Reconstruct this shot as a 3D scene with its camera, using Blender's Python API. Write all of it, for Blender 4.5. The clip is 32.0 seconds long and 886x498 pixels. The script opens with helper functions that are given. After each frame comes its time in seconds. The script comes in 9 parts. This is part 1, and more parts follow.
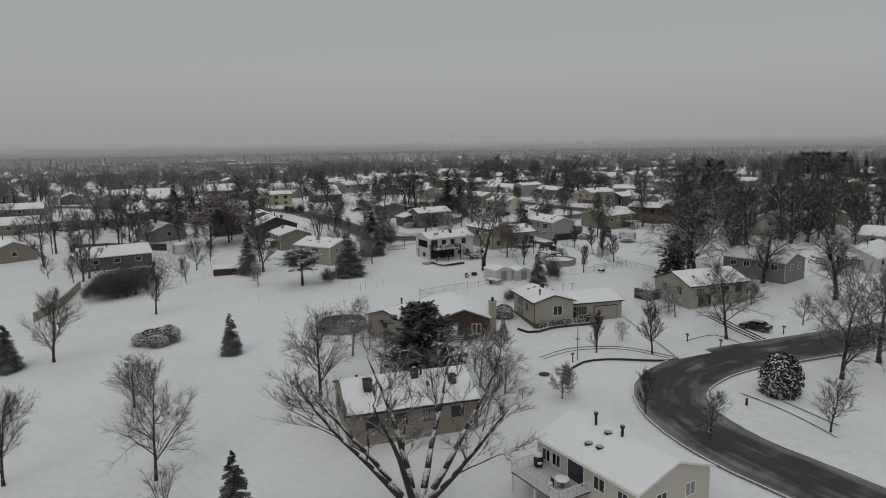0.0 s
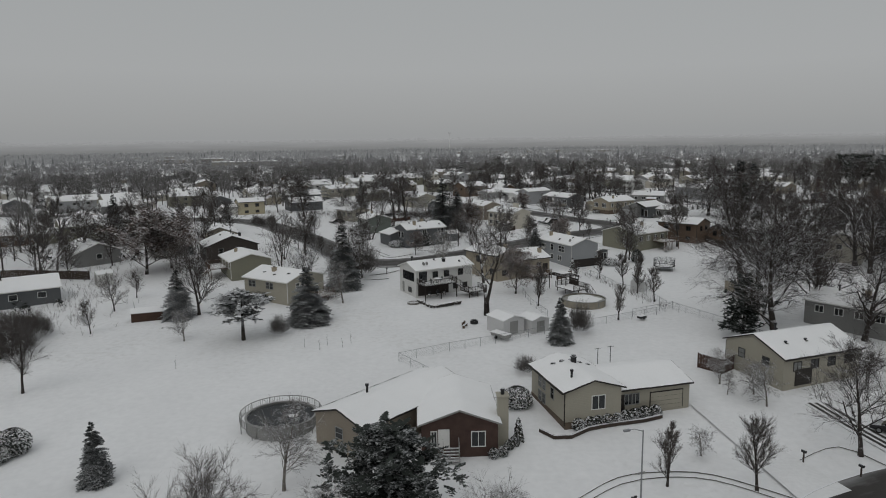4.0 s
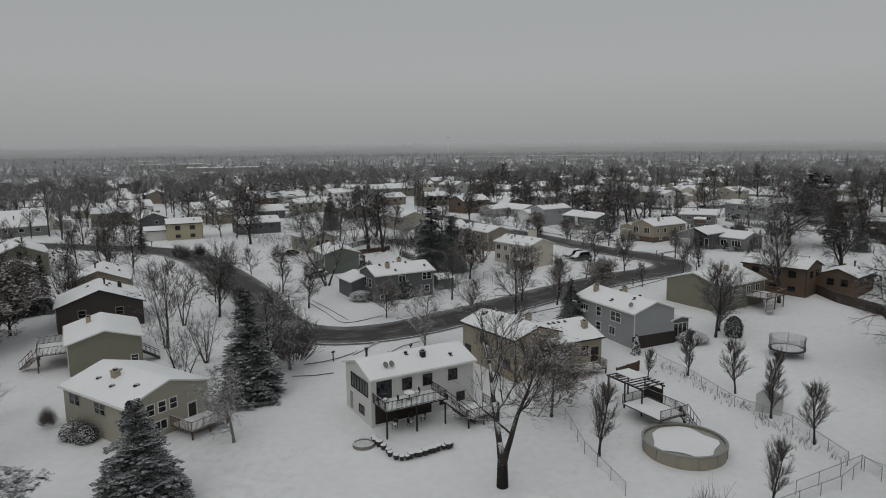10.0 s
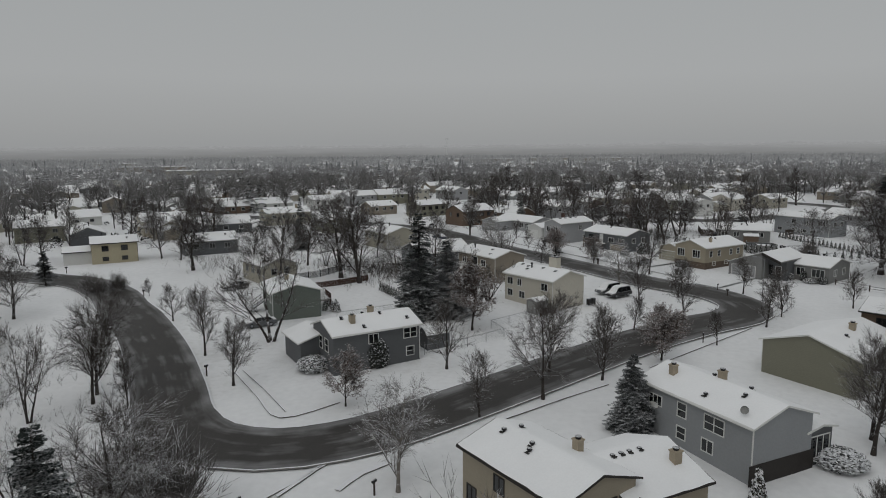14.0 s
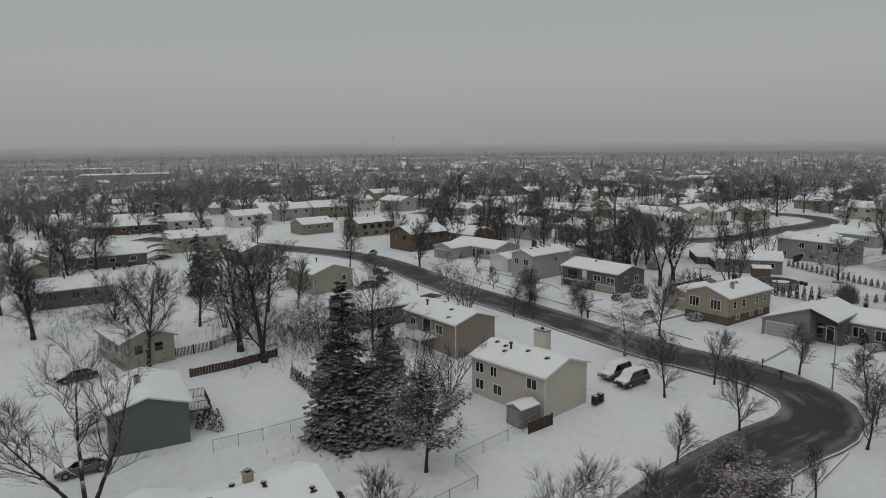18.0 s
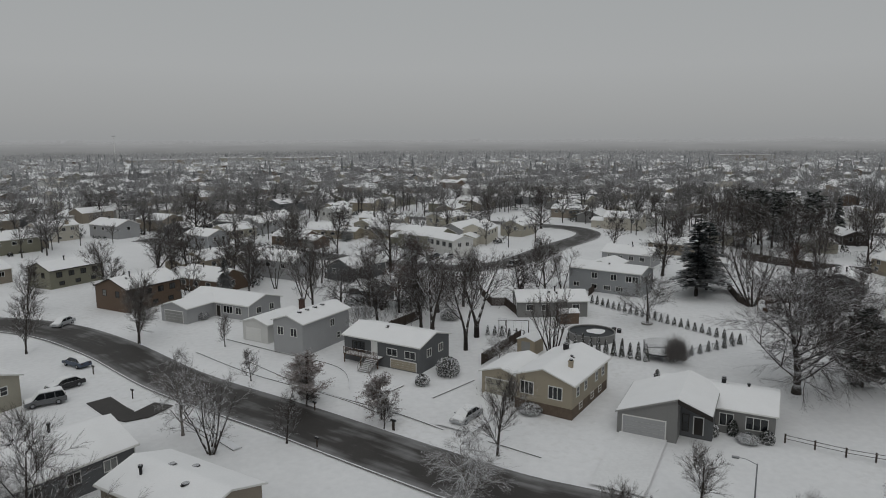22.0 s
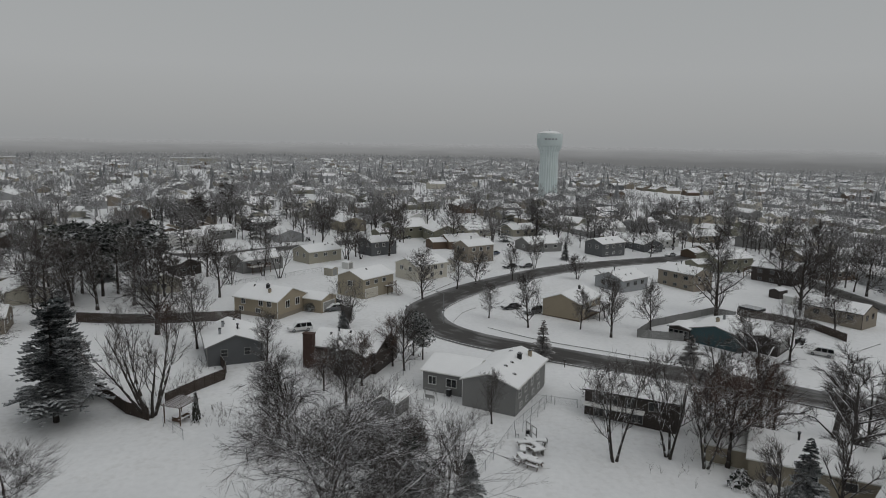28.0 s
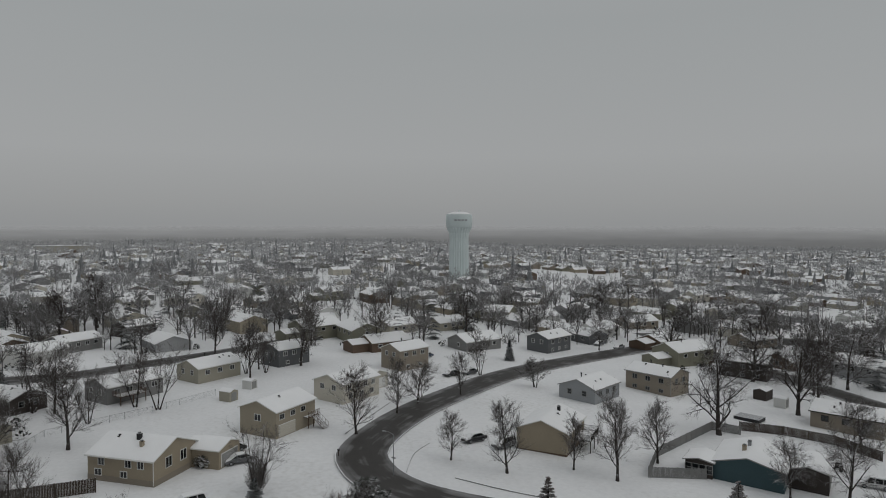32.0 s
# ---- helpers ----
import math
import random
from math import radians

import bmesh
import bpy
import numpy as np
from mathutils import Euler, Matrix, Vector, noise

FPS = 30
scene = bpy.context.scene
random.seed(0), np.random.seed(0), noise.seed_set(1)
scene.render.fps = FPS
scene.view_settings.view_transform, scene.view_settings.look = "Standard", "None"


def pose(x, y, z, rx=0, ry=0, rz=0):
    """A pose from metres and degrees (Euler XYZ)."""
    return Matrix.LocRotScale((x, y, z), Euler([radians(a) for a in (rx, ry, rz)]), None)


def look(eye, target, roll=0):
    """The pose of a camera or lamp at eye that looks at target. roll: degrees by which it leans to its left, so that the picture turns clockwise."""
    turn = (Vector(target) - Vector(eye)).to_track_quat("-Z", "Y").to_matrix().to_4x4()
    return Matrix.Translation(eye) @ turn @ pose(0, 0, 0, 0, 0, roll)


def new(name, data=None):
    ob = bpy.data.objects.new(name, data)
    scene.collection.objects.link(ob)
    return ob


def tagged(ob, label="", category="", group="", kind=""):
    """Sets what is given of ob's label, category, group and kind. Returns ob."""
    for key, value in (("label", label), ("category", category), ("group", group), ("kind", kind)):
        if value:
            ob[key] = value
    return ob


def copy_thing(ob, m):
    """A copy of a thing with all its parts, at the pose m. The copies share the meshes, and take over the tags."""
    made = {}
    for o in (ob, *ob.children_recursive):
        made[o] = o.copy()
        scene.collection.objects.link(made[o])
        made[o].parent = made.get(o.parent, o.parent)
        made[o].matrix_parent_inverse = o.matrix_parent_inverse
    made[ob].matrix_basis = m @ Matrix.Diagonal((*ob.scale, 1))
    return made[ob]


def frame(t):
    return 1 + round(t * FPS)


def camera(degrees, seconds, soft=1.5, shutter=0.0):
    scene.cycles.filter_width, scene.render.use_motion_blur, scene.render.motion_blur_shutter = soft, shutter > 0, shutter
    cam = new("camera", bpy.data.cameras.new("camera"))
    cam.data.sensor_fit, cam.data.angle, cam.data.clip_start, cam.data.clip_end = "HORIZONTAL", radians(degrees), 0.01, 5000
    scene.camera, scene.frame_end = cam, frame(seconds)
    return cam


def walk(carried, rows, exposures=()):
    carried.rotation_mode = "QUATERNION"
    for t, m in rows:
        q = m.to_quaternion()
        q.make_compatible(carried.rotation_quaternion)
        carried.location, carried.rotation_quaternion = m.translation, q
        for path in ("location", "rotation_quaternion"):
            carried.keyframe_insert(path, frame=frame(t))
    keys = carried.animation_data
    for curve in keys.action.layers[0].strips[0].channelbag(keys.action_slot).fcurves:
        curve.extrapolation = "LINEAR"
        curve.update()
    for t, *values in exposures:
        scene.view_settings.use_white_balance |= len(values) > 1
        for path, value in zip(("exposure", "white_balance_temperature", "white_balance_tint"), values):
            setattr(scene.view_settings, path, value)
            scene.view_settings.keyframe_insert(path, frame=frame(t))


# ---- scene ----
cam = camera(66.8, 32.0, 1.0)
METRES, EYE, TILT, LEAN, TURN = 300.0, 34.0, 2.6, -0.3, 0.0
ROWS = [
    (0.0, 0.0, 0.0, 0.0, -0.24, -11.35, 1.18),
    (0.5, 0.0006, 0.0147, 0.0028, -0.25, -11.33, 1.14),
    (1.0, 0.0012, 0.0293, 0.0031, -0.27, -11.31, 1.11),
    (1.5, 0.0018, 0.0442, 0.0026, -0.28, -11.29, 1.09),
    (2.0, 0.0024, 0.0596, 0.0019, -0.29, -11.29, 1.07),
    (2.5, 0.0031, 0.0751, 0.0013, -0.3, -11.34, 1.06),
    (3.0, 0.0038, 0.0908, 0.001, -0.31, -11.44, 1.03),
    (3.5, 0.0044, 0.1067, 0.0005, -0.33, -11.56, 1.01),
    (5.5, 0.0077, 0.1703, -0.0028, -0.33, -11.76, 0.94),
    (6.0, 0.0084, 0.1866, -0.0036, -0.34, -11.82, 0.93),
    (6.5, 0.009, 0.2029, -0.0043, -0.35, -11.9, 0.89),
    (7.0, 0.0097, 0.2192, -0.005, -0.36, -11.9, 0.86),
    (7.5, 0.0105, 0.2355, -0.0056, -0.36, -11.87, 0.83),
    (8.0, 0.011, 0.2519, -0.0066, -0.38, -11.78, 0.85),
    (8.5, 0.0118, 0.268, -0.0073, -0.37, -11.65, 0.83),
    (9.0, 0.0124, 0.2841, -0.0082, -0.37, -11.49, 0.82),
    (9.5, 0.0131, 0.2999, -0.0089, -0.36, -11.37, 0.8),
    (10.0, 0.0135, 0.3158, -0.0099, -0.37, -11.23, 0.8),
    (10.5, 0.0141, 0.3317, -0.0107, -0.36, -11.12, 0.75),
    (11.0, 0.0146, 0.3479, -0.0116, -0.36, -11.0, 0.75),
    (11.5, 0.0153, 0.3638, -0.0124, -0.35, -10.94, 0.74),
    (12.0, 0.0158, 0.3795, -0.0132, -0.34, -10.95, 0.72),
    (12.5, 0.0163, 0.3954, -0.0141, -0.34, -10.97, 0.72),
    (13.0, 0.0166, 0.4113, -0.0153, -0.39, -11.0, 0.72),
    (13.5, 0.0172, 0.4272, -0.0162, -0.4, -11.04, 0.73),
    (14.0, 0.0178, 0.443, -0.0168, -0.42, -11.06, 0.73),
    (14.5, 0.0184, 0.4589, -0.0166, -0.41, -11.09, 0.74),
    (16.5, 0.021, 0.5208, -0.0144, -1.11, -11.22, 0.81),
    (17.0, 0.0216, 0.5361, -0.0131, -1.92, -11.28, 0.78),
    (17.5, 0.0223, 0.5515, -0.0119, -3.05, -11.34, 0.7),
    (18.0, 0.0233, 0.5669, -0.0107, -4.83, -11.39, 0.59),
    (18.5, 0.0244, 0.5822, -0.0096, -6.85, -11.39, 0.49),
    (19.0, 0.0254, 0.5975, -0.0079, -8.91, -11.5, 0.26),
    (19.5, 0.0268, 0.6128, -0.0067, -10.91, -11.52, 0.21),
    (20.0, 0.0286, 0.6281, -0.0049, -12.96, -11.62, 0.05),
    (20.5, 0.0309, 0.6432, -0.0033, -15.57, -11.67, -0.06),
    (21.0, 0.0337, 0.6583, -0.0024, -18.74, -11.65, -0.24),
    (21.5, 0.0371, 0.6736, -0.0013, -22.15, -11.64, -0.4),
    (22.0, 0.0407, 0.6886, 0.0004, -26.17, -11.68, -0.64),
    (22.5, 0.0448, 0.7037, 0.0021, -30.36, -11.67, -0.9),
    (23.0, 0.0501, 0.7189, 0.0035, -34.49, -11.64, -1.16),
    (23.5, 0.0561, 0.7334, 0.0052, -38.6, -11.54, -1.44),
    (24.0, 0.0627, 0.7471, 0.007, -42.72, -11.36, -1.68),
    (24.5, 0.0702, 0.7608, 0.0084, -46.92, -11.17, -1.95),
    (25.0, 0.0778, 0.7738, 0.0098, -51.12, -10.99, -2.19),
    (25.5, 0.087, 0.7862, 0.0105, -55.02, -10.85, -2.36),
    (26.0, 0.0962, 0.797, 0.0102, -60.17, -10.64, -2.62),
    (26.5, 0.1066, 0.8084, 0.0092, -67.94, -10.31, -2.89),
    (28.5, 0.1545, 0.8441, 0.0074, -87.06, -9.43, -3.5),
    (29.0, 0.1682, 0.8508, 0.007, -87.33, -9.41, -3.49),
    (29.5, 0.1825, 0.8565, 0.0066, -87.43, -9.42, -3.44),
    (30.0, 0.197, 0.861, 0.0071, -87.8, -9.45, -3.32),
    (30.5, 0.2121, 0.8646, 0.008, -91.26, -9.32, -3.25),
    (31.0, 0.227, 0.8686, 0.0087, -93.93, -9.2, -3.14),
    (31.5, 0.243, 0.8715, 0.0091, -94.07, -8.61, -2.98),
    (32.0, 0.2588, 0.8737, 0.0085, -94.26, -2.24, -2.68),
]
walk(cam, [(t, pose(0, 0, EYE, TILT, LEAN, TURN) @ pose(METRES * x, METRES * y, METRES * z, 90 + pitch, roll, yaw)) for t, x, y, z, yaw, pitch, roll in ROWS], [(0.0, -0.05), (31.2, -0.05), (32.0, -0.15)])

# ---- sky and light: a closed, snowy overcast ----
world = bpy.data.worlds.new("overcast")
scene.world = world
world.use_nodes = True
wn, wl = world.node_tree.nodes, world.node_tree.links
sky = wn.new("ShaderNodeTexSky")
sky.sky_type, sky.sun_disc = "NISHITA", False
sky.sun_elevation, sky.sun_rotation = radians(32), radians(200)
sky.dust_density, sky.air_density = 4.0, 1.5
grey = wn.new("ShaderNodeHueSaturation")
grey.inputs["Saturation"].default_value = 0.15
wl.new(sky.outputs[0], grey.inputs["Color"])
sky_at = wn.new("ShaderNodeTexCoord")
sky_z = wn.new("ShaderNodeSeparateXYZ")
wl.new(sky_at.outputs["Generated"], sky_z.inputs[0])
cloud = wn.new("ShaderNodeValToRGB")
cloud.color_ramp.elements[0].position, cloud.color_ramp.elements[0].color = 0.0, (0.327, 0.335, 0.340, 1)
cloud.color_ramp.elements[1].position, cloud.color_ramp.elements[1].color = 1.0, (0.580, 0.600, 0.612, 1)
for where, shade in ((0.03, (0.351, 0.358, 0.360, 1)), (0.10, (0.385, 0.395, 0.400, 1)), (0.28, (0.352, 0.370, 0.376, 1)), (0.5, (0.395, 0.410, 0.417, 1))):
    step = cloud.color_ramp.elements.new(where)
    step.color = shade
wl.new(sky_z.outputs["Z"], cloud.inputs[0])
sky_mix = wn.new("ShaderNodeMixRGB")
sky_mix.inputs[0].default_value = 0.93
sky_dim = wn.new("ShaderNodeVectorMath")
sky_dim.operation = "SCALE"
sky_dim.inputs[3].default_value = 0.10
wl.new(grey.outputs[0], sky_dim.inputs[0])
wl.new(sky_dim.outputs[0], sky_mix.inputs[1])
wl.new(cloud.outputs[0], sky_mix.inputs[2])
wl.new(sky_mix.outputs[0], wn["Background"].inputs["Color"])
wn["Background"].inputs["Strength"].default_value = 1.0
sun = new("sun", bpy.data.lights.new("sun", "SUN"))
sun.data.energy, sun.data.angle, sun.data.color = 0.32, radians(35), (1.0, 0.97, 0.93)
sun.matrix_world = look((0, 0, 100), (40, 70, 0))

# ---- materials ----


def material(name, colour, rough=0.8, vary=0.12, scale=1.0, bump=0.2, metal=0.0, snow=0.0, second=None, lines=0.0, spec=0.3, each=0.0):
    """A surface with grain at two scales; snow: how far snow lies on what faces up; lines: metres between laps of siding; each: variation from thing to thing."""
    m = bpy.data.materials.new(name)
    m.use_nodes = True
    nodes, links = m.node_tree.nodes, m.node_tree.links
    b = nodes["Principled BSDF"]
    b.inputs["Roughness"].default_value, b.inputs["Metallic"].default_value = rough, metal
    b.inputs["Specular IOR Level"].default_value = spec
    at = nodes.new("ShaderNodeTexCoord")
    big, fine = nodes.new("ShaderNodeTexNoise"), nodes.new("ShaderNodeTexNoise")
    big.inputs["Scale"].default_value, big.inputs["Detail"].default_value = 0.35 * scale, 3
    fine.inputs["Scale"].default_value, fine.inputs["Detail"].default_value = 5.0 * scale, 4
    for n in (big, fine):
        links.new(at.outputs["Object"], n.inputs["Vector"])
    ramp = nodes.new("ShaderNodeMixRGB")
    other = second or tuple(min(1, c * (1 - 2.2 * vary)) for c in colour)
    ramp.inputs[1].default_value, ramp.inputs[2].default_value = (*colour, 1), (*other, 1)
    add = nodes.new("ShaderNodeMath")
    add.operation = "MULTIPLY_ADD"
    add.inputs[1].default_value, add.inputs[2].default_value = 0.9, 0.0
    links.new(big.outputs[0], add.inputs[0])
    links.new(fine.outputs[0], add.inputs[2])
    sub = nodes.new("ShaderNodeMapRange")
    sub.inputs["From Min"].default_value, sub.inputs["From Max"].default_value = 0.6, 1.3
    links.new(add.outputs[0], sub.inputs["Value"])
    links.new(sub.outputs[0], ramp.inputs[0])
    last = ramp.outputs[0]
    if each:
        info = nodes.new("ShaderNodeObjectInfo")
        hsv = nodes.new("ShaderNodeHueSaturation")
        rng = nodes.new("ShaderNodeMapRange")
        rng.inputs["To Min"].default_value, rng.inputs["To Max"].default_value = 1 - each, 1 + each
        links.new(info.outputs["Random"], rng.inputs["Value"])
        links.new(rng.outputs[0], hsv.inputs["Value"])
        links.new(last, hsv.inputs["Color"])
        last = hsv.outputs[0]
    height = fine.outputs[0]
    if lines:
        sep = nodes.new("ShaderNodeSeparateXYZ")
        links.new(at.outputs["Object"], sep.inputs[0])
        saw = nodes.new("ShaderNodeMath")
        saw.operation = "FRACT"
        div = nodes.new("ShaderNodeMath")
        div.operation = "DIVIDE"
        div.inputs[1].default_value = lines
        links.new(sep.outputs["Z"], div.inputs[0])
        links.new(div.outputs[0], saw.inputs[0])
        height = saw.outputs[0]
    if snow:
        geo = nodes.new("ShaderNodeNewGeometry")
        up = nodes.new("ShaderNodeSeparateXYZ")
        links.new(geo.outputs["Normal"], up.inputs[0])
        patch = nodes.new("ShaderNodeMath")
        patch.operation = "MULTIPLY_ADD"
        patch.inputs[1].default_value = 0.7
        links.new(fine.outputs[0], patch.inputs[0])
        links.new(up.outputs["Z"], patch.inputs[2])
        lies = nodes.new("ShaderNodeMapRange")
        lies.inputs["From Min"].default_value, lies.inputs["From Max"].default_value = 1.45 - snow, 1.75 - snow
        links.new(patch.outputs[0], lies.inputs["Value"])
        white = nodes.new("ShaderNodeMixRGB")
        white.inputs[2].default_value = (0.78, 0.79, 0.81, 1)
        links.new(lies.outputs[0], white.inputs[0])
        links.new(last, white.inputs[1])
        last = white.outputs[0]
    links.new(last, b.inputs["Base Color"])
    if bump:
        bp = nodes.new("ShaderNodeBump")
        bp.inputs["Strength"].default_value, bp.inputs["Distance"].default_value = bump, 0.03
        links.new(height, bp.inputs["Height"])
        links.new(bp.outputs[0], b.inputs["Normal"])
    return m


SNOW = material("fresh_snow", (0.83, 0.835, 0.84), 0.75, 0.03, 0.8, 0.25, spec=0.2)
LAWN = material("snow_on_lawn", (0.81, 0.815, 0.822), 0.8, 0.05, 0.25, 0.5, spec=0.2, second=(0.71, 0.716, 0.724))


def tufted(m):
    """Grass that shows through the thin snow: faint drifts of grey, and small tufts in loose groups."""
    nodes, links = m.node_tree.nodes, m.node_tree.links
    b = nodes["Principled BSDF"]
    base = b.inputs["Base Color"].links[0].from_socket
    at = nodes.new("ShaderNodeTexCoord")
    where, tuft = nodes.new("ShaderNodeTexNoise"), nodes.new("ShaderNodeTexNoise")
    where.inputs["Scale"].default_value, where.inputs["Detail"].default_value = 0.045, 5
    tuft.inputs["Scale"].default_value, tuft.inputs["Detail"].default_value = 1.1, 6
    for n in (where, tuft):
        links.new(at.outputs["Object"], n.inputs["Vector"])
    mul = nodes.new("ShaderNodeMath")
    mul.operation = "MULTIPLY"
    links.new(where.outputs[0], mul.inputs[0])
    links.new(tuft.outputs[0], mul.inputs[1])
    mask = nodes.new("ShaderNodeMapRange")
    mask.inputs["From Min"].default_value, mask.inputs["From Max"].default_value = 0.30, 0.46
    mask.inputs["To Max"].default_value = 0.26
    links.new(mul.outputs[0], mask.inputs["Value"])
    mix = nodes.new("ShaderNodeMixRGB")
    mix.inputs[2].default_value = (0.44, 0.43, 0.40, 1)
    links.new(mask.outputs[0], mix.inputs[0])
    links.new(base, mix.inputs[1])
    links.new(mix.outputs[0], b.inputs["Base Color"])


tufted(LAWN)
SNOW_ROOF = material("snow_on_roof", (0.85, 0.855, 0.86), 0.75, 0.03, 1.2, 0.3, spec=0.2)
PACKED = material("packed_snow_with_tyre_marks", (0.79, 0.795, 0.80), 0.7, 0.06, 0.5, 0.4, spec=0.3)
TRIM_WHITE = material("white_trim_paint", (0.72, 0.72, 0.70), 0.5, 0.06, 2, 0.05)
TRIM_DARK = material("dark_brown_trim", (0.035, 0.03, 0.027), 0.6, 0.15, 2, 0.05)
TRIM_GREY = material("grey_trim_paint", (0.30, 0.30, 0.29), 0.6, 0.1, 2, 0.05)
GLASS = material("dark_window_glass", (0.015, 0.018, 0.02), 0.05, 0.2, 0.5, 0.0, spec=0.6)
CURTAIN = material("curtained_window_glass", (0.28, 0.29, 0.28), 0.12, 0.3, 2.0, 0.0, spec=0.6)
BRICK_RED = material("red_brown_brick", (0.095, 0.060, 0.050), 0.9, 0.2, 4, 0.5, lines=0.08)
BRICK_TAN = material("tan_chimney_brick", (0.42, 0.36, 0.27), 0.9, 0.15, 4, 0.5, lines=0.08)
STONE = material("brown_stone_base", (0.17, 0.13, 0.10), 0.9, 0.25, 3, 0.6)
METAL = material("galvanised_metal", (0.35, 0.36, 0.37), 0.45, 0.1, 3, 0.1, metal=0.7)
METAL_DARK = material("dark_vent_metal", (0.03, 0.03, 0.032), 0.6, 0.2, 3, 0.1, snow=0.25)
DECK = material("weathered_deck_wood", (0.13, 0.085, 0.06), 0.85, 0.2, 3, 0.4, snow=0.55)
SHINGLE = material("dark_roof_shingles", (0.05, 0.047, 0.045), 0.9, 0.25, 3, 0.4, lines=0.0)
DECK_DARK = material("dark_stained_deck_wood", (0.040, 0.032, 0.028), 0.8, 0.2, 3, 0.4, snow=0.30)
FENCE_WOOD = material("dark_weathered_fence_wood", (0.075, 0.058, 0.048), 0.9, 0.2, 2, 0.4, snow=0.35)
FENCE_RED = material("red_brown_fence_wood", (0.085, 0.05, 0.038), 0.9, 0.2, 2, 0.4, snow=0.35)
ASPHALT = material("wet_asphalt", (0.050, 0.046, 0.043), 0.6, 0.15, 1.5, 0.3)
KERB = material("concrete_kerb", (0.30, 0.29, 0.28), 0.9, 0.2, 2, 0.3, snow=0.62)
# BARK made paler: distance haze put into the colour of farther trees.
BARK_STREET = material("haze_pale_street_tree_bark", (0.088, 0.08, 0.075), 0.95, 0.25, 3, 0.4, snow=0.45)
BARK = material("grey_brown_bark", (0.060, 0.051, 0.046), 0.95, 0.25, 3, 0.6, snow=0.44)
BARK_PALE = material("pale_grey_bark", (0.22, 0.20, 0.18), 0.95, 0.25, 3, 0.6, snow=0.45)
TWIG = material("bare_twigs", (0.115, 0.102, 0.095), 0.95, 0.2, 1.0, 0.0, snow=0.42, each=0.22)
TWIG_DARK = material("dark_bare_twigs", (0.070, 0.060, 0.056), 0.95, 0.2, 1.0, 0.0, snow=0.34, each=0.2)
TWIG_RED = material("reddish_bare_twigs", (0.13, 0.088, 0.072), 0.95, 0.2, 1.0, 0.0, snow=0.50, each=0.2)
TWIG_LARCH = material("red_brown_larch_twigs", (0.11, 0.078, 0.066), 0.95, 0.2, 1.0, 0.0, snow=0.26, each=0.2)
TWIG_PALE = material("frosted_twigs", (0.17, 0.157, 0.15), 0.95, 0.2, 1.0, 0.0, snow=0.60, each=0.2)
LEAF_DRY = material("dry_russet_leaves", (0.20, 0.150, 0.130), 0.9, 0.25, 1.0, 0.0, snow=0.27, each=0.15)
NEEDLE = material("spruce_needles", (0.027, 0.036, 0.033), 0.9, 0.3, 2.0, 0.0, snow=0.22, each=0.2)
NEEDLE_BLUE = material("blue_spruce_needles", (0.034, 0.045, 0.045), 0.9, 0.3, 2.0, 0.0, snow=0.25, each=0.2)
NEEDLE_ROUND = material("dense_pine_needles", (0.046, 0.055, 0.048), 0.9, 0.3, 2.0, 0.0, snow=0.18, each=0.1)
NEEDLE_SHRUB = material("evergreen_shrub_sprays", (0.045, 0.050, 0.043), 0.9, 0.3, 2.0, 0.0, snow=0.60, each=0.2)
NEEDLE_HEDGE = material("arborvitae_sprays", (0.06, 0.062, 0.05), 0.9, 0.3, 2.0, 0.0, snow=0.82, each=0.2)
NEEDLE_PINE = material("pine_needles", (0.095, 0.105, 0.092), 0.9, 0.3, 2.0, 0.0, snow=0.36, each=0.2)


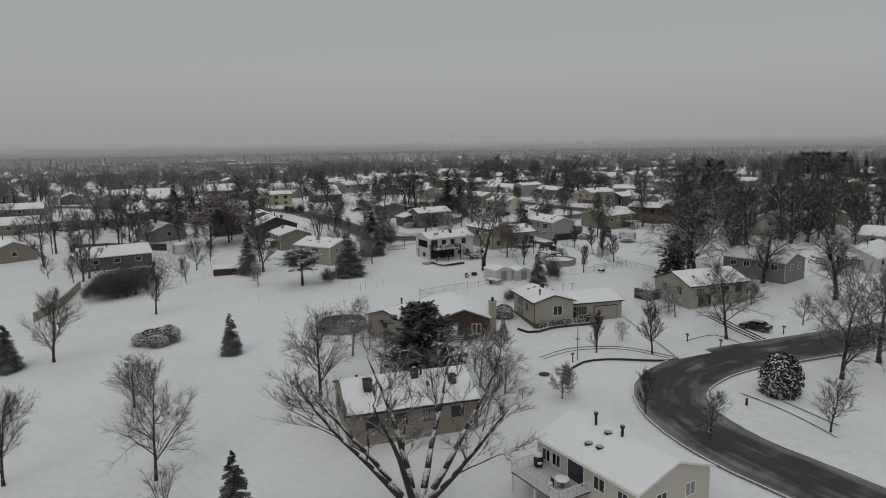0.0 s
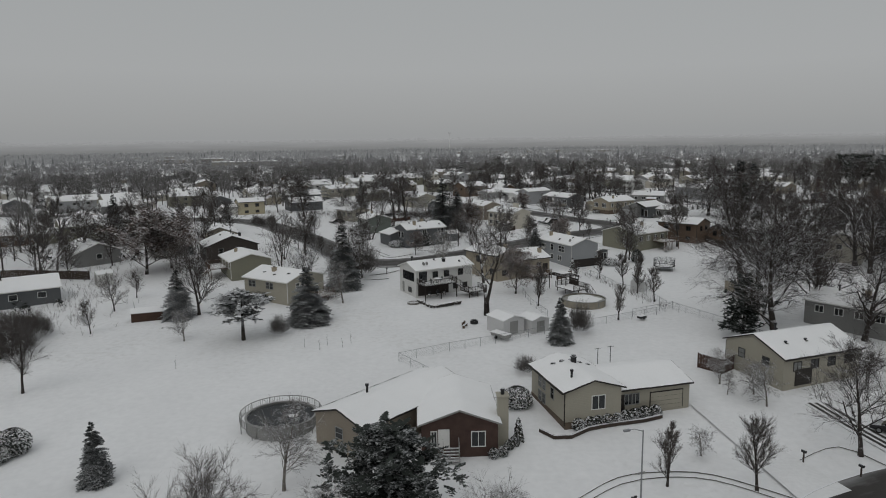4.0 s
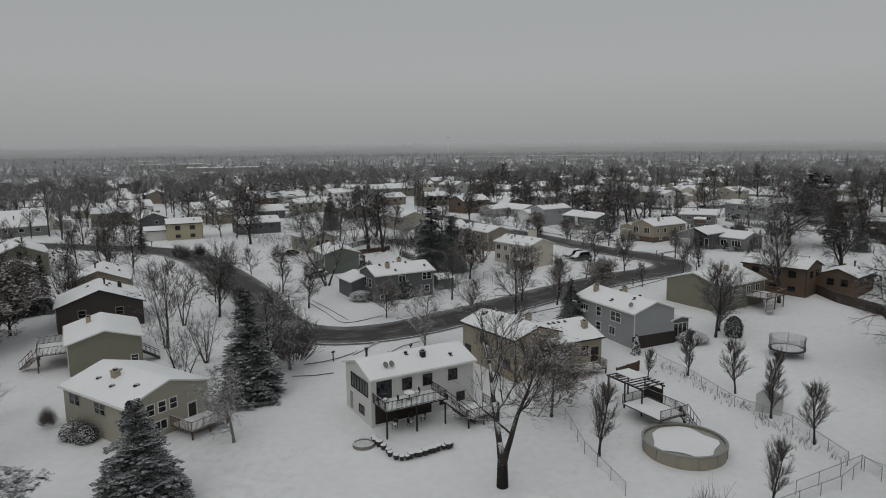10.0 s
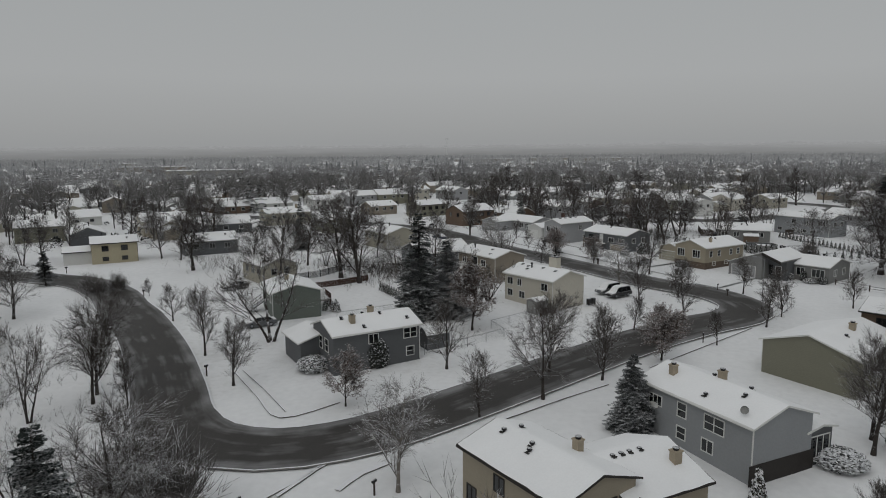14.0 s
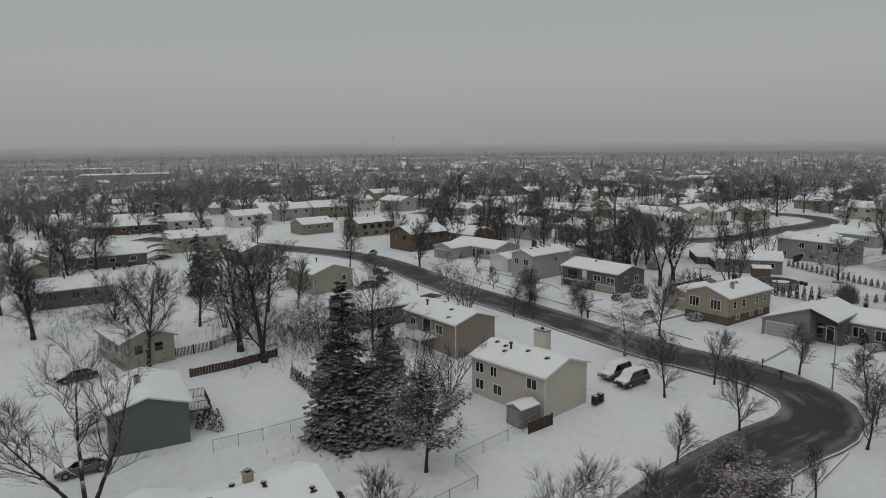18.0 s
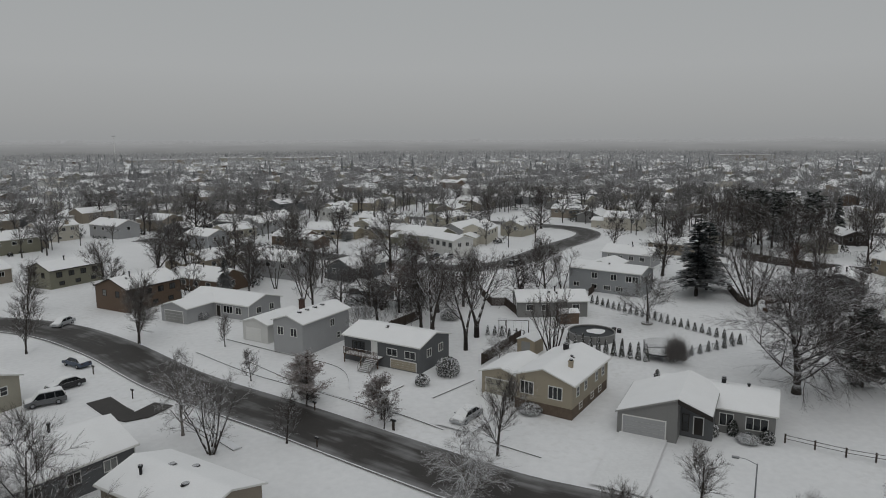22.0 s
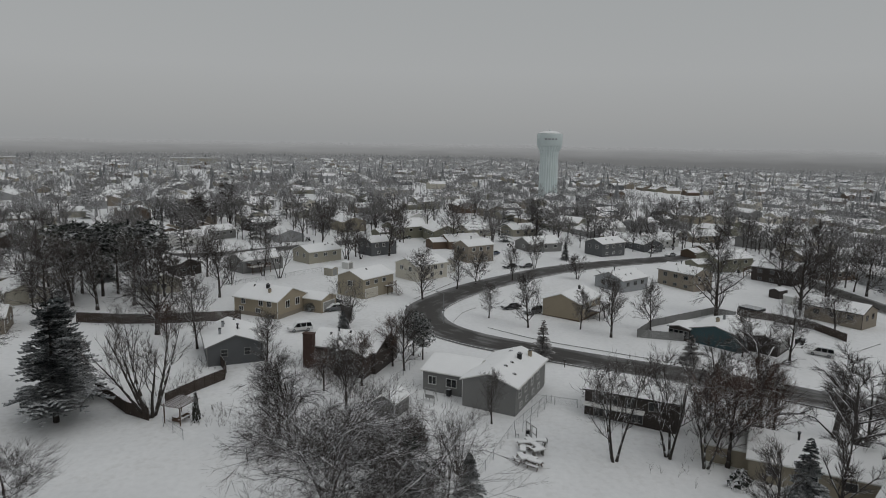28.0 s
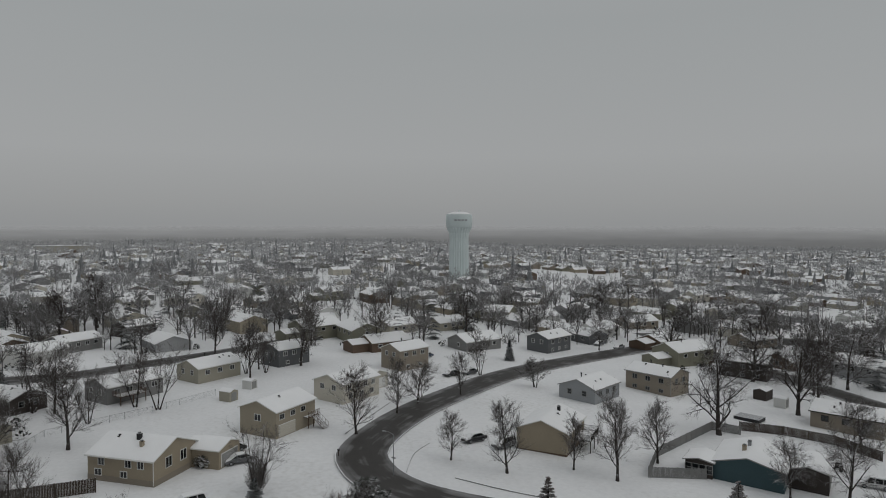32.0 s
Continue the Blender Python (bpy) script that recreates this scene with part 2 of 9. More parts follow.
def slushy_road():
    """Wet asphalt with slush pushed to the sides and thin tracks along it; the map runs across and along the road."""
    m = ASPHALT.copy()
    m.name = "slushy_road"
    nodes, links = m.node_tree.nodes, m.node_tree.links
    b = nodes["Principled BSDF"]
    base = b.inputs["Base Color"].links[0].from_socket
    uv = nodes.new("ShaderNodeUVMap")
    sep = nodes.new("ShaderNodeSeparateXYZ")
    links.new(uv.outputs[0], sep.inputs[0])
    off = nodes.new("ShaderNodeMath")
    off.operation = "ABSOLUTE"
    links.new(sep.outputs["X"], off.inputs[0])
    stretch = nodes.new("ShaderNodeMapping")
    stretch.inputs["Scale"].default_value = (2.6, 0.07, 1)
    links.new(uv.outputs[0], stretch.inputs["Vector"])
    streak, blot = nodes.new("ShaderNodeTexNoise"), nodes.new("ShaderNodeTexNoise")
    streak.inputs["Scale"].default_value, streak.inputs["Detail"].default_value = 1.6, 5
    links.new(stretch.outputs[0], streak.inputs["Vector"])
    at = nodes.new("ShaderNodeTexCoord")
    links.new(at.outputs["Object"], blot.inputs["Vector"])
    blot.inputs["Scale"].default_value, blot.inputs["Detail"].default_value = 0.22, 4
    mul = nodes.new("ShaderNodeMath")
    mul.operation = "MULTIPLY"
    links.new(streak.outputs[0], mul.inputs[0])
    links.new(blot.outputs[0], mul.inputs[1])
    side = nodes.new("ShaderNodeMapRange")
    side.inputs["From Min"].default_value, side.inputs["From Max"].default_value = 0.55, 1.05
    side.inputs["To Max"].default_value = 0.22
    links.new(off.outputs[0], side.inputs["Value"])
    add = nodes.new("ShaderNodeMath")
    links.new(mul.outputs[0], add.inputs[0])
    links.new(side.outputs[0], add.inputs[1])
    mask = nodes.new("ShaderNodeMapRange")
    mask.inputs["From Min"].default_value, mask.inputs["From Max"].default_value = 0.26, 0.50
    mask.inputs["To Max"].default_value = 0.55
    links.new(add.outputs[0], mask.inputs["Value"])
    mix = nodes.new("ShaderNodeMixRGB")
    mix.inputs[2].default_value = (0.36, 0.36, 0.365, 1)
    links.new(mask.outputs[0], mix.inputs[0])
    links.new(base, mix.inputs[1])
    links.new(mix.outputs[0], b.inputs["Base Color"])
    return m


SLUSHY = slushy_road()
SIDING = {
    "cream": material("cream_lap_siding", (0.54, 0.51, 0.44), 0.7, 0.05, 1, 0.5, lines=0.2),
    "tan": material("tan_lap_siding", (0.34, 0.30, 0.23), 0.7, 0.05, 1, 0.5, lines=0.2),
    "beige": material("beige_lap_siding", (0.36, 0.34, 0.28), 0.7, 0.05, 1, 0.5, lines=0.2),
    "olive": material("olive_lap_siding", (0.22, 0.215, 0.165), 0.7, 0.05, 1, 0.5, lines=0.2),
    "yellow": material("pale_yellow_siding", (0.44, 0.395, 0.28), 0.7, 0.05, 1, 0.5, lines=0.2),
    "white": material("white_lap_siding", (0.62, 0.62, 0.60), 0.6, 0.04, 1, 0.5, lines=0.2),
    "bluegrey": material("blue_grey_siding", (0.30, 0.312, 0.322), 0.7, 0.05, 1, 0.5, lines=0.2),
    "grey": material("light_grey_siding", (0.36, 0.365, 0.37), 0.7, 0.05, 1, 0.5, lines=0.2),
    "midgrey": material("mid_grey_siding", (0.22, 0.22, 0.215), 0.7, 0.05, 1, 0.5, lines=0.2),
    "slate": material("slate_grey_siding", (0.12, 0.125, 0.13), 0.7, 0.06, 1, 0.5, lines=0.2),
    "green": material("grey_green_siding", (0.15, 0.17, 0.15), 0.7, 0.06, 1, 0.5, lines=0.2),
    "taupe": material("taupe_lap_siding", (0.27, 0.235, 0.19), 0.7, 0.06, 1, 0.5, lines=0.2),
    "brown": material("brown_lap_siding", (0.14, 0.098, 0.07), 0.7, 0.08, 1, 0.5, lines=0.2),
    "dark": material("dark_brown_siding", (0.06, 0.05, 0.045), 0.75, 0.1, 1, 0.5, lines=0.2),
    "teal": material("teal_blue_siding", (0.050, 0.090, 0.102), 0.7, 0.08, 1, 0.5, lines=0.2),
    "gold": material("golden_tan_siding", (0.335, 0.285, 0.21), 0.7, 0.06, 1, 0.5, lines=0.2),
    "brick": BRICK_RED,
}

# ---- building helpers ----


class Geo:
    """Points and faces of one mesh."""

    def __init__(self):
        self.v, self.f = [], []

    def poly(self, pts):
        n = len(self.v)
        self.v += [tuple(p) for p in pts]
        self.f.append(tuple(range(n, n + len(pts))))

    def box(self, x0, y0, z0, x1, y1, z1, m=None):
        n = len(self.v)
        pts = [(x0, y0, z0), (x1, y0, z0), (x1, y1, z0), (x0, y1, z0), (x0, y0, z1), (x1, y0, z1), (x1, y1, z1), (x0, y1, z1)]
        self.v += [tuple(m @ Vector(p)) for p in pts] if m else pts
        self.f += [tuple(n + i for i in q) for q in ((3, 2, 1, 0), (4, 5, 6, 7), (0, 1, 5, 4), (1, 2, 6, 5), (2, 3, 7, 6), (3, 0, 4, 7))]
        return self

    def extrude(self, outline, depth):
        """A closed outline of (y, z) run along x by depth, centred."""
        n, k = len(self.v), len(outline)
        self.v += [(-depth / 2, y, z) for y, z in outline] + [(depth / 2, y, z) for y, z in outline]
        self.f += [(n + i, n + (i + 1) % k, n + k + (i + 1) % k, n + k + i) for i in range(k)]
        self.f += [tuple(n + i for i in reversed(range(k))), tuple(n + k + i for i in range(k))]
        return self

    def tube(self, a, b, ra, rb, sides=4):
        a, b = Vector(a), Vector(b)
        d = (b - a).normalized() if (b - a).length > 1e-6 else Vector((0, 0, 1))
        e = d.orthogonal().normalized()
        g = d.cross(e)
        n = len(self.v)
        ring = [(math.cos(2 * math.pi * i / sides), math.sin(2 * math.pi * i / sides)) for i in range(sides)]
        self.v += [tuple(a + (e * c + g * s) * ra) for c, s in ring]
        if rb <= 0:
            self.v.append(tuple(b))
            self.f += [(n + i, n + (i + 1) % sides, n + sides) for i in range(sides)]
        else:
            self.v += [tuple(b + (e * c + g * s) * rb) for c, s in ring]
            self.f += [(n + i, n + (i + 1) % sides, n + sides + (i + 1) % sides, n + sides + i) for i in range(sides)]
            self.f.append(tuple(n + sides + i for i in range(sides)))
        return self

    def lathe(self, profile, sides=16, cx=0.0, cy=0.0):
        """A profile of (radius, z) turned about the upright axis."""
        n, k = len(self.v), len(profile)
        for r, z in profile:
            self.v += [(cx + r * math.cos(2 * math.pi * i / sides), cy + r * math.sin(2 * math.pi * i / sides), z) for i in range(sides)]
        for j in range(k - 1):
            self.f += [(n + j * sides + i, n + j * sides + (i + 1) % sides, n + (j + 1) * sides + (i + 1) % sides, n + (j + 1) * sides + i) for i in range(sides)]
        if profile[0][0] <= 0.31:
            self.f.append(tuple(n + i for i in reversed(range(sides))))
        if profile[-1][0] <= 0.31:
            self.f.append(tuple(n + (k - 1) * sides + i for i in range(sides)))
        return self

    def mesh(self, name, mat, smooth=False):
        me = bpy.data.meshes.new(name)
        me.from_pydata(self.v, [], self.f)
        me.materials.append(mat)
        if smooth:
            me.polygons.foreach_set("use_smooth", [True] * len(me.polygons))
        me.update()
        return me


def part(name, geo, mat, parent=None, label="", m=None, smooth=False):
    """Links one mesh object, a part of parent where there is one, at the local pose m."""
    ob = new(name, geo if isinstance(geo, bpy.types.Mesh) else geo.mesh(name, mat, smooth))
    ob.parent = parent
    if m is not None:
        ob.matrix_basis = m
    if label:
        ob["label"] = label
    return ob


def thing(name, label, category, m, group="", kind=""):
    ob = new(name)
    ob.empty_display_size = 0.3
    ob.matrix_basis = m
    return tagged(ob, label, category, group, kind)


def gh(x, y):
    """The ground's height: a long gentle rise to a level terrace."""
    q = (10.4 - 0.04 * max(y, -20.0)) / 0.5
    return 10.4 - 0.5 * (q if q > 30 else math.log1p(math.exp(q)))


def ground_pose(x, y, rot=0.0, lift=0.0, size=1.0):
    return pose(x, y, gh(x, y) + lift, 0, 0, rot) @ Matrix.Scale(size, 4)


def smooth_line(pts, step=2.5):
    """A line of points through pts, rounded, about step apart."""
    out = []
    for i in range(len(pts) - 1):
        p0, p1, p2, p3 = (Vector(pts[max(0, min(len(pts) - 1, j))]) for j in (i - 1, i, i + 1, i + 2))
        n = max(1, int((p2 - p1).length / step))
        for k in range(n):
            t = k / n
            out.append(0.5 * (2 * p1 + (p2 - p0) * t + (2 * p0 - 5 * p1 + 4 * p2 - p3) * t * t + (3 * p1 - p0 - 3 * p2 + p3) * t ** 3))
    out.append(Vector(pts[-1]))
    return out


def sides_of(line):
    out = []
    for i, p in enumerate(line):
        d = (line[min(i + 1, len(line) - 1)] - line[max(i - 1, 0)]).normalized()
        out.append(Vector((-d.y, d.x)))
    return out


def strip(line, a, b, z0, z1=None, cols=1):
    """A ribbon along line from a to b metres to its left, lifted z0 over the ground; with z1 a raised bar between the two heights."""
    g, nrm = Geo(), sides_of(line)
    rows = []
    offs = [a + (b - a) * k / cols for k in range(cols + 1)]
    prof = [(o, z0) for o in offs] if z1 is None else [(a, z0), (a, z1), (b, z1), (b, z0)]
    for p, n in zip(line, nrm):
        rows.append(len(g.v))
        for o, z in prof:
            q = p + n * o
            g.v.append((q.x, q.y, gh(q.x, q.y) + z))
    k = len(prof)
    for r0, r1 in zip(rows, rows[1:]):
        g.f += [(r0 + j + 1, r0 + j, r1 + j, r1 + j + 1) for j in range(k - 1)]
    return g


# ---- ground ----
def steps(near0, near1, cell, far):
    mid = list(np.arange(near0, near1 + 0.1, cell))
    low, high, d = [], [], cell
    a, b = near0, near1
    while a > -far:
        d *= 1.35
        a, b = a - d, b + d
        low.insert(0, a)
        high.append(b)
    return low + mid + high


gx, gy = steps(-140, 300, 5, 4200), steps(20, 400, 5, 4200)
land = Geo()
for y in gy:
    for x in gx:
        wob = 0.10 * (noise.noise((x * 0.05, y * 0.05, 0)) + 0.5 * noise.noise((x * 0.16, y * 0.16, 3)))
        fall = max(0.0, math.hypot(x - 60, y - 230) - 1400) * 0.045  # the land drops away past the far woods
        land.v.append((x, y, gh(x, y) + wob - 0.1 - fall))
nx = len(gx)
land.f = [(j * nx + i, j * nx + i + 1, (j + 1) * nx + i + 1, (j + 1) * nx + i) for j in range(len(gy) - 1) for i in range(nx - 1)]
ground = part("ground", land, LAWN, smooth=True)
tagged(ground, "snow-covered lawns and open ground to the horizon", "ground", kind="structure")

# ---- roads ----


def road(name, pts, half=4.4, label="wet dark asphalt street with slush and snowy kerbs"):
    line = smooth_line(pts)
    ob = part(name, strip(line, -half, half, 0.10, cols=8), SLUSHY)
    uv, me = ob.data.uv_layers.new(name="across_along"), ob.data
    for lp in me.loops:
        i = lp.vertex_index
        uv.data[lp.index].uv = ((i % 9) / 4 - 1, (i // 9) * 2.5)
    tagged(ob, label, "road", kind="structure")
    for s in (-1, 1):
        part("kerb", strip(line, s * half, s * (half + 0.15), 0.02, 0.15), KERB, ob)
    return line


HOUSE_SPOTS = []

road("road", [(330, 165), (240, 150), (180, 138), (126, 120), (98, 110), (75, 103), (63, 99), (50, 94.5), (40, 91), (33, 86.5), (28.2, 80.5), (27.4, 73), (30, 65), (34.6, 58), (42, 46), (50, 30), (58, 5), (70, -30), (92, -80)], 4.3)
road("road", [(-170, 290), (-120, 277), (-81.3, 267.3), (-71.6, 264.2), (-62.0, 259.6), (-52.8, 250.6), (-47.5, 242.6), (-41.8, 234.9), (-32.7, 220.2), (-25.7, 206.6), (-21.9, 198.6), (-17.3, 193.7), (-10.8, 191.9), (-4.4, 193.4), (1.6, 196.9), (13.1, 206.0), (29.7, 219.6), (42, 228), (50.5, 232.5), (54.5, 238), (53.5, 245.5), (49, 251.5), (44.0, 257.5), (37, 269.5), (29.8, 282.8), (18.5, 303), (9.5, 325.2), (-1.1, 343.0), (-17.9, 356.7), (-38.2, 370.2), (-70, 386)], 4.0)
road("road", [(20, 455), (55, 410), (77.4, 376.2), (88.5, 362), (97, 358), (110, 361), (134.8, 376.9), (158, 391), (166, 403), (165, 416), (150, 440), (120, 480)], 4.3)
road("road", [(131.5, 128), (135, 146), (140, 165), (148.5, 193), (155, 209), (160, 229), (165, 244), (170, 255), (176, 262), (184, 266.0), (193.3, 266.6), (209.9, 260.4), (228.9, 248.8), (255.1, 228.1), (283.0, 195.1), (314.3, 152.9)], 4.3)
road("road", [(238, 420), (243, 385), (247.3, 358), (253, 342), (267.5, 326.9), (284.3, 309.4), (320, 280), (360, 250)], 4.3)

# ---- trees ----


def blade(g, rng, a, d, length, wide=0.045):
    """A fine twig: a narrow blade that ends in a point."""
    e = d.orthogonal()
    e.rotate(Matrix.Rotation(rng.uniform(0, 6.283), 3, d))
    n = len(g.v)
    g.v += [tuple(a - e * wide / 2), tuple(a + e * wide / 2), tuple(a + d * length)]
    g.f.append((n, n + 1, n + 2))


def jitter(rng, k):
    return Vector((rng.uniform(-k, k), rng.uniform(-k, k), rng.uniform(-k, k)))


def spray(g, rng, a, d, length, droop, wide):
    """A twig with finer ones that fan out from its sides."""
    blade(g, rng, a, d, length, wide)
    for k in range(5):
        f = rng.uniform(0.1, 0.95)
        t = (d + jitter(rng, 0.62) + Vector((0, 0, 0.16 - droop * 0.5))).normalized()
        blade(g, rng, a + d * length * f, t, length * rng.uniform(0.35, 0.7), wide * 0.72)


def grow(wood, twigs, rng, at, way, length, radius, depth, style, wide):
    """One limb and, from it, smaller ones; the last are sprays of twigs."""
    up, spread, kids, shrink, droop = style
    p, d = Vector(at), Vector(way).normalized()
    bits = 3 if depth > 1 else 2
    for i in range(bits):
        r0, r1 = radius * (1 - 0.45 * i / bits), radius * (1 - 0.45 * (i + 1) / bits)
        d = (d + jitter(rng, 0.16) + Vector((0, 0, up if depth > 1 else up - droop)) * 0.15).normalized()
        q = p + d * (length / bits)
        wood.tube(p, q, r0, r1, 4 if radius > 0.1 else 3)
        n = max(1, round(kids / bits + rng.uniform(-0.5, 0.5)))
        for k in range(n):
            s = p.lerp(q, rng.uniform(0.25, 1))
            e = d.orthogonal()
            e.rotate(Matrix.Rotation(rng.uniform(0, 6.283), 3, d))
            w = (d + e * spread * rng.uniform(0.7, 1.3) + Vector((0, 0, up * 0.35))).normalized()
            if depth > 1:
                grow(wood, twigs, rng, s, w, length * shrink * rng.uniform(0.75, 1.15), max(0.016, r1 * 0.6), depth - 1, style, wide)
            for j in range(0 if depth > 1 and i == 0 else 1 if depth > 1 else 7 if wide > 0.02 else 3):
                t = (w + d * 0.4 + jitter(rng, 0.34) + Vector((0, 0, 0.12 - droop * 0.45))).normalized()
                spray(twigs, rng, s, t, min(1.05, length * rng.uniform(0.5, 0.9)), droop, wide)
        p = q
    spray(twigs, rng, p, d, min(1.2, length * 0.7), droop, wide)


STYLES = {  # up, spread, kids, shrink, droop / trunk share, stems, first limbs, limb spread, limb share
    "bare": ((0.6, 0.80, 6, 0.62, 0.1), 0.24, 1, 12, 0.85, 0.46),
    "spread": ((0.35, 0.90, 6, 0.62, 0.2), 0.20, 1, 13, 1.15, 0.56),
    "vase": ((0.55, 0.8, 4, 0.60, 0.1), 0.34, 3, 5, 0.75, 0.44),
    "column": ((0.8, 0.5, 6, 0.58, 0.0), 0.14, 1, 17, 0.66, 0.34),
    "multi": ((0.5, 0.85, 3, 0.62, 0.15), 0.24, 5, 4, 0.75, 0.42),
    "wispy": ((0.2, 0.90, 6, 0.60, 0.8), 0.18, 1, 13, 1.05, 0.50),
    "fork": ((0.5, 0.8, 4, 0.62, 0.1), 0.28, 2, 6, 0.75, 0.44),
    "urn": ((0.7, 0.6, 3, 0.6, 0.0), 0.42, 7, 4, 0.5, 0.34),
    "grand": ((0.2, 0.95, 5, 0.64, 0.5), 0.16, 1, 16, 1.2, 0.6),
    "big": ((0.2, 0.95, 6, 0.62, 0.5), 0.18, 1, 14, 1.15, 0.54),
}


def bare_tree_meshes(kind, seed, fine):
    """A leafless tree 10 m high: the wood, and its twigs."""
    rng = random.Random(seed)
    style, share, stems, limbs, lean, reach = STYLES[kind]
    wood, twigs = Geo(), Geo()
    for s in range(stems):
        a = 6.283 * s / stems + rng.uniform(-0.4, 0.4)
        out = 0.0 if stems == 1 else rng.uniform(0.16, 0.34) * (1.9 if kind == "urn" else 1.3 if kind == "multi" else 1.25 if kind == "fork" else 1)
        p, d = Vector((0.12 * math.cos(a), 0.12 * math.sin(a), -0.4)) * (stems > 1) + Vector((0, 0, -0.3)) * (stems == 1), Vector((math.cos(a) * out, math.sin(a) * out, 1)).normalized()
        if kind == "fork":
            wood.tube((0, 0, -0.3), (0, 0, 1.5), 0.3, 0.24, 8)
            p = Vector((0, 0, 1.3))
        top = 8.2 if stems == 1 else rng.uniform(6.6, 8.2)
        r = 0.18 if stems == 1 else 0.14 if kind == "urn" else 0.11
        if kind in ("big", "grand", "fork"):
            r = {"big": 0.28, "grand": 0.22, "fork": 0.17}[kind]
        bits = 8
        for i in range(bits):
            f0, f1 = i / bits, (i + 1) / bits
            d = (d + Vector((rng.uniform(-1, 1), rng.uniform(-1, 1), 0.3)) * 0.07).normalized()
            q = p + d * top / bits
            flare = 1.35 if i == 0 else 1
            wood.tube(p, q, r * flare * (1 - f0 * 0.85), r * (1 - f1 * 0.85), 7)
            n = limbs / bits / (1 - share)
            if f1 > share:
                for k in range(int(n) + (rng.random() < n % 1)):
                    b = rng.uniform(0, 6.283)
                    w = (d + Vector((math.cos(b), math.sin(b), 0.1)) * lean * rng.uniform(0.8, 1.2)).normalized()
                    room = 1 - 0.55 * max(0, (f1 - share) / (1 - share)) ** 1.5
                    if kind == "column":
                        g = max(0, (f1 - share) / (1 - share))
                        room = (0.5 + 0.5 * math.sin(math.pi * min(1, 0.2 + 0.75 * g))) * (1 - 0.35 * g * g)
                    grow(wood, twigs, rng, p.lerp(q, rng.random()), w, 10 * reach * room * rng.uniform(0.6, 0.85), r * (1 - f0 * 0.85) * 0.5, fine, style, (0.022, 0.015, 0.010)[fine - 1])
            p = q
    return wood, twigs


def needle_bough(g, at, way, length, rng, wide=0.32):
    """A hanging bough: a spray of needle blades on both sides of its rib."""
    d = Vector(way).normalized()
    side = d.cross(Vector((0, 0, 1))).normalized()
    n = max(3, int(length / 0.36))
    for i in range(n):
        f = (i + 0.5) / n
        p = Vector(at) + d * length * f - Vector((0, 0, 0.30 * length * f * f))
        w = length * wide * (1.15 - f) * rng.uniform(0.6, 1.2) + 0.08
        for s in (-1, 1):
            q = p + side * s * w + d * w * 0.7 + Vector((0, 0, rng.uniform(-0.25, 0.02) * w * 1.5))
            t = length / n * 0.9
            n0 = len(g.v)
            g.v += [tuple(p - d * t * 0.6), tuple(q), tuple(p + d * t + Vector((0, 0, 0.05)))]
            g.f.append((n0, n0 + 1, n0 + 2) if s < 0 else (n0 + 2, n0 + 1, n0))


def conifer_meshes(kind, seed):
    """An evergreen 10 m high: trunk, and boughs in uneven tiers."""
    rng = random.Random(seed)
    wood, green = Geo(), Geo()
    low = {"spruce": 0.3, "pine": 3.4 + 1.2 * (seed % 2), "roundpine": 0.7, "sparse": 0.8, "whitepine": 1.4}[kind]
    wood.tube((0, 0, -0.3), (0, 0, 5), 0.22, 0.12, 7).tube((0, 0, 5), (0, 0, 9.8), 0.12, 0.01, 6)
    z = low
    while z < 9.7:
        f = (z - low) / (10 - low)
        if kind == "spruce":
            reach = 2.55 * (1 - f) ** 0.85 + 0.18
            count, rise = int(10 - 4 * f), -0.25 + 0.5 * f
        elif kind in ("pine", "roundpine"):
            reach = 3.6 * math.sin(math.pi * min(1, 0.22 + 0.75 * f)) * rng.uniform(0.6, 1.15)
            count, rise = 7, rng.uniform(0.0, 0.3) + 0.4 * f
        elif kind == "whitepine":
            reach = 3.3 * (1 - f) ** 0.75 * rng.uniform(0.5, 1.1) + 0.3
            count, rise = 9, 0.12 + 0.3 * f
        else:
            reach, count, rise = 1.9 * (1 - f) + 0.25, 6, 0.1 + 0.4 * f
        for k in range(count):
            a = rng.uniform(0, 6.283)
            ln = reach * rng.uniform(0.72, 1.12)
            way = (math.cos(a), math.sin(a), rise + rng.uniform(-0.12, 0.12))
            at = (0, 0, z + rng.uniform(-0.15, 0.15))
            wood.tube(at, Vector(at) + Vector(way).normalized() * ln * 0.6, 0.035, 0.01, 3)
            if kind in ("pine", "roundpine"):
                d = Vector(way).normalized()
                for j in range(6):
                    c = Vector(at) + d * ln * rng.uniform(0.25, 1.0) + Vector((0, 0, rng.uniform(-0.3, 0.35)))
                    for h in range(4):
                        b = rng.uniform(0, 6.283)
                        needle_bough(green, c, (math.cos(b), math.sin(b), rng.uniform(-0.5, 1.1)), rng.uniform(0.35, 0.75), rng, 0.26)
            else:
                needle_bough(green, at, way, ln, rng)
                for s in (-0.5, 0.5):
                    c = Vector(at) + Vector(way).normalized() * ln * rng.uniform(0.3, 0.6) - Vector((0, 0, 0.05))
                    needle_bough(green, c, (math.cos(a + s), math.sin(a + s), rise - 0.1), ln * 0.5, rng, 0.42)
        z += {"spruce": 0.27, "pine": 0.55, "roundpine": 0.5, "sparse": 0.42, "whitepine": 0.42}[kind] * rng.uniform(0.8, 1.2)
    return wood, green


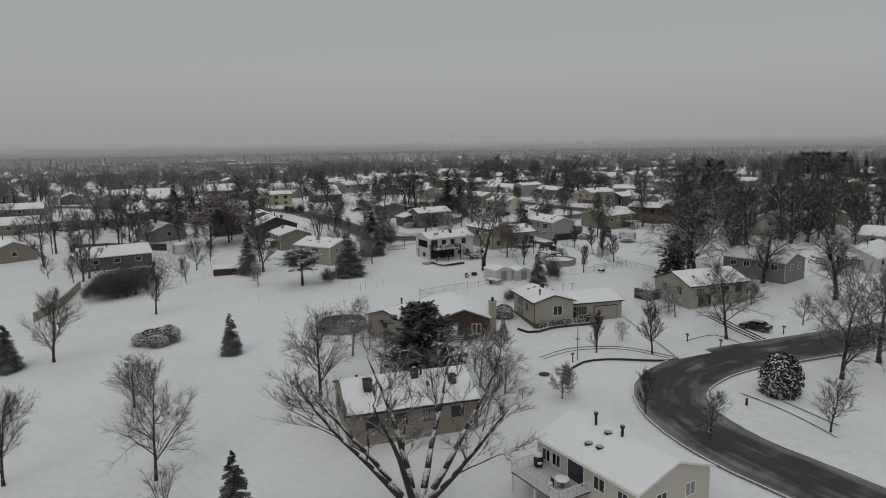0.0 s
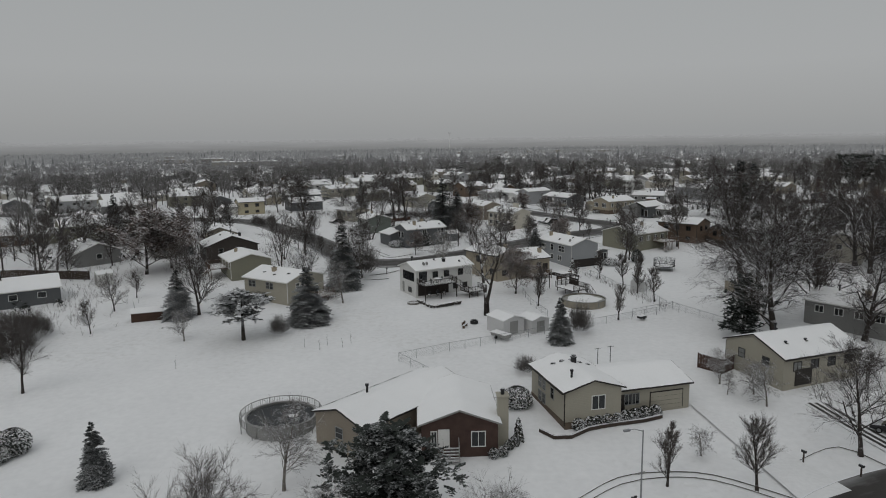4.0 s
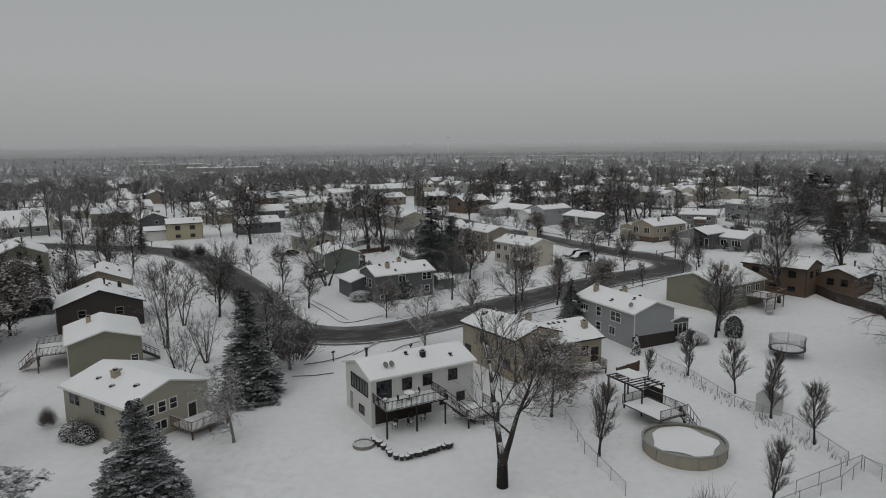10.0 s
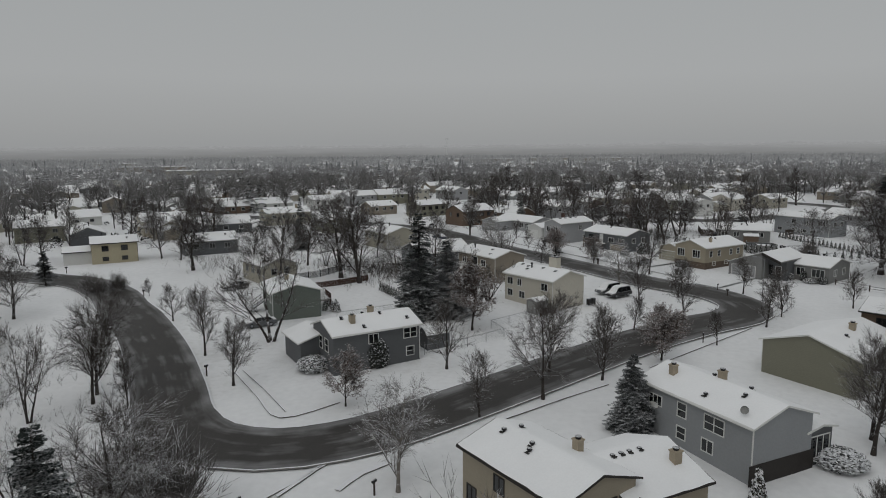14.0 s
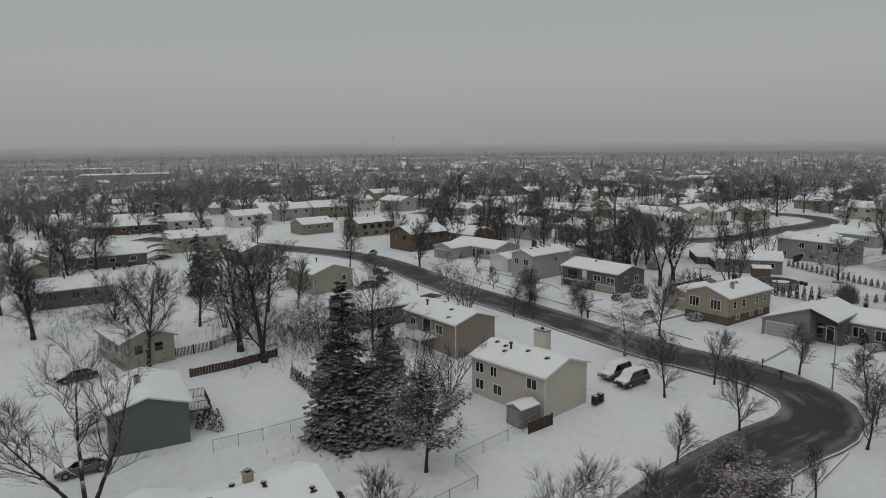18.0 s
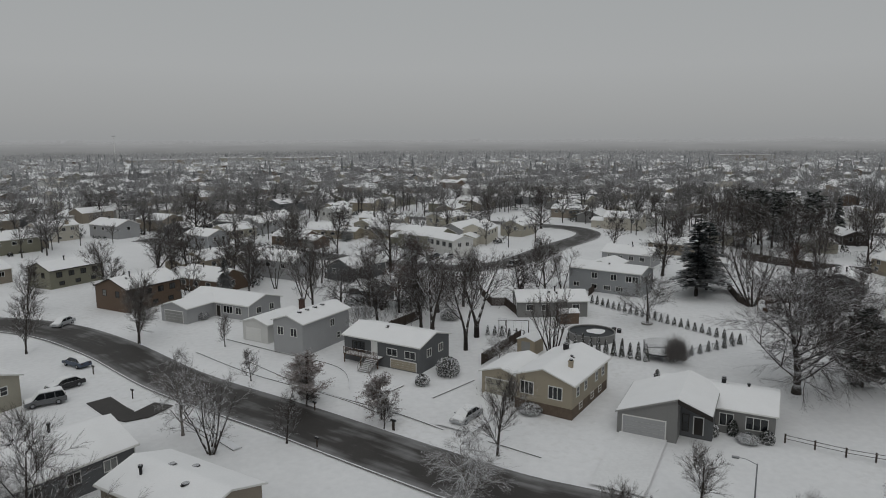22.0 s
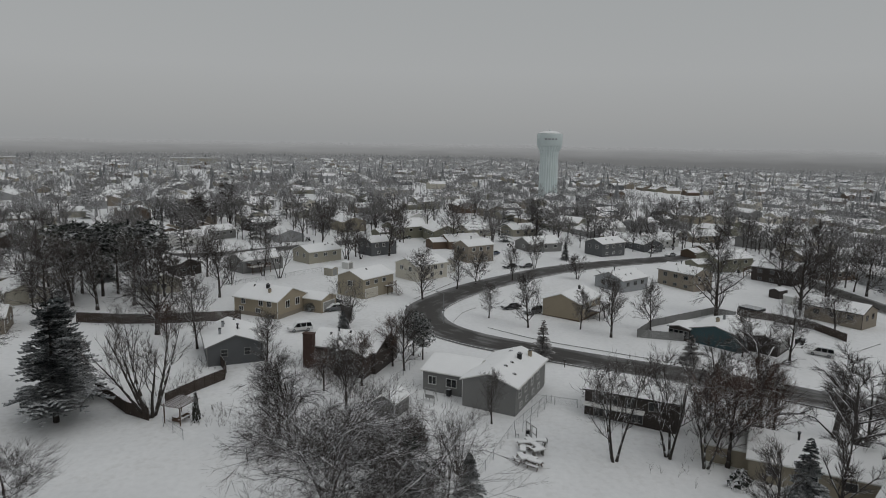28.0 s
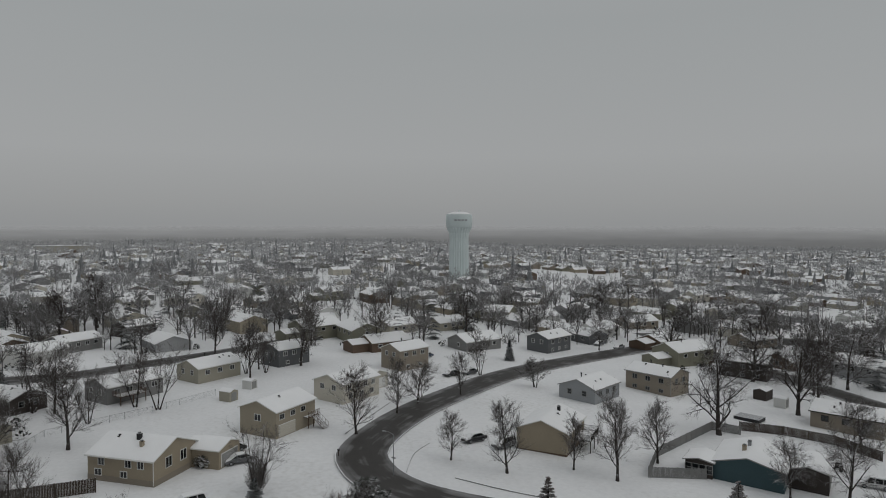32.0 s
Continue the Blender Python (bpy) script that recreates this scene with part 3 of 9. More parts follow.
TREE_LABELS = {
    "bare": "leafless tree with a straight trunk and snow on its limbs",
    "spread": "leafless broad tree with a wide snow-dusted crown",
    "vase": "leafless several-stemmed tree with rising limbs",
    "column": "slim upright leafless tree with rising branches",
    "multi": "leafless clump of many thin stems with snow",
    "wispy": "frosted leafless tree with fine drooping twigs",
    "big": "large dark leafless tree with a dense twiggy crown",
    "spruce": "dark green spruce with snow on its boughs",
    "pine": "dark rounded pine with tufts of snowy needles",
    "roundpine": "dense dark pine with a rounded crown down to the ground",
    "whitepine": "tall loose-tiered white pine with little snow",
    "sparse": "thin open young larch with bare reddish branches",
    "oak": "young oak still holding dry russet leaves",
    "fork": "tall leafless tree whose dark trunk forks low",
    "urn": "wide leafless tree of many long rising stems",
    "grand": "broad old leafless tree with a dense drooping crown",
    "oakbare": "reddish leafless tree with fine upward twigs",
}
MADE = {}


def tree_template(kind, k, fine=2):
    """The meshes of one of a kind's forms, made once; fine=1: the simpler ones farther off."""
    key = (kind, k, fine)
    if key not in MADE:
        if kind in ("spruce", "pine", "roundpine", "sparse", "whitepine"):
            w, g = conifer_meshes(kind, 100 + k)
            skin = NEEDLE_PINE if kind == "pine" else NEEDLE_ROUND if kind == "roundpine" else NEEDLE_BLUE if kind == "whitepine" else TWIG_LARCH if kind == "sparse" else (NEEDLE, NEEDLE_BLUE)[k % 2]
        else:
            base = {"oak": "spread", "oakbare": "bare"}.get(kind, kind)
            w, g = bare_tree_meshes(base, 7 + 13 * k + len(kind), fine)
            skin = {"big": TWIG_DARK, "grand": TWIG_DARK, "oakbare": TWIG_RED, "wispy": TWIG_PALE, "oak": LEAF_DRY, "multi": TWIG_PALE if k else TWIG}.get(kind, TWIG)
            if kind == "oak":
                rng = random.Random(k)
                ends = [g.v[i] for i in range(2, len(g.v), 5)]
                for c in ends:
                    if rng.random() < 0.9:
                        q = Vector(c) + Vector((rng.uniform(-0.3, 0.3), rng.uniform(-0.3, 0.3), rng.uniform(-0.3, 0.2)))
                        a = rng.uniform(0, 6.283)
                        u, v = Vector((math.cos(a), math.sin(a), rng.uniform(-0.5, 0.5))) * 0.16, Vector((-math.sin(a), math.cos(a), rng.uniform(-0.6, 0.6))) * 0.11
                        g.poly([q - u, q - v, q + u, q + v])
        bark = BARK_PALE if kind == "wispy" else BARK_STREET if fine == 1 else BARK
        MADE[key] = (w.mesh("trunk", bark, True), g.mesh("crown", skin))
    return MADE[key]


TREE_SPOTS = []


def tree(kind, x, y, height, k=None, group="", wide=1.0, fine=2):
    k = (int(abs(x * 7 + y * 3)) % 3) if k is None else k
    me = tree_template(kind, k, 3 if kind == "grand" else fine)
    wide *= 0.9 + 0.2 * ((x * 3.7) % 1)
    name = {"oak": "oak_tree", "spruce": "spruce_tree", "pine": "pine_tree", "roundpine": "pine_tree", "whitepine": "pine_tree", "sparse": "conifer", "vase": "multi_stemmed_tree", "multi": "multi_stemmed_tree", "urn": "multi_stemmed_tree", "column": "slim_tree"}.get(kind, "bare_tree")
    s = height / 10
    ob = thing(name, TREE_LABELS[kind], "tree", pose(x, y, gh(x, y) - 0.05, 0, 0, (x * 37 + y * 91) % 360) @ Matrix.Diagonal((s * wide, s * wide, s, 1)), group)
    part("trunk", me[0], None, ob)
    part("crown", me[1], None, ob)
    TREE_SPOTS.append((x, y))
    return ob

# ---- houses ----


def box_mesh(name, mat, w, d, h, key={}):
    k = (name, mat.name, round(w, 2), round(d, 2), round(h, 2))
    if k not in key:
        key[k] = Geo().box(-w / 2, -d / 2, 0, w / 2, d / 2, h).mesh(name, mat)
    return key[k]


def lattice(xs, zs, front, back):
    """A flat frame with oblong openings, in one piece: every second cell in both directions is open."""
    g, nx, nz = Geo(), len(xs), len(zs)
    for y in (front, back):
        g.v += [(x, y, z) for z in zs for x in xs]
    solid = lambda i, k: 0 <= i < nx - 1 and 0 <= k < nz - 1 and not (i % 2 and k % 2)
    o = nx * nz
    for k in range(nz - 1):
        for i in range(nx - 1):
            if not solid(i, k):
                continue
            a, b, c, d = k * nx + i, k * nx + i + 1, (k + 1) * nx + i + 1, (k + 1) * nx + i
            g.f.append((a, b, c, d))
            for p, q, near in ((a, b, (i, k - 1)), (b, c, (i + 1, k)), (c, d, (i, k + 1)), (d, a, (i - 1, k))):
                if not solid(*near):
                    g.f.append((q, p, p + o, q + o))
    return g


def window_meshes(w, h, bars, trim, made={}):
    k = (round(w, 2), round(h, 2), bars, trim.name)
    if k not in made:
        b, d = 0.09, 0.06
        xs, zs = [-w / 2 - b, -w / 2], [-b, 0]
        for i in range(1, bars):
            x = -w / 2 + w * i / bars
            xs += [x - 0.035, x + 0.035]
        if bars == 1:
            zs += [h / 2 - 0.025, h / 2 + 0.025]
        g = lattice(xs + [w / 2, w / 2 + b], zs + [h, h + b], -d, 0.02)
        pane = Geo().box(-w / 2, -0.02, 0, w / 2, 0.01, h)
        whole = g.mesh("window", trim)
        j = Geo()
        for e, y in ((b, 0.02), (b, -d), (0, -d), (0, -0.02)):
            j.v += [(-w / 2 - e, y, -e), (w / 2 + e, y, -e), (w / 2 + e, y, h + e), (-w / 2 - e, y, h + e)]
        for r in (0, 4, 8):
            j.f += [(r + i, r + (i + 1) % 4, r + 4 + (i + 1) % 4, r + 4 + i) for i in range(4)]
        j.f.append((12, 13, 14, 15))
        joined = j.mesh("window", trim)
        joined.materials.append(GLASS)
        joined.polygons[12].material_index = 1
        made[k] = (whole, pane.mesh("pane", GLASS), pane.mesh("pane", CURTAIN), joined)
    return made[k]


SIDE = {"F": 0, "R": 90, "B": 180, "L": 270}


class Block:
    """One gabled body of a house; ridge along its x; length and width are the roof's."""

    def __init__(self, house, length, width, eave, m=None, rise=0.30, wall="beige", trim=TRIM_WHITE, over=0.42, rake=0.3, edge=None, snow=0.10, low=1.2, base=None, seed=0):
        self.h, self.m = house, m or Matrix.Identity(4)
        self.hx, self.hy, self.eave, self.trim = length / 2 - rake, width / 2 - over, eave, trim
        self.peak = eave + rise * width / 2
        top = lambda y: eave + rise * (width / 2 - abs(y))
        skin = SIDING[wall]
        g = Geo()
        yy, t = self.hy, 0.16
        g.extrude([(-yy, -low), (yy, -low), (yy, top(yy) - t), (0, self.peak - t), (-yy, top(yy) - t)], 2 * self.hx)
        self.wall = part("wall", g, skin, house, m=self.m)
        if base:
            b = Geo().extrude([(-yy - 0.03, -low), (yy + 0.03, -low), (yy + 0.03, base[1]), (-yy - 0.03, base[1])], 2 * self.hx + 0.06)
            part("foundation", b, base[0], house, m=self.m)
        hw = width / 2
        deck = Geo().extrude([(-hw, eave - t), (0, self.peak - t), (hw, eave - t), (hw, eave), (0, self.peak), (-hw, eave)], length)
        part("roof", deck, edge or trim, house, m=self.m)
        rng = random.Random(int(length * 100 + width * 10 + seed))
        nxs, nys = max(6, int(length / 0.8)), 12
        s = Geo()
        for i in range(nxs + 1):
            for j in range(nys + 1):
                x, y = -length / 2 + length * i / nxs, -hw + width * j / nys
                edge_here = i in (0, nxs) or j in (0, nys)
                jit = rng.uniform(0.01, 0.09) if edge_here else 0
                x -= math.copysign(jit, x) if i in (0, nxs) else 0
                y -= math.copysign(jit, y) if j in (0, nys) else 0
                z = top(y) + (0.012 if edge_here else snow * rng.uniform(0.75, 1.15) - (0.02 if j == nys / 2 else 0))
                s.v.append((x, y, z))
        for i in range(nxs):
            for j in range(nys):
                a = i * (nys + 1) + j
                s.f.append((a, a + nys + 1, a + nys + 2, a + 1))
        part("roof_snow", s, SNOW_ROOF, house, "uneven layer of fresh snow", m=self.m, smooth=True)

    def side(self, which):
        off = self.hy if which in "FB" else self.hx
        return self.m @ Matrix.Rotation(radians(SIDE[which]), 4, "Z") @ Matrix.Translation((0, -off, 0))

    def window(self, which, u, z, w=1.1, h=1.2, bars=1, lit=0, trim=None, far=False):
        me = window_meshes(w, h, bars, trim or self.trim)
        if far:
            part("window", me[3], None, self.h, m=self.side(which) @ Matrix.Translation((u, 0, z)))
            return
        ob = part("window", me[0], None, self.h, m=self.side(which) @ Matrix.Translation((u, 0, z)))
        part("pane", me[2 if lit else 1], None, ob)

    def row(self, which, z, n, w=1.1, h=1.1, bars=2, far=False):
        run = (2 * self.hx if which in "FB" else 2 * self.hy) - 1.6
        for i in range(n):
            self.window(which, -run / 2 + run * (i + 0.5) / n, z, w, h, bars, lit=(i * 7 + int(self.hx * 10)) % 5 == 0, far=far)

    def door(self, which, u, z=0.15, mat=None, w=0.95, h=2.05):
        g = Geo().box(-w / 2 - 0.1, -0.06, 0, -w / 2, 0.02, h + 0.1).box(w / 2, -0.06, 0, w / 2 + 0.1, 0.02, h + 0.1).box(-w / 2, -0.06, h, w / 2, 0.02, h + 0.1)
        ob = part("door", g, self.trim, self.h, m=self.side(which) @ Matrix.Translation((u, 0, z)))
        part("door_leaf", Geo().box(-w / 2, -0.03, 0, w / 2, 0.01, h), mat or TRIM_DARK, ob)

    def garage_door(self, which, u, w=4.9, h=2.1, mat=None):
        ob = part("garage_door", Geo().box(-w / 2 - 0.1, -0.05, 0, w / 2 + 0.1, 0.02, h + 0.12), self.trim, self.h, m=self.side(which) @ Matrix.Translation((u, 0, 0.05)))
        for i in range(4):
            part("panel", box_mesh("panel", mat or TRIM_WHITE, w - 0.04, 0.05, h / 4 - 0.03), None, ob, m=Matrix.Translation((0, -0.055, 0.02 + i * h / 4)))

    def on_roof(self, x, y):
        slope = (self.peak - self.eave) / (self.hy + 0.42)
        return self.m @ Matrix.Translation((x, y, self.peak - slope * abs(y)))

    def chimney(self, x, y, w=0.75, d=0.6, h=1.1, mat=None):
        ob = part("chimney", Geo().box(-w / 2, -d / 2, -1.0, w / 2, d / 2, h).box(-w / 2 - 0.06, -d / 2 - 0.06, h, w / 2 + 0.06, d / 2 + 0.06, h + 0.1), mat or BRICK_TAN, self.h, m=self.on_roof(x, y))
        part("chimney_cap", Geo().lathe([(0.2, h + 0.1), (0.2, h + 0.24), (0.27, h + 0.24), (0.27, h + 0.3), (0.02, h + 0.32)], 10), METAL_DARK, ob)

    def bare_patch(self, x, y, r=0.3):
        """Shingles that show where the snow has melted."""
        rng, flip = random.Random(int(x * 31 + y * 17 + self.hx * 100)), -1 if y < 0 else 1
        slope = (self.peak - self.eave) / (self.hy + 0.42)
        ring = []
        for i in range(11):
            a, k = 6.283 * i / 11, r * rng.uniform(0.5, 1.1)
            v = k * math.sin(a) * 0.7
            ring.append((k * math.cos(a) * 1.3, v, -slope * flip * v + 0.135))
        g = Geo()
        g.poly(ring)
        part("bare_shingle_patch", g, SHINGLE, self.h, "dark shingles where the snow has melted", m=self.on_roof(x, y))

    def vent(self, x, y, r=0.16, h=0.35):
        self.bare_patch(x, y - math.copysign(0.25, -y if y else 1), 0.24)
        part("roof_vent", Geo().lathe([(r * 0.8, -0.1), (r * 0.8, h * 0.6), (r * 1.35, h * 0.6), (r * 1.2, h), (0.02, h * 1.05)], 9), METAL_DARK, self.h, m=self.on_roof(x, y))

    def stack(self, x, y, h=0.9):
        part("flue", Geo().lathe([(0.13, -0.3), (0.13, h), (0.21, h), (0.21, h + 0.22), (0.05, h + 0.28)], 9), METAL_DARK, self.h, m=self.on_roof(x, y))

    def gutter(self, which="FB"):
        for w in which:
            run = self.hx + 0.25
            part("gutter", Geo().box(-run, -0.50, self.eave - 0.17, run, -0.40, self.eave - 0.06), self.trim, self.h, m=self.side(w))
            part("downspout", Geo().box(run - 0.35, -0.10, 0.1, run - 0.26, -0.01, self.eave - 0.2), self.trim, self.h, m=self.side(w))


class Front(Block):
    """The walls of a body that is built by hand, to set doors and windows on."""

    def __init__(self, house, m, hx, hy, trim=TRIM_WHITE):
        self.h, self.m, self.hx, self.hy, self.trim = house, m, hx, hy, trim


def house(x, y, rot, label, sink=0.0):
    HOUSE_SPOTS.append((x, y))
    return thing("house", label, "house", pose(x, y, gh(x, y) - sink, 0, 0, rot))


def plain_house(x, y, rot, length, width, eave, wall, label, trim=TRIM_WHITE, rise=0.37, rows=None, base=None, seed=0, edge=None):
    """A gabled house with rows of windows on all sides, vents and a flue."""
    h = house(x, y, rot, label)
    b = Block(h, length, width, eave, wall=wall, trim=trim, rise=rise, base=base, seed=seed, edge=edge)
    rng = random.Random(seed + int(x * 10) + int(y))
    for w in "FB":
        b.row(w, eave - 1.75, max(2, int(length / 3.4)), 1.2, 1.05)
        if eave > 4.1:
            b.row(w, 0.6, max(2, int(length / 4)), 1.1, 0.75)
    for w in "LR":
        b.row(w, eave - 1.75, 2, 1.0, 1.1, 1)
    b.gutter()
    b.stack(length * rng.uniform(-0.25, 0.25), rng.choice((-0.8, 0.8)))
    for k in range(3):
        b.vent(length * rng.uniform(-0.4, 0.4), rng.choice((-1, 1)) * rng.uniform(0.6, width * 0.3))
    return h, b


# ---- yard and street furniture, built by kind ----
CAR_PAINT = {k: material(k + "_car_paint", c, 0.3, 0.05, 1, 0.0, spec=0.5, snow=0.25) for k, c in (("black", (0.02, 0.02, 0.022)), ("grey", (0.12, 0.125, 0.13)), ("white", (0.6, 0.6, 0.6)), ("silver", (0.35, 0.36, 0.37)), ("blue", (0.05, 0.07, 0.11)))}
RUBBER = material("black_rubber", (0.015, 0.015, 0.015), 0.9, 0.2, 3, 0.2)
POOL_WALL = material("tan_pool_wall", (0.33, 0.30, 0.24), 0.6, 0.1, 2, 0.1)
POOL_COVER = material("dark_pool_cover", (0.05, 0.055, 0.06), 0.6, 0.2, 1, 0.1)
POOL_ICE = material("grey_pool_ice", (0.33, 0.33, 0.30), 0.35, 0.1, 0.6, 0.05)
MESH_DARK = material("dark_net", (0.05, 0.05, 0.055), 0.9, 0.2, 3, 0.0)
SHED_GREY = material("pale_metal_shed_wall", (0.56, 0.56, 0.56), 0.6, 0.05, 1, 0.3)
STEEL = material("galvanised_fence_wire", (0.30, 0.31, 0.32), 0.6, 0.1, 3, 0.0, metal=0.3, snow=0.2)
CONCRETE = material("bare_concrete", (0.28, 0.27, 0.25), 0.9, 0.2, 2, 0.4, snow=0.3)
TURF = material("grass_showing_through_snow", (0.16, 0.15, 0.12), 0.95, 0.3, 3, 0.4, snow=0.45)


def local(h, x, y, rot):
    return h.matrix_basis.inverted() @ pose(x, y, gh(x, y), 0, 0, rot)


def railing(g, a, b, z, h=1.0, step=0.14, r=0.02):
    a, b = Vector((*a, z)), Vector((*b, z))
    n = max(2, int((b - a).length / step))
    up = Vector((0, 0, h))
    g.tube(a + up, b + up, 0.045, 0.045, 4)
    g.tube(a + up * 0.12, b + up * 0.12, 0.03, 0.03, 4)
    for i in range(n + 1):
        p = a.lerp(b, i / n)
        g.tube(p, p + up * (1.04 if i % 10 == 0 else 0.98), r * (2 if i % 10 == 0 else 1), r * (2 if i % 10 == 0 else 1), 4)


def stairs(h, m, run, z, width=1.1, mat=DECK):
    """Open stairs that come down z metres along -y from m."""
    n = max(2, round(z / 0.18))
    for i in range(n):
        part("step", box_mesh("step", mat, width, 0.3, 0.06), None, h, m=m @ Matrix.Translation((0, -run * (i + 0.5) / n, z - (i + 1) * z / n)))
    for s in (-1, 1):
        g, x = Geo(), s * width / 2
        g.tube((x, 0, z - 0.1), (x, -run, 0), 0.07, 0.07, 4).tube((x, 0, z + 0.9), (x, -run, 0.9), 0.04, 0.04, 4)
        for k in range(5):
            f = k / 4
            g.tube((x, -run * f, z * (1 - f)), (x, -run * f, z * (1 - f) + 0.9), 0.03, 0.03, 4)
        part("stair_rail", g, mat, h, m=m)


def deck(h, m, width, depth, z, mat=DECK, rails="FLR", steps_at=None, swept=False):
    """A raised deck: its back edge lies along x at m, and it runs out along -y."""
    floor = part("deck_floor", Geo().box(-width / 2, -depth, z - 0.12, width / 2, 0, z), DECK_DARK if swept else mat, h, "swept dark deck boards" if swept else "snow-dusted deck boards", m=m)
    if not swept:
        part("deck_snow", Geo().box(-width / 2 + 0.1, -depth + 0.1, z, width / 2 - 0.1, -0.05, z + 0.05), SNOW, h, m=m)
    for x in (-width / 2 + 0.1, 0, width / 2 - 0.1):
        part("deck_post", box_mesh("deck_post", mat, 0.14, 0.14, z + 0.6), None, h, m=m @ Matrix.Translation((x, -depth + 0.1, -0.6)))
    ends = {"F": ((-width / 2, -depth), (width / 2, -depth)), "L": ((-width / 2, 0), (-width / 2, -depth)), "R": ((width / 2, 0), (width / 2, -depth))}
    for k in rails:
        g = Geo()
        railing(g, *ends[k], z)
        part("railing", g, mat, h, m=m)
    if steps_at:
        stairs(h, m @ Matrix.Translation((steps_at[0], -depth, 0)) @ Matrix.Rotation(radians(steps_at[1]), 4, "Z"), z * 1.3, z, 1.1, mat)


def shed(x, y, rot, w, d, e, mat, label, rise=0.35, door=True, barn=False):
    h = thing("shed", label, "shed", ground_pose(x, y, rot))
    top = e + rise * d / 2
    outline = [(-d / 2, -0.3), (d / 2, -0.3), (d / 2, e), (0, top), (-d / 2, e)]
    if barn:
        outline = [(-d / 2, -0.3), (d / 2, -0.3), (d / 2, e), (d * 0.3, top), (0, top + 0.35), (-d * 0.3, top), (-d / 2, e)]
    part("wall", Geo().extrude(outline, w), mat, h)
    upper = [p for p in outline[2:]]
    cover = [(y * 1.06, z + 0.04) for y, z in upper]
    part("roof_snow", Geo().extrude(cover + [(y, z + 0.12) for y, z in reversed(cover)], w + 0.3), SNOW_ROOF, h)
    if door:
        part("door", Geo().box(-0.75, -0.03, 0.05, 0.75, 0.03, e * 0.92).box(-0.03, -0.05, 0.05, 0.03, 0.03, e * 0.92), TRIM_GREY, h, m=pose(-w / 2 - 0.01, 0, 0, 0, 0, 270))
    return h


def chain_fence(pts, height=1.2, label="low chain-link fence with steel posts in the snow"):
    """Posts, a top rail and a woven wire fabric."""
    line = smooth_line(pts, 500)
    h = thing("chain_link_fence", label, "fence", Matrix.Identity(4))
    fabric, n = Geo(), 0
    for a, b in zip(line, line[1:]):
        run = (b - a).length
        k = max(1, round(run / 3))
        d = (b - a) / run
        for i in range(k + 1):
            p = a.lerp(b, i / k)
            part("post", post_mesh(height), None, h, m=Matrix.Translation((p.x, p.y, gh(p.x, p.y))))
        za, zb = gh(*a), gh(*b)
        part("top_rail", Geo().tube((a.x, a.y, za + height), (b.x, b.y, zb + height), 0.03, 0.03, 4), STEEL, h)
        for i in range(int(run / 0.3)):
            for s in (0, 1):
                u0, u1 = i * 0.3, min(run, i * 0.3 + 0.9)
                p, q = (a + d * u0, a + d * u1) if s else (a + d * u1, a + d * u0)
                z0, z1 = gh(*p) + 0.05, gh(*q) + height
                w = 0.014
                nn = len(fabric.v)
                fabric.v += [(p.x, p.y, z0), (p.x + d.x * w, p.y + d.y * w, z0 - w), (q.x + d.x * w, q.y + d.y * w, z1 - w), (q.x, q.y, z1)]
                fabric.f.append((nn, nn + 1, nn + 2, nn + 3))
    part("wire_fabric", fabric, STEEL, h)
    return h


def post_mesh(height, made={}):
    if height not in made:
        made[height] = Geo().tube((0, 0, -0.3), (0, 0, height + 0.08), 0.035, 0.03, 6).mesh("post", STEEL)
    return made[height]


def board_fence(pts, height=1.7, mat=FENCE_WOOD, label="dark weathered board fence topped with snow", gap=0.01):
    line = [Vector(p) for p in pts]
    h = thing("board_fence", label, "fence", Matrix.Identity(4))
    g = Geo()
    for a, b in zip(line, line[1:]):
        run = (b - a).length
        k = max(1, round(run / 2.4))
        ang = math.degrees(math.atan2(b.y - a.y, b.x - a.x))
        n = max(4, int(run / 0.19))
        for i in range(n):
            p = a.lerp(b, (i + 0.5) / n)
            hh = height + 0.05 * math.sin(i * 2.3)
            g.box(-run / n / 2 + gap, -0.012 + 0.01 * (i % 2), -0.1, run / n / 2 - gap, 0.012 + 0.01 * (i % 2), hh, m=pose(p.x, p.y, gh(p.x, p.y), 0, 0, ang))
        for i in range(k + 1):
            p = a.lerp(b, i / k)
            part("post", box_mesh("post", mat, 0.12, 0.12, height + 0.3), None, h, m=pose(p.x, p.y, gh(p.x, p.y) - 0.2, 0, 0, ang))
    tagged(part("boarding", g, mat, h), kind="stuff")
    return h


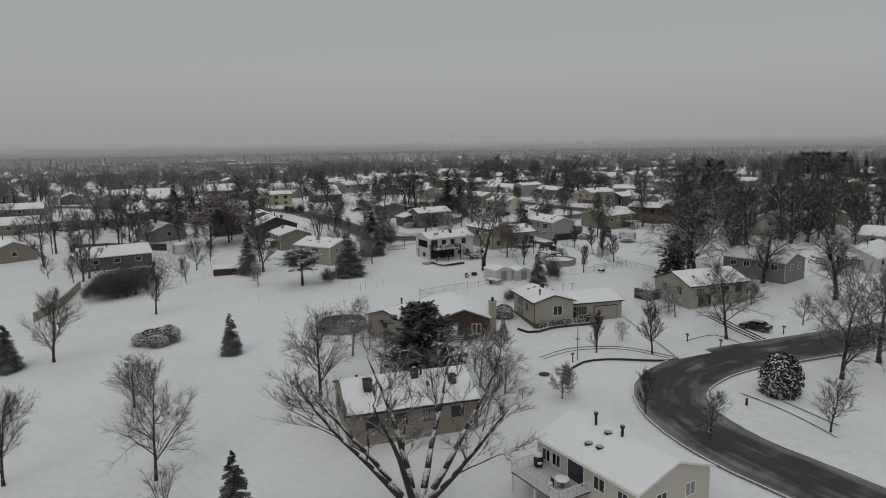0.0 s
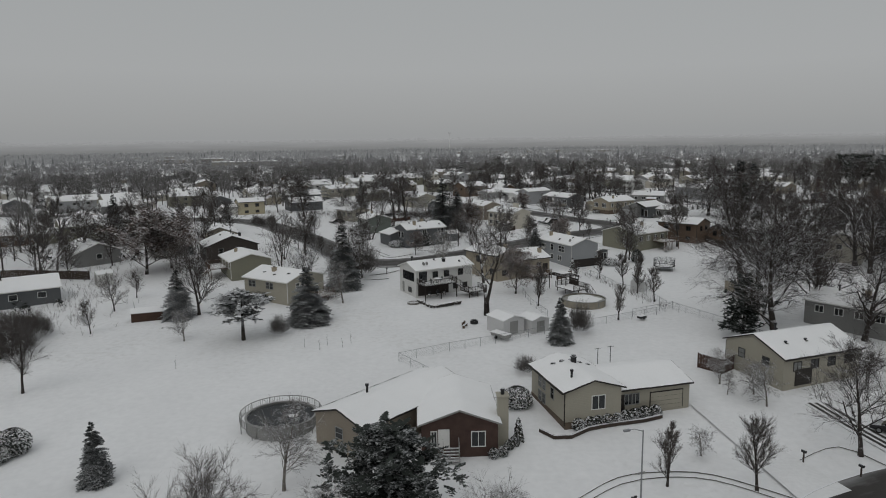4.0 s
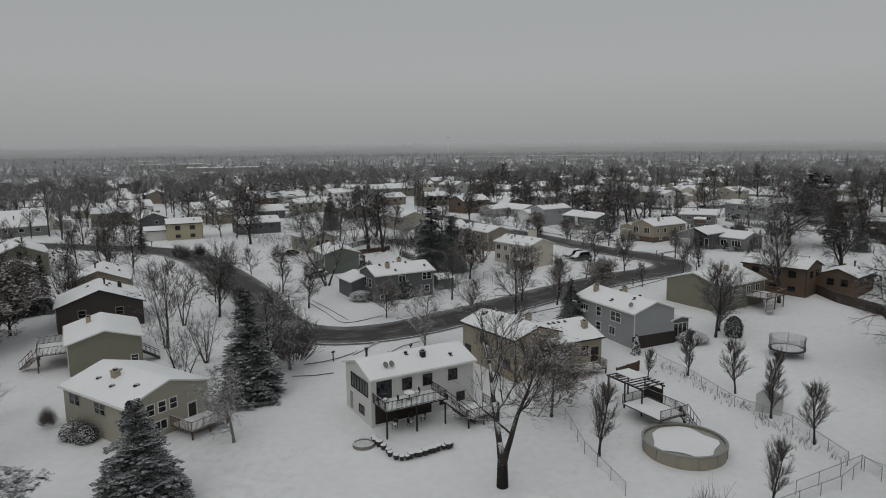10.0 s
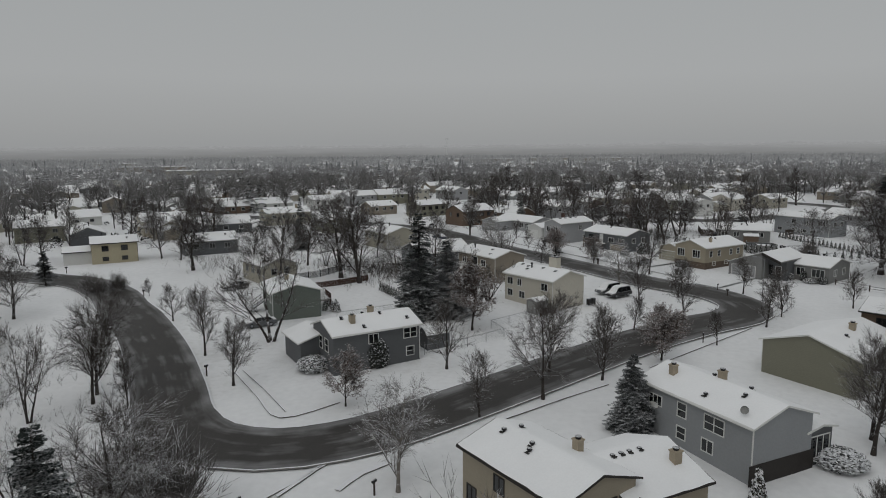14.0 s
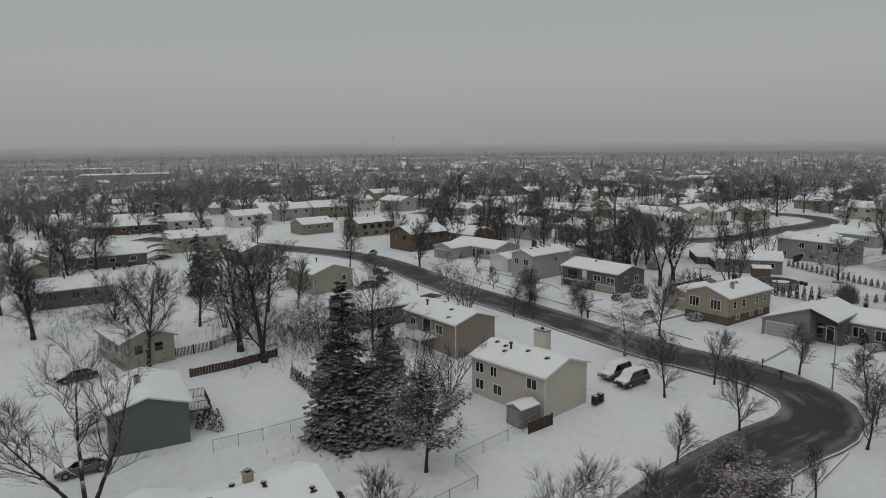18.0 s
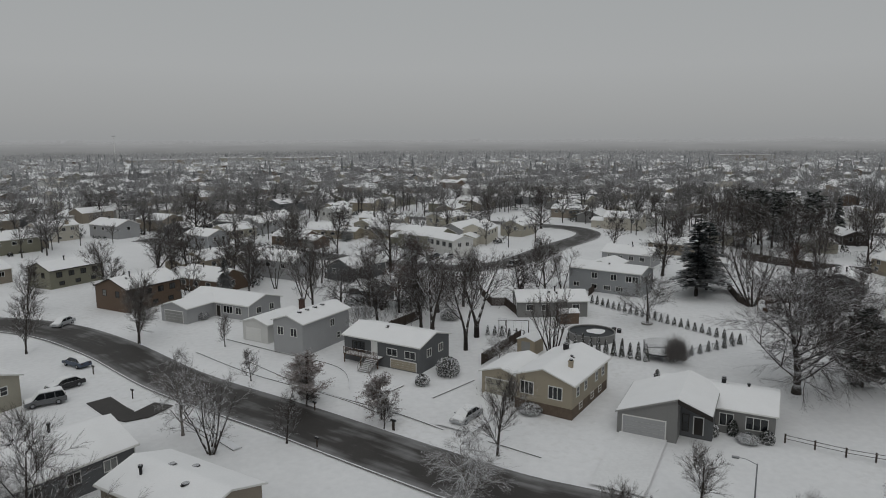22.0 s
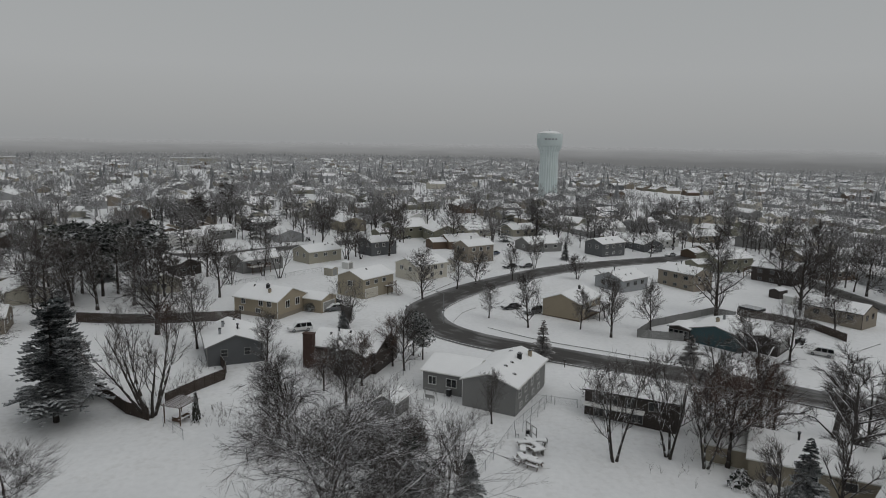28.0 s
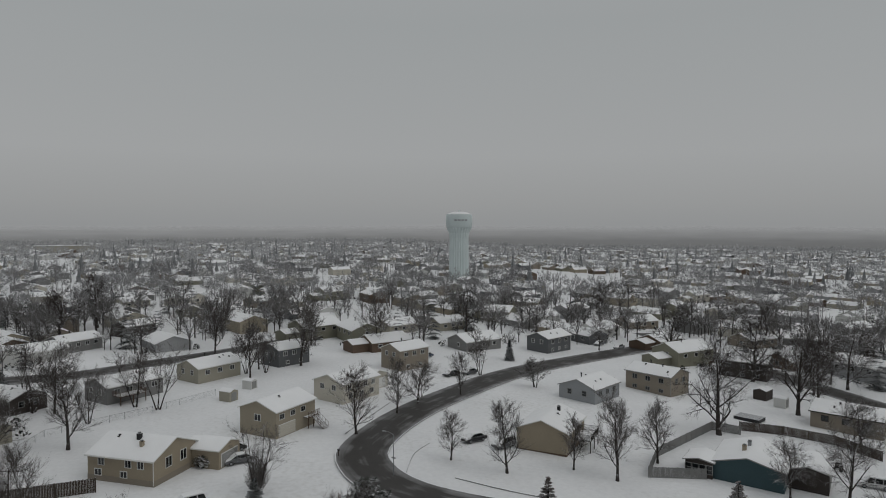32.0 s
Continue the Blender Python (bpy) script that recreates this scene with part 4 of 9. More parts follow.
def pool(x, y, r, label, height=1.25, wall=POOL_WALL, cover=POOL_COVER, patch=0.6):
    h = thing("above_ground_pool", label, "pool", ground_pose(x, y))
    part("wall", Geo().lathe([(r, -0.2), (r, height), (r - 0.12, height), (r - 0.12, height - 0.15)], 28), wall, h)
    part("rim", Geo().lathe([(r + 0.1, height), (r + 0.1, height + 0.06), (r - 0.15, height + 0.06), (r - 0.15, height)], 28), TRIM_GREY, h)
    part("cover", Geo().lathe([(r - 0.13, height - 0.2), (0.01, height - 0.25)], 28), cover, h)
    g, rng = Geo(), random.Random(int(x))
    ring = []
    for i in range(22):
        a = 6.283 * i / 22
        k = (r - 0.3) * min(1, patch * (1 + 0.35 * noise.noise((math.cos(a) * 1.3 + x, math.sin(a) * 1.3, 0))))
        ring.append((k * math.cos(a) + (1 - patch) * r * 0.4, k * math.sin(a), height - 0.14))
    g.poly(ring)
    part("snow_patch", g, SNOW, h)
    for i in range(12):
        a = 30 * i
        part("upright", box_mesh("upright", TRIM_GREY, 0.16, 0.06, height), None, h, m=pose(0, 0, 0, 0, 0, a) @ Matrix.Translation((0, -r - 0.03, 0)))
    return h


def trampoline(x, y, r=2.0, label="round trampoline with a dark safety net"):
    h = thing("trampoline", label, "trampoline", ground_pose(x, y))
    part("mat", Geo().lathe([(r, 0.82), (r, 0.92), (0.02, 0.86)], 20), MESH_DARK, h, "black mat under snow")
    part("snow", Geo().lathe([(r * 0.85, 0.93), (0.02, 0.98)], 20), SNOW, h)
    net = Geo()
    for i in range(56):
        a, b = 6.283 * i / 56, 6.283 * (i + 6) / 56
        for p, q in ((a, b), (b, a)):
            net.tube((r * math.cos(p), r * math.sin(p), 0.9), (r * math.cos(q), r * math.sin(q), 2.5), 0.012, 0.012, 3)
    part("net", net, MESH_DARK, h)
    for i in range(6):
        a = 60 * i
        part("pole", Geo().tube((r + 0.05, 0, -0.1), (r + 0.05, 0, 2.55), 0.03, 0.03, 5), METAL, h, m=pose(0, 0, 0, 0, 0, a))
    return h


def street_lamp(x, y, rot, height=7.5):
    h = thing("street_lamp", "grey steel street lamp with a single curved arm", "street lamp", ground_pose(x, y, rot))
    part("pole", Geo().tube((0, 0, -0.2), (0, 0, height), 0.09, 0.055, 8), METAL, h)
    part("arm", Geo().tube((0, 0, height - 0.1), (0.9, 0, height + 0.25), 0.035, 0.03, 6).tube((0.9, 0, height + 0.25), (1.6, 0, height + 0.28), 0.03, 0.03, 6), METAL, h)
    part("lamp_head", Geo().box(1.4, -0.13, height + 0.18, 2.0, 0.13, height + 0.32), METAL, h)
    part("sign", Geo().box(-0.35, -0.02, height * 0.42, 0.35, 0.02, height * 0.42 + 0.18), TRIM_GREY, h, "small plain street sign")


def mailbox(x, y, rot):
    h = thing("mailbox", "small dark roadside mailbox on a post", "mailbox", ground_pose(x, y, rot), "mailboxes by the street")
    part("post", Geo().box(-0.06, -0.06, -0.2, 0.06, 0.06, 1.05), FENCE_WOOD, h)
    part("box", Geo().extrude([(-0.1, 1.05), (0.1, 1.05), (0.1, 1.2), (0.06, 1.28), (-0.06, 1.28), (-0.1, 1.2)], 0.5), METAL_DARK, h)


def across(line, half, waist=1.0):
    """A closed side profile drawn out to both sides; narrower where it is high."""
    g, n = Geo(), len(line)
    for sgn in (-1, 1):
        g.v += [(px, sgn * half * (waist if pz > 1.15 else 0.97 if pz > 0.8 else 1), pz) for px, pz in line]
    g.f = [tuple(range(n)), tuple(reversed(range(n, 2 * n)))] + [(i, i + n, (i + 1) % n + n, (i + 1) % n) for i in range(n)]
    return g


def car(x, y, rot, paint, label, kind="sedan", snowy=True):
    h = thing("car", label, "car", ground_pose(x, y, rot))
    tall = kind != "sedan"
    ln, wd, top = (4.8, 1.9, 1.72) if tall else (4.7, 1.8, 1.43)
    a, b = -ln / 2, ln / 2
    part("body", across([(a, 0.36), (a + 0.03, 0.62), (a + 0.14, 0.74), (a + 1.15, 0.92), (b - 0.75 if not tall else b - 0.2, 0.96), (b - 0.1, 0.9), (b, 0.66), (b - 0.03, 0.32)], wd / 2), CAR_PAINT[paint], h)
    tail = b - 0.12 if tall else b - 0.55
    cab = [(a + 1.0, 0.90), (a + 1.75, top - 0.05), (a + 2.15, top), (b - (0.6 if tall else 1.5), top), (b - (0.4 if tall else 1.15), top - 0.06), (tail, 0.93)]
    part("cabin_glass", across(cab, wd * 0.46, 0.84), GLASS, h)
    part("roof", across([(cab[1][0] + 0.08, top - 0.04), (cab[2][0], top + 0.015), (cab[3][0], top + 0.015), (cab[4][0] - 0.02, top - 0.05)], wd * 0.465, 0.84), CAR_PAINT[paint], h)
    for px in (a + 2.35, b - 1.35):
        part("door_pillar", across([(px, 0.92), (px + 0.09, 0.92), (px + 0.09, top), (px, top)], wd * 0.464, 0.84), CAR_PAINT[paint], h)
    if snowy:
        lay = [(a + 0.2, 0.76), (a + 1.0, 0.91), (a + 1.75, top - 0.03), (a + 2.15, top + 0.03), (cab[3][0], top + 0.03), (cab[4][0], top - 0.04), (tail, 0.96), (b - 0.15, 0.93)]
        part("snow_cover", across(lay + [(px, pz + 0.09) for px, pz in reversed(lay)], wd * 0.42, 0.86), SNOW, h, "blanket of snow on bonnet, glass and roof", smooth=False)
    for sx in (-1.45, 1.4):
        for sy in (-1, 1):
            w = part("wheel", Geo().lathe([(0.2, -0.1), (0.33, -0.1), (0.34, 0), (0.33, 0.1), (0.2, 0.1)], 14), RUBBER, h, m=pose(sx, sy * (wd / 2 - 0.09), 0.33, 90))
            part("rim", Geo().lathe([(0.21, -0.11), (0.21, 0.11)], 10), METAL, w)
    for sy in (-0.62, 0.62):
        part("headlight", box_mesh("headlight", TRIM_WHITE, 0.08, 0.34, 0.12), None, h, m=Matrix.Translation((a + 0.06, sy, 0.6)))
        part("tail_light", box_mesh("tail_light", BRICK_RED, 0.06, 0.28, 0.14), None, h, m=Matrix.Translation((b - 0.02, sy, 0.7)))
        part("wing_mirror", box_mesh("wing_mirror", CAR_PAINT[paint], 0.16, 0.2, 0.12), None, h, m=Matrix.Translation((a + 1.35, sy * 1.6, 0.95)))


def garden_chair(m, mat=None, label="dark garden chair heaped with snow"):
    mat = mat or METAL_DARK
    h = thing("garden_chair", label, "chair", m, "garden chairs")
    part("seat", box_mesh("seat", mat, 0.5, 0.48, 0.05), None, h, m=Matrix.Translation((0, 0, 0.4)))
    part("backrest", Geo().box(-0.25, 0.2, 0.42, 0.25, 0.25, 0.95), mat, h)
    part("snow", Geo().lathe([(0.24, 0.45), (0.22, 0.53), (0.1, 0.58), (0.01, 0.59)], 9), SNOW, h)
    for px in (-0.21, 0.21):
        for py in (-0.2, 0.2):
            part("leg", box_mesh("leg", mat, 0.04, 0.04, 0.45), None, h, m=Matrix.Translation((px, py, -0.05)))
    return h


def garden_table(m, r=0.6, label="round garden table under a cap of snow"):
    h = thing("garden_table", label, "table", m)
    part("tabletop", Geo().lathe([(0.02, 0.68), (r, 0.68), (r, 0.73), (0.02, 0.73)], 16), METAL_DARK, h)
    part("pedestal", Geo().lathe([(0.25, 0), (0.25, 0.04), (0.05, 0.1), (0.05, 0.68)], 8), METAL_DARK, h)
    part("snow", Geo().lathe([(r - 0.02, 0.73), (r - 0.06, 0.84), (r * 0.5, 0.9), (0.01, 0.92)], 16), SNOW, h)
    return h


def rail_fence(pts, label="low split-rail fence of weathered wood across the lawn"):
    h = thing("rail_fence", label, "fence", Matrix.Identity(4))
    line = [Vector(p) for p in pts]
    for a, b in zip(line, line[1:]):
        k = max(1, round((b - a).length / 2.6))
        for i in range(k + 1):
            p = a.lerp(b, i / k)
            part("post", box_mesh("post", FENCE_WOOD, 0.14, 0.14, 1.25), None, h, m=pose(p.x, p.y, gh(p.x, p.y) - 0.2))
            if i < k:
                q = a.lerp(b, (i + 1) / k)
                for z in (0.45, 0.85):
                    part("rail", Geo().tube((p.x, p.y, gh(p.x, p.y) + z), (q.x, q.y, gh(q.x, q.y) + z + 0.04 * (i % 2)), 0.05, 0.045, 5), FENCE_WOOD, h)
    return h


def shrub_mesh(kind, seed, made={}):
    """A shrub 1 m high and wide: leafy (a dense heap of small leaves over stems), or twiggy."""
    key = (kind, seed)
    if key not in made:
        rng, g = random.Random(seed * 9 + len(kind)), Geo()
        if kind == "thicket":
            for k in range(700):
                a, t = rng.uniform(0, 6.283), math.sqrt(rng.random()) * 0.95
                top = math.sqrt(max(0.05, 1 - t * t)) * rng.uniform(0.75, 1.05)
                foot = Vector((math.cos(a) * t * 0.36, math.sin(a) * t * 0.36, 0))
                d = Vector((math.cos(a) * t * 0.5, math.sin(a) * t * 0.5, top)) - foot
                spray(g, rng, foot + d * 0.35, d.normalized(), d.length * 0.62, 0.0, 0.006)
            skin = TWIG
        elif kind == "twig":
            for k in range(320):
                a, t = rng.uniform(0, 6.283), math.sqrt(rng.random()) * 0.95
                top = math.sqrt(max(0.08, 1 - t * t)) * rng.uniform(0.7, 1.05)
                foot = Vector((math.cos(a) * t * 0.12, math.sin(a) * t * 0.12, 0))
                d = Vector((math.cos(a) * t * 0.5, math.sin(a) * t * 0.5, top)) - foot
                spray(g, rng, foot + d * 0.25, d.normalized(), d.length * 0.7, 0.0, 0.008)
            skin = TWIG_PALE
        else:
            fine = {"round": 1.0, "dense": 0.55, "cone": 1.0}[kind]
            for k in range({"round": 900, "dense": 2400, "cone": 420}[kind]):
                a, z = rng.uniform(0, 6.283), rng.random()
                r = 0.5 * math.sqrt(max(0, 1 - (z * 1.6 - 0.6) ** 2)) if kind != "cone" else 0.30 * (1 - z) ** 0.7 + 0.02
                r *= rng.uniform(0.75, 1.06)
                p = Vector((r * math.cos(a), r * math.sin(a), z))
                out = Vector((math.cos(a), math.sin(a), rng.uniform(-0.2, 0.9))).normalized()
                e = out.orthogonal().normalized() * rng.uniform(0.035, 0.07) * fine
                f = out.cross(e).normalized() * rng.uniform(0.035, 0.07) * fine
                tilt = out * rng.uniform(-0.05, 0.05) * fine
                g.poly([p - e - tilt, p - f, p + e + tilt, p + f])
            skin = NEEDLE_HEDGE if kind == "cone" else NEEDLE_SHRUB
        made[key] = g.mesh("shrub", skin)
    return made[key]


def shrub(kind, x, y, w, h, label="", group=""):
    names = {"thicket": ("thicket", "dense dome of grey leafless brush in the snow"), "twig": ("shrub", "leafless twiggy shrub standing in the snow"), "round": ("evergreen_shrub", "rounded evergreen shrub capped with snow"), "cone": ("arborvitae", "small cone-shaped arborvitae dusted with snow")}
    ob = new(names[kind][0], shrub_mesh("dense" if kind == "round" and w > 2.3 else kind, int(abs(x * 3 + y)) % 3))
    ob.matrix_basis = pose(x, y, gh(x, y) - 0.05, 0, 0, (x * 77) % 360) @ Matrix.Diagonal((w, w, h, 1))
    return tagged(ob, label or names[kind][1], "shrub", group)


def edging(name, pts, width, mat, label, height=0.12, category="edging"):
    ob = part(name, strip(smooth_line(pts, 1.5), -width / 2, width / 2, -0.05, height), mat)
    return tagged(ob, label, category, kind="structure")



def picnic_table(x, y, rot, label="wooden picnic table buried under snow"):
    h = thing("picnic_table", label, "table", ground_pose(x, y, rot), "picnic tables in the yard")
    part("tabletop", Geo().box(-0.9, -0.38, 0.7, 0.9, 0.38, 0.76), DECK, h)
    part("snow", Geo().box(-0.88, -0.36, 0.76, 0.88, 0.36, 0.9), SNOW, h)
    for v in (-0.75, 0.75):
        b = part("seat", Geo().box(-0.9, v - 0.14, 0.4, 0.9, v + 0.14, 0.45), DECK, h)
        part("seat_snow", Geo().box(-0.88, v - 0.13, 0.45, 0.88, v + 0.13, 0.56), SNOW, b)
    for u in (-0.65, 0.65):
        part("leg", Geo().extrude([(-0.8, -0.1), (-0.68, -0.1), (-0.2, 0.7), (-0.32, 0.7)], 0.08), DECK, h, m=Matrix.Translation((u, 0, 0)))
        part("leg", Geo().extrude([(0.68, -0.1), (0.8, -0.1), (0.32, 0.7), (0.2, 0.7)], 0.08), DECK, h, m=Matrix.Translation((u, 0, 0)))
        part("brace", Geo().box(-0.04, -0.8, 0.32, 0.04, 0.8, 0.4), DECK, h, m=Matrix.Translation((u, 0, 0)))
    return h
# ---- the houses by the walk ----
h = house(15.7, 57.2, 121, "beige split-level house with a white-railed rear deck")
b = Block(h, 13.3, 9.4, 4.3, wall="cream", rise=0.34)
for u, z, w, k, n in ((-5.0, 2.4, 1.0, 1.1, 2), (-3.6, 2.4, 1.0, 1.1, 2), (1.9, 2.5, 1.2, 1.1, 2), (4.6, 2.4, 1.0, 1.1, 2), (-4.5, 0.4, 1.1, 0.8, 2), (3.6, 0.4, 1.1, 0.8, 2)):
    b.window("B", u, z, w, k, n)
b.door("B", -1.0, 2.0, GLASS, 2.0, 2.05)
deck(h, b.side("B") @ Matrix.Translation((-2.4, 0, 0)), 6.6, 3.6, 1.95, TRIM_WHITE, swept=True)
for u, v in ((-3.6, -1.0), (-0.2, -2.6)):
    garden_chair(h.matrix_basis @ b.side("B") @ pose(u - 1.2, v, 1.97, 0, 0, u * 60), None, "dark garden chair heaped with snow on the deck")
garden_table(h.matrix_basis @ b.side("B") @ pose(-1.0, -1.6, 1.97), 0.7, "round garden table heaped with snow on the deck")
grill = thing("grill", "black covered barbecue grill capped with snow", "grill", h.matrix_basis @ b.side("B") @ pose(-5.2, -0.8, 1.97))
part("cover", Geo().lathe([(0.42, 0.0), (0.46, 0.7), (0.4, 1.0), (0.2, 1.15), (0.02, 1.18)], 12), METAL_DARK, grill)
part("snow", Geo().lathe([(0.4, 1.0), (0.36, 1.2), (0.2, 1.3), (0.02, 1.33)], 12), SNOW, grill)
b.gutter()
b.stack(2.6, 0.4, 1.1)
b.stack(-0.6, 0.3, 0.9)
for u, v in ((0.8, 0.6), (1.2, 2.6), (0.0, 2.4)):
    b.vent(u, v, 0.3, 0.2)
b.row("L", 2.4, 2)
b.row("F", 2.4, 4)
h, b = plain_house(-4.7, 73.9, 17, 14.9, 11.2, 3.4, "taupe", "taupe house half hidden behind bare trees", TRIM_DARK)
b.chimney(-4.6, -2.2, 0.9, 0.9, 1.2, BRICK_RED)
b.chimney(1.0, -1.0, 0.8, 0.8, 0.9, BRICK_RED)
b.chimney(5.0, -2.6, 0.8, 0.8, 0.9, BRICK_RED)

h = house(-3.9, 108.3, 50, "brown house with a dark red brick gable and outside chimney")
b = Block(h, 17.0, 8.2, 3.3, wall="taupe", trim=TRIM_GREY, edge=TRIM_DARK, rise=0.30)
x = Block(h, 11.0, 8.6, 3.3, m=local(h, 3.0, 106.0, 92), wall="brick", trim=TRIM_WHITE, edge=TRIM_GREY, rise=0.36)
x.window("L", 1.9, 0.9, 1.3, 1.5, 2)
x.window("L", -2.6, 0.9, 0.5, 1.6, 2)
x.door("L", -1.6, 0.6, TRIM_WHITE)
stairs(h, x.side("L") @ Matrix.Translation((-0.9, 0, 0)), 1.6, 0.9, 1.6, CONCRETE)
part("outside_chimney", Geo().box(-0.6, -0.55, -0.4, 0.6, 0.55, 5.4).box(-0.7, -0.65, 5.4, 0.7, 0.65, 5.55), SIDING["beige"], h, "boxed beige chimney with a snowy cap", m=x.m @ Matrix.Translation((-3.2, -4.6, 0)))
part("chimney_cap", Geo().lathe([(0.2, 5.5), (0.2, 6.0), (0.28, 6.0), (0.2, 6.15)], 8), METAL_DARK, h, m=x.m @ Matrix.Translation((-3.2, -4.6, 0)))
slid = Geo()
for k in range(14):
    u, r0, r1 = -7.8 + k * 1.08, 0.10 + 0.12 * (k % 3), 0.10 + 0.12 * ((k + 1) % 3)
    slid.poly([(u, 4.06, 3.36), (u + 1.08, 4.06, 3.36), (u + 1.08, 3.9 - r1, 3.36 + 0.30 * (0.16 + r1) + 0.06), (u, 3.9 - r0, 3.36 + 0.30 * (0.16 + r0) + 0.06)])
part("bare_shingle_strip", slid, SHINGLE, h, "dark shingles where the snow slid off", m=b.m)
b.stack(-2.6, 1.6, 0.9)
b.row("B", 1.4, 4)
b.window("L", 0, 1.3, 1.0, 1.1)

h = house(17.0, 112.1, 104, "cream house with dark trim and a low garage wing")
b = Block(h, 10.4, 7.6, 4.0, wall="beige", trim=TRIM_DARK, rise=0.30, base=(STONE, 0.5))
w = Block(h, 10.5, 9.2, 3.0, m=local(h, 24.6, 114.6, 15), wall="beige", trim=TRIM_DARK, rise=0.26)
b.window("L", 0.6, 1.7, 1.5, 1.5, 2, trim=TRIM_WHITE)
for u, z in ((-2.2, 2.2), (-1.0, 2.2), (1.4, 2.0), (-2.2, 0.5), (-1.0, 0.5)):
    b.window("B", u, z, 0.8, 1.2, 1, trim=TRIM_GREY)
w.window("F", -2.6, 1.1, 1.8, 1.2, 4, trim=TRIM_GREY)
w.garage_door("F", 1.9, 4.2, 2.1, SIDING["beige"])
w.door("F", -4.1, 0.2)
b.stack(-2.6, 1.6, 0.8)
b.chimney(1.2, -0.4, 0.5, 0.5, 0.7, METAL_DARK)
for k in range(5):
    b.vent(2.4 - 0.2 * k, 1.6 - 1.0 * k, 0.22, 0.18)
b.gutter()

h, b = plain_house(48.1, 122.8, 20, 13.6, 10.5, 3.8, "beige", "beige house with front stairs beside the curved street", TRIM_DARK)
b.garage_door("F", -3.2, 2.6, 2.0, TRIM_DARK)
h, b = plain_house(68.2, 140.6, 127, 14.0, 9.0, 4.0, "midgrey", "grey house with a long snowy roof and tan brick chimney")
b.chimney(-1.5, 1.4)

h = house(0.5, 167.5, 30, "white two-level house with a dark raised deck")
b = Block(h, 13.2, 7.6, 5.0, wall="white", rise=0.32)
for u in (-2.1, 0.4, 3.6):
    b.window("F", u, 3.2, 1.0, 1.1, 2, trim=TRIM_DARK)
for u in (-0.4, 2.4, 4.6):
    b.window("F", u, 0.6, 0.9, 0.9, 2, trim=TRIM_DARK)
b.door("F", -4.8, 2.55, GLASS, 1.8, 2.05)
b.window("L", 0.4, 2.8, 4.4, 1.5, 6, trim=TRIM_DARK)
b.door("L", -1.8, 0.1, TRIM_GREY)
b.window("L", 0.9, 0.5, 1.2, 0.8, 2, trim=TRIM_DARK)
deck(h, b.side("F") @ Matrix.Translation((-2.6, 0, 0)), 7.0, 3.2, 2.5, DECK_DARK, "FLR", (3.2, 60))
# Dark sheet against the wall, put in for the shaded recess below the deck.
part("deck_screen", Geo().box(-3.3, -0.12, 0, 3.4, -0.06, 2.3), DECK_DARK, h, "dark sheet for the shade under the deck", m=b.side("F") @ Matrix.Translation((-2.6, 0, 0)))
for u, v in ((-5.2, -1.1), (-3.9, -1.9), (-1.4, -1.0)):
    garden_chair(h.matrix_basis @ b.side("F") @ pose(u, v, 2.55, 0, 0, u * 70), None, "garden chair heaped with snow on the deck")
garden_table(h.matrix_basis @ b.side("F") @ pose(-2.6, -1.5, 2.55), 0.6, "round garden table heaped with snow on the deck")
for u, v in ((-4.6, -2.0), (-3.0, -2.4), (-1.2, -1.8), (-2.2, -1.0)):
    garden_chair(h.matrix_basis @ b.side("F") @ pose(u, v, 0.05, 0, 0, u * 90), None, "dark garden chair stored under the deck")
deck(h, b.side("F") @ Matrix.Translation((4.2, -2.2, 0)), 4.0, 3.2, 0.7, DECK_DARK)
b.chimney(0.8, -1.6, 0.5, 0.5, 0.6, METAL_DARK)
b.stack(-4.6, 1.4, 0.9)
part("satellite_dish", Geo().lathe([(0.05, 0), (0.28, 0.08), (0.36, 0.2)], 12), TRIM_GREY, h, m=b.on_roof(-4.2, -2.4) @ pose(0, 0, 0.4, 60, 0, 20))
part("satellite_dish", Geo().lathe([(0.05, 0), (0.28, 0.08), (0.36, 0.2)], 12), TRIM_GREY, h, m=b.on_roof(-3.5, -2.4) @ pose(0, 0, 0.4, 60, 0, 20))
for u, v in ((-0.8, -0.6), (4.0, -2.2)):
    b.vent(u, v)
b.gutter("F")

h = house(-28.9, 164.4, 146, "beige house behind a large spruce, with brick chimney")
b = Block(h, 12.4, 10.2, 4.0, wall="beige", rise=0.30)
for u in (-4.2, -3.2, 0.6, 1.6):
    b.window("B", u, 2.3, 0.8, 1.1, 1, trim=TRIM_GREY)
for u in (-2.2, -0.9, 0.4):
    b.window("L", u, 2.3, 0.8, 1.1, 1)
b.window("L", -1.2, 0.5, 1.4, 0.9, 2)
b.door("L", 2.6, 0.1)
deck(h, b.side("L") @ Matrix.Translation((2.2, 0, 0)), 4.5, 3.5, 0.6, DECK)
b.chimney(0.6, 1.8, 0.7, 0.7, 0.7, BRICK_TAN)
for u, v in ((1.5, 0.8), (-0.8, 3.0), (2.4, 2.6), (-3.6, 2.0)):
    b.vent(u, v, 0.24, 0.2)
b.gutter()
h = house(-41.8, 183.5, 119, "olive house with a wide plain gable and side deck")
b = Block(h, 11.5, 9.4, 3.8, wall="olive", trim=TRIM_WHITE, rise=0.30)
b.window("L", 3.3, 0.6, 0.8, 0.8, 1)
b.row("F", 2.0, 3)
b.row("B", 2.0, 3)
deck(h, b.side("B") @ Matrix.Translation((-1.0, 0, 0)), 6.0, 3.6, 2.0, DECK, "FLR", (2.6, -50))
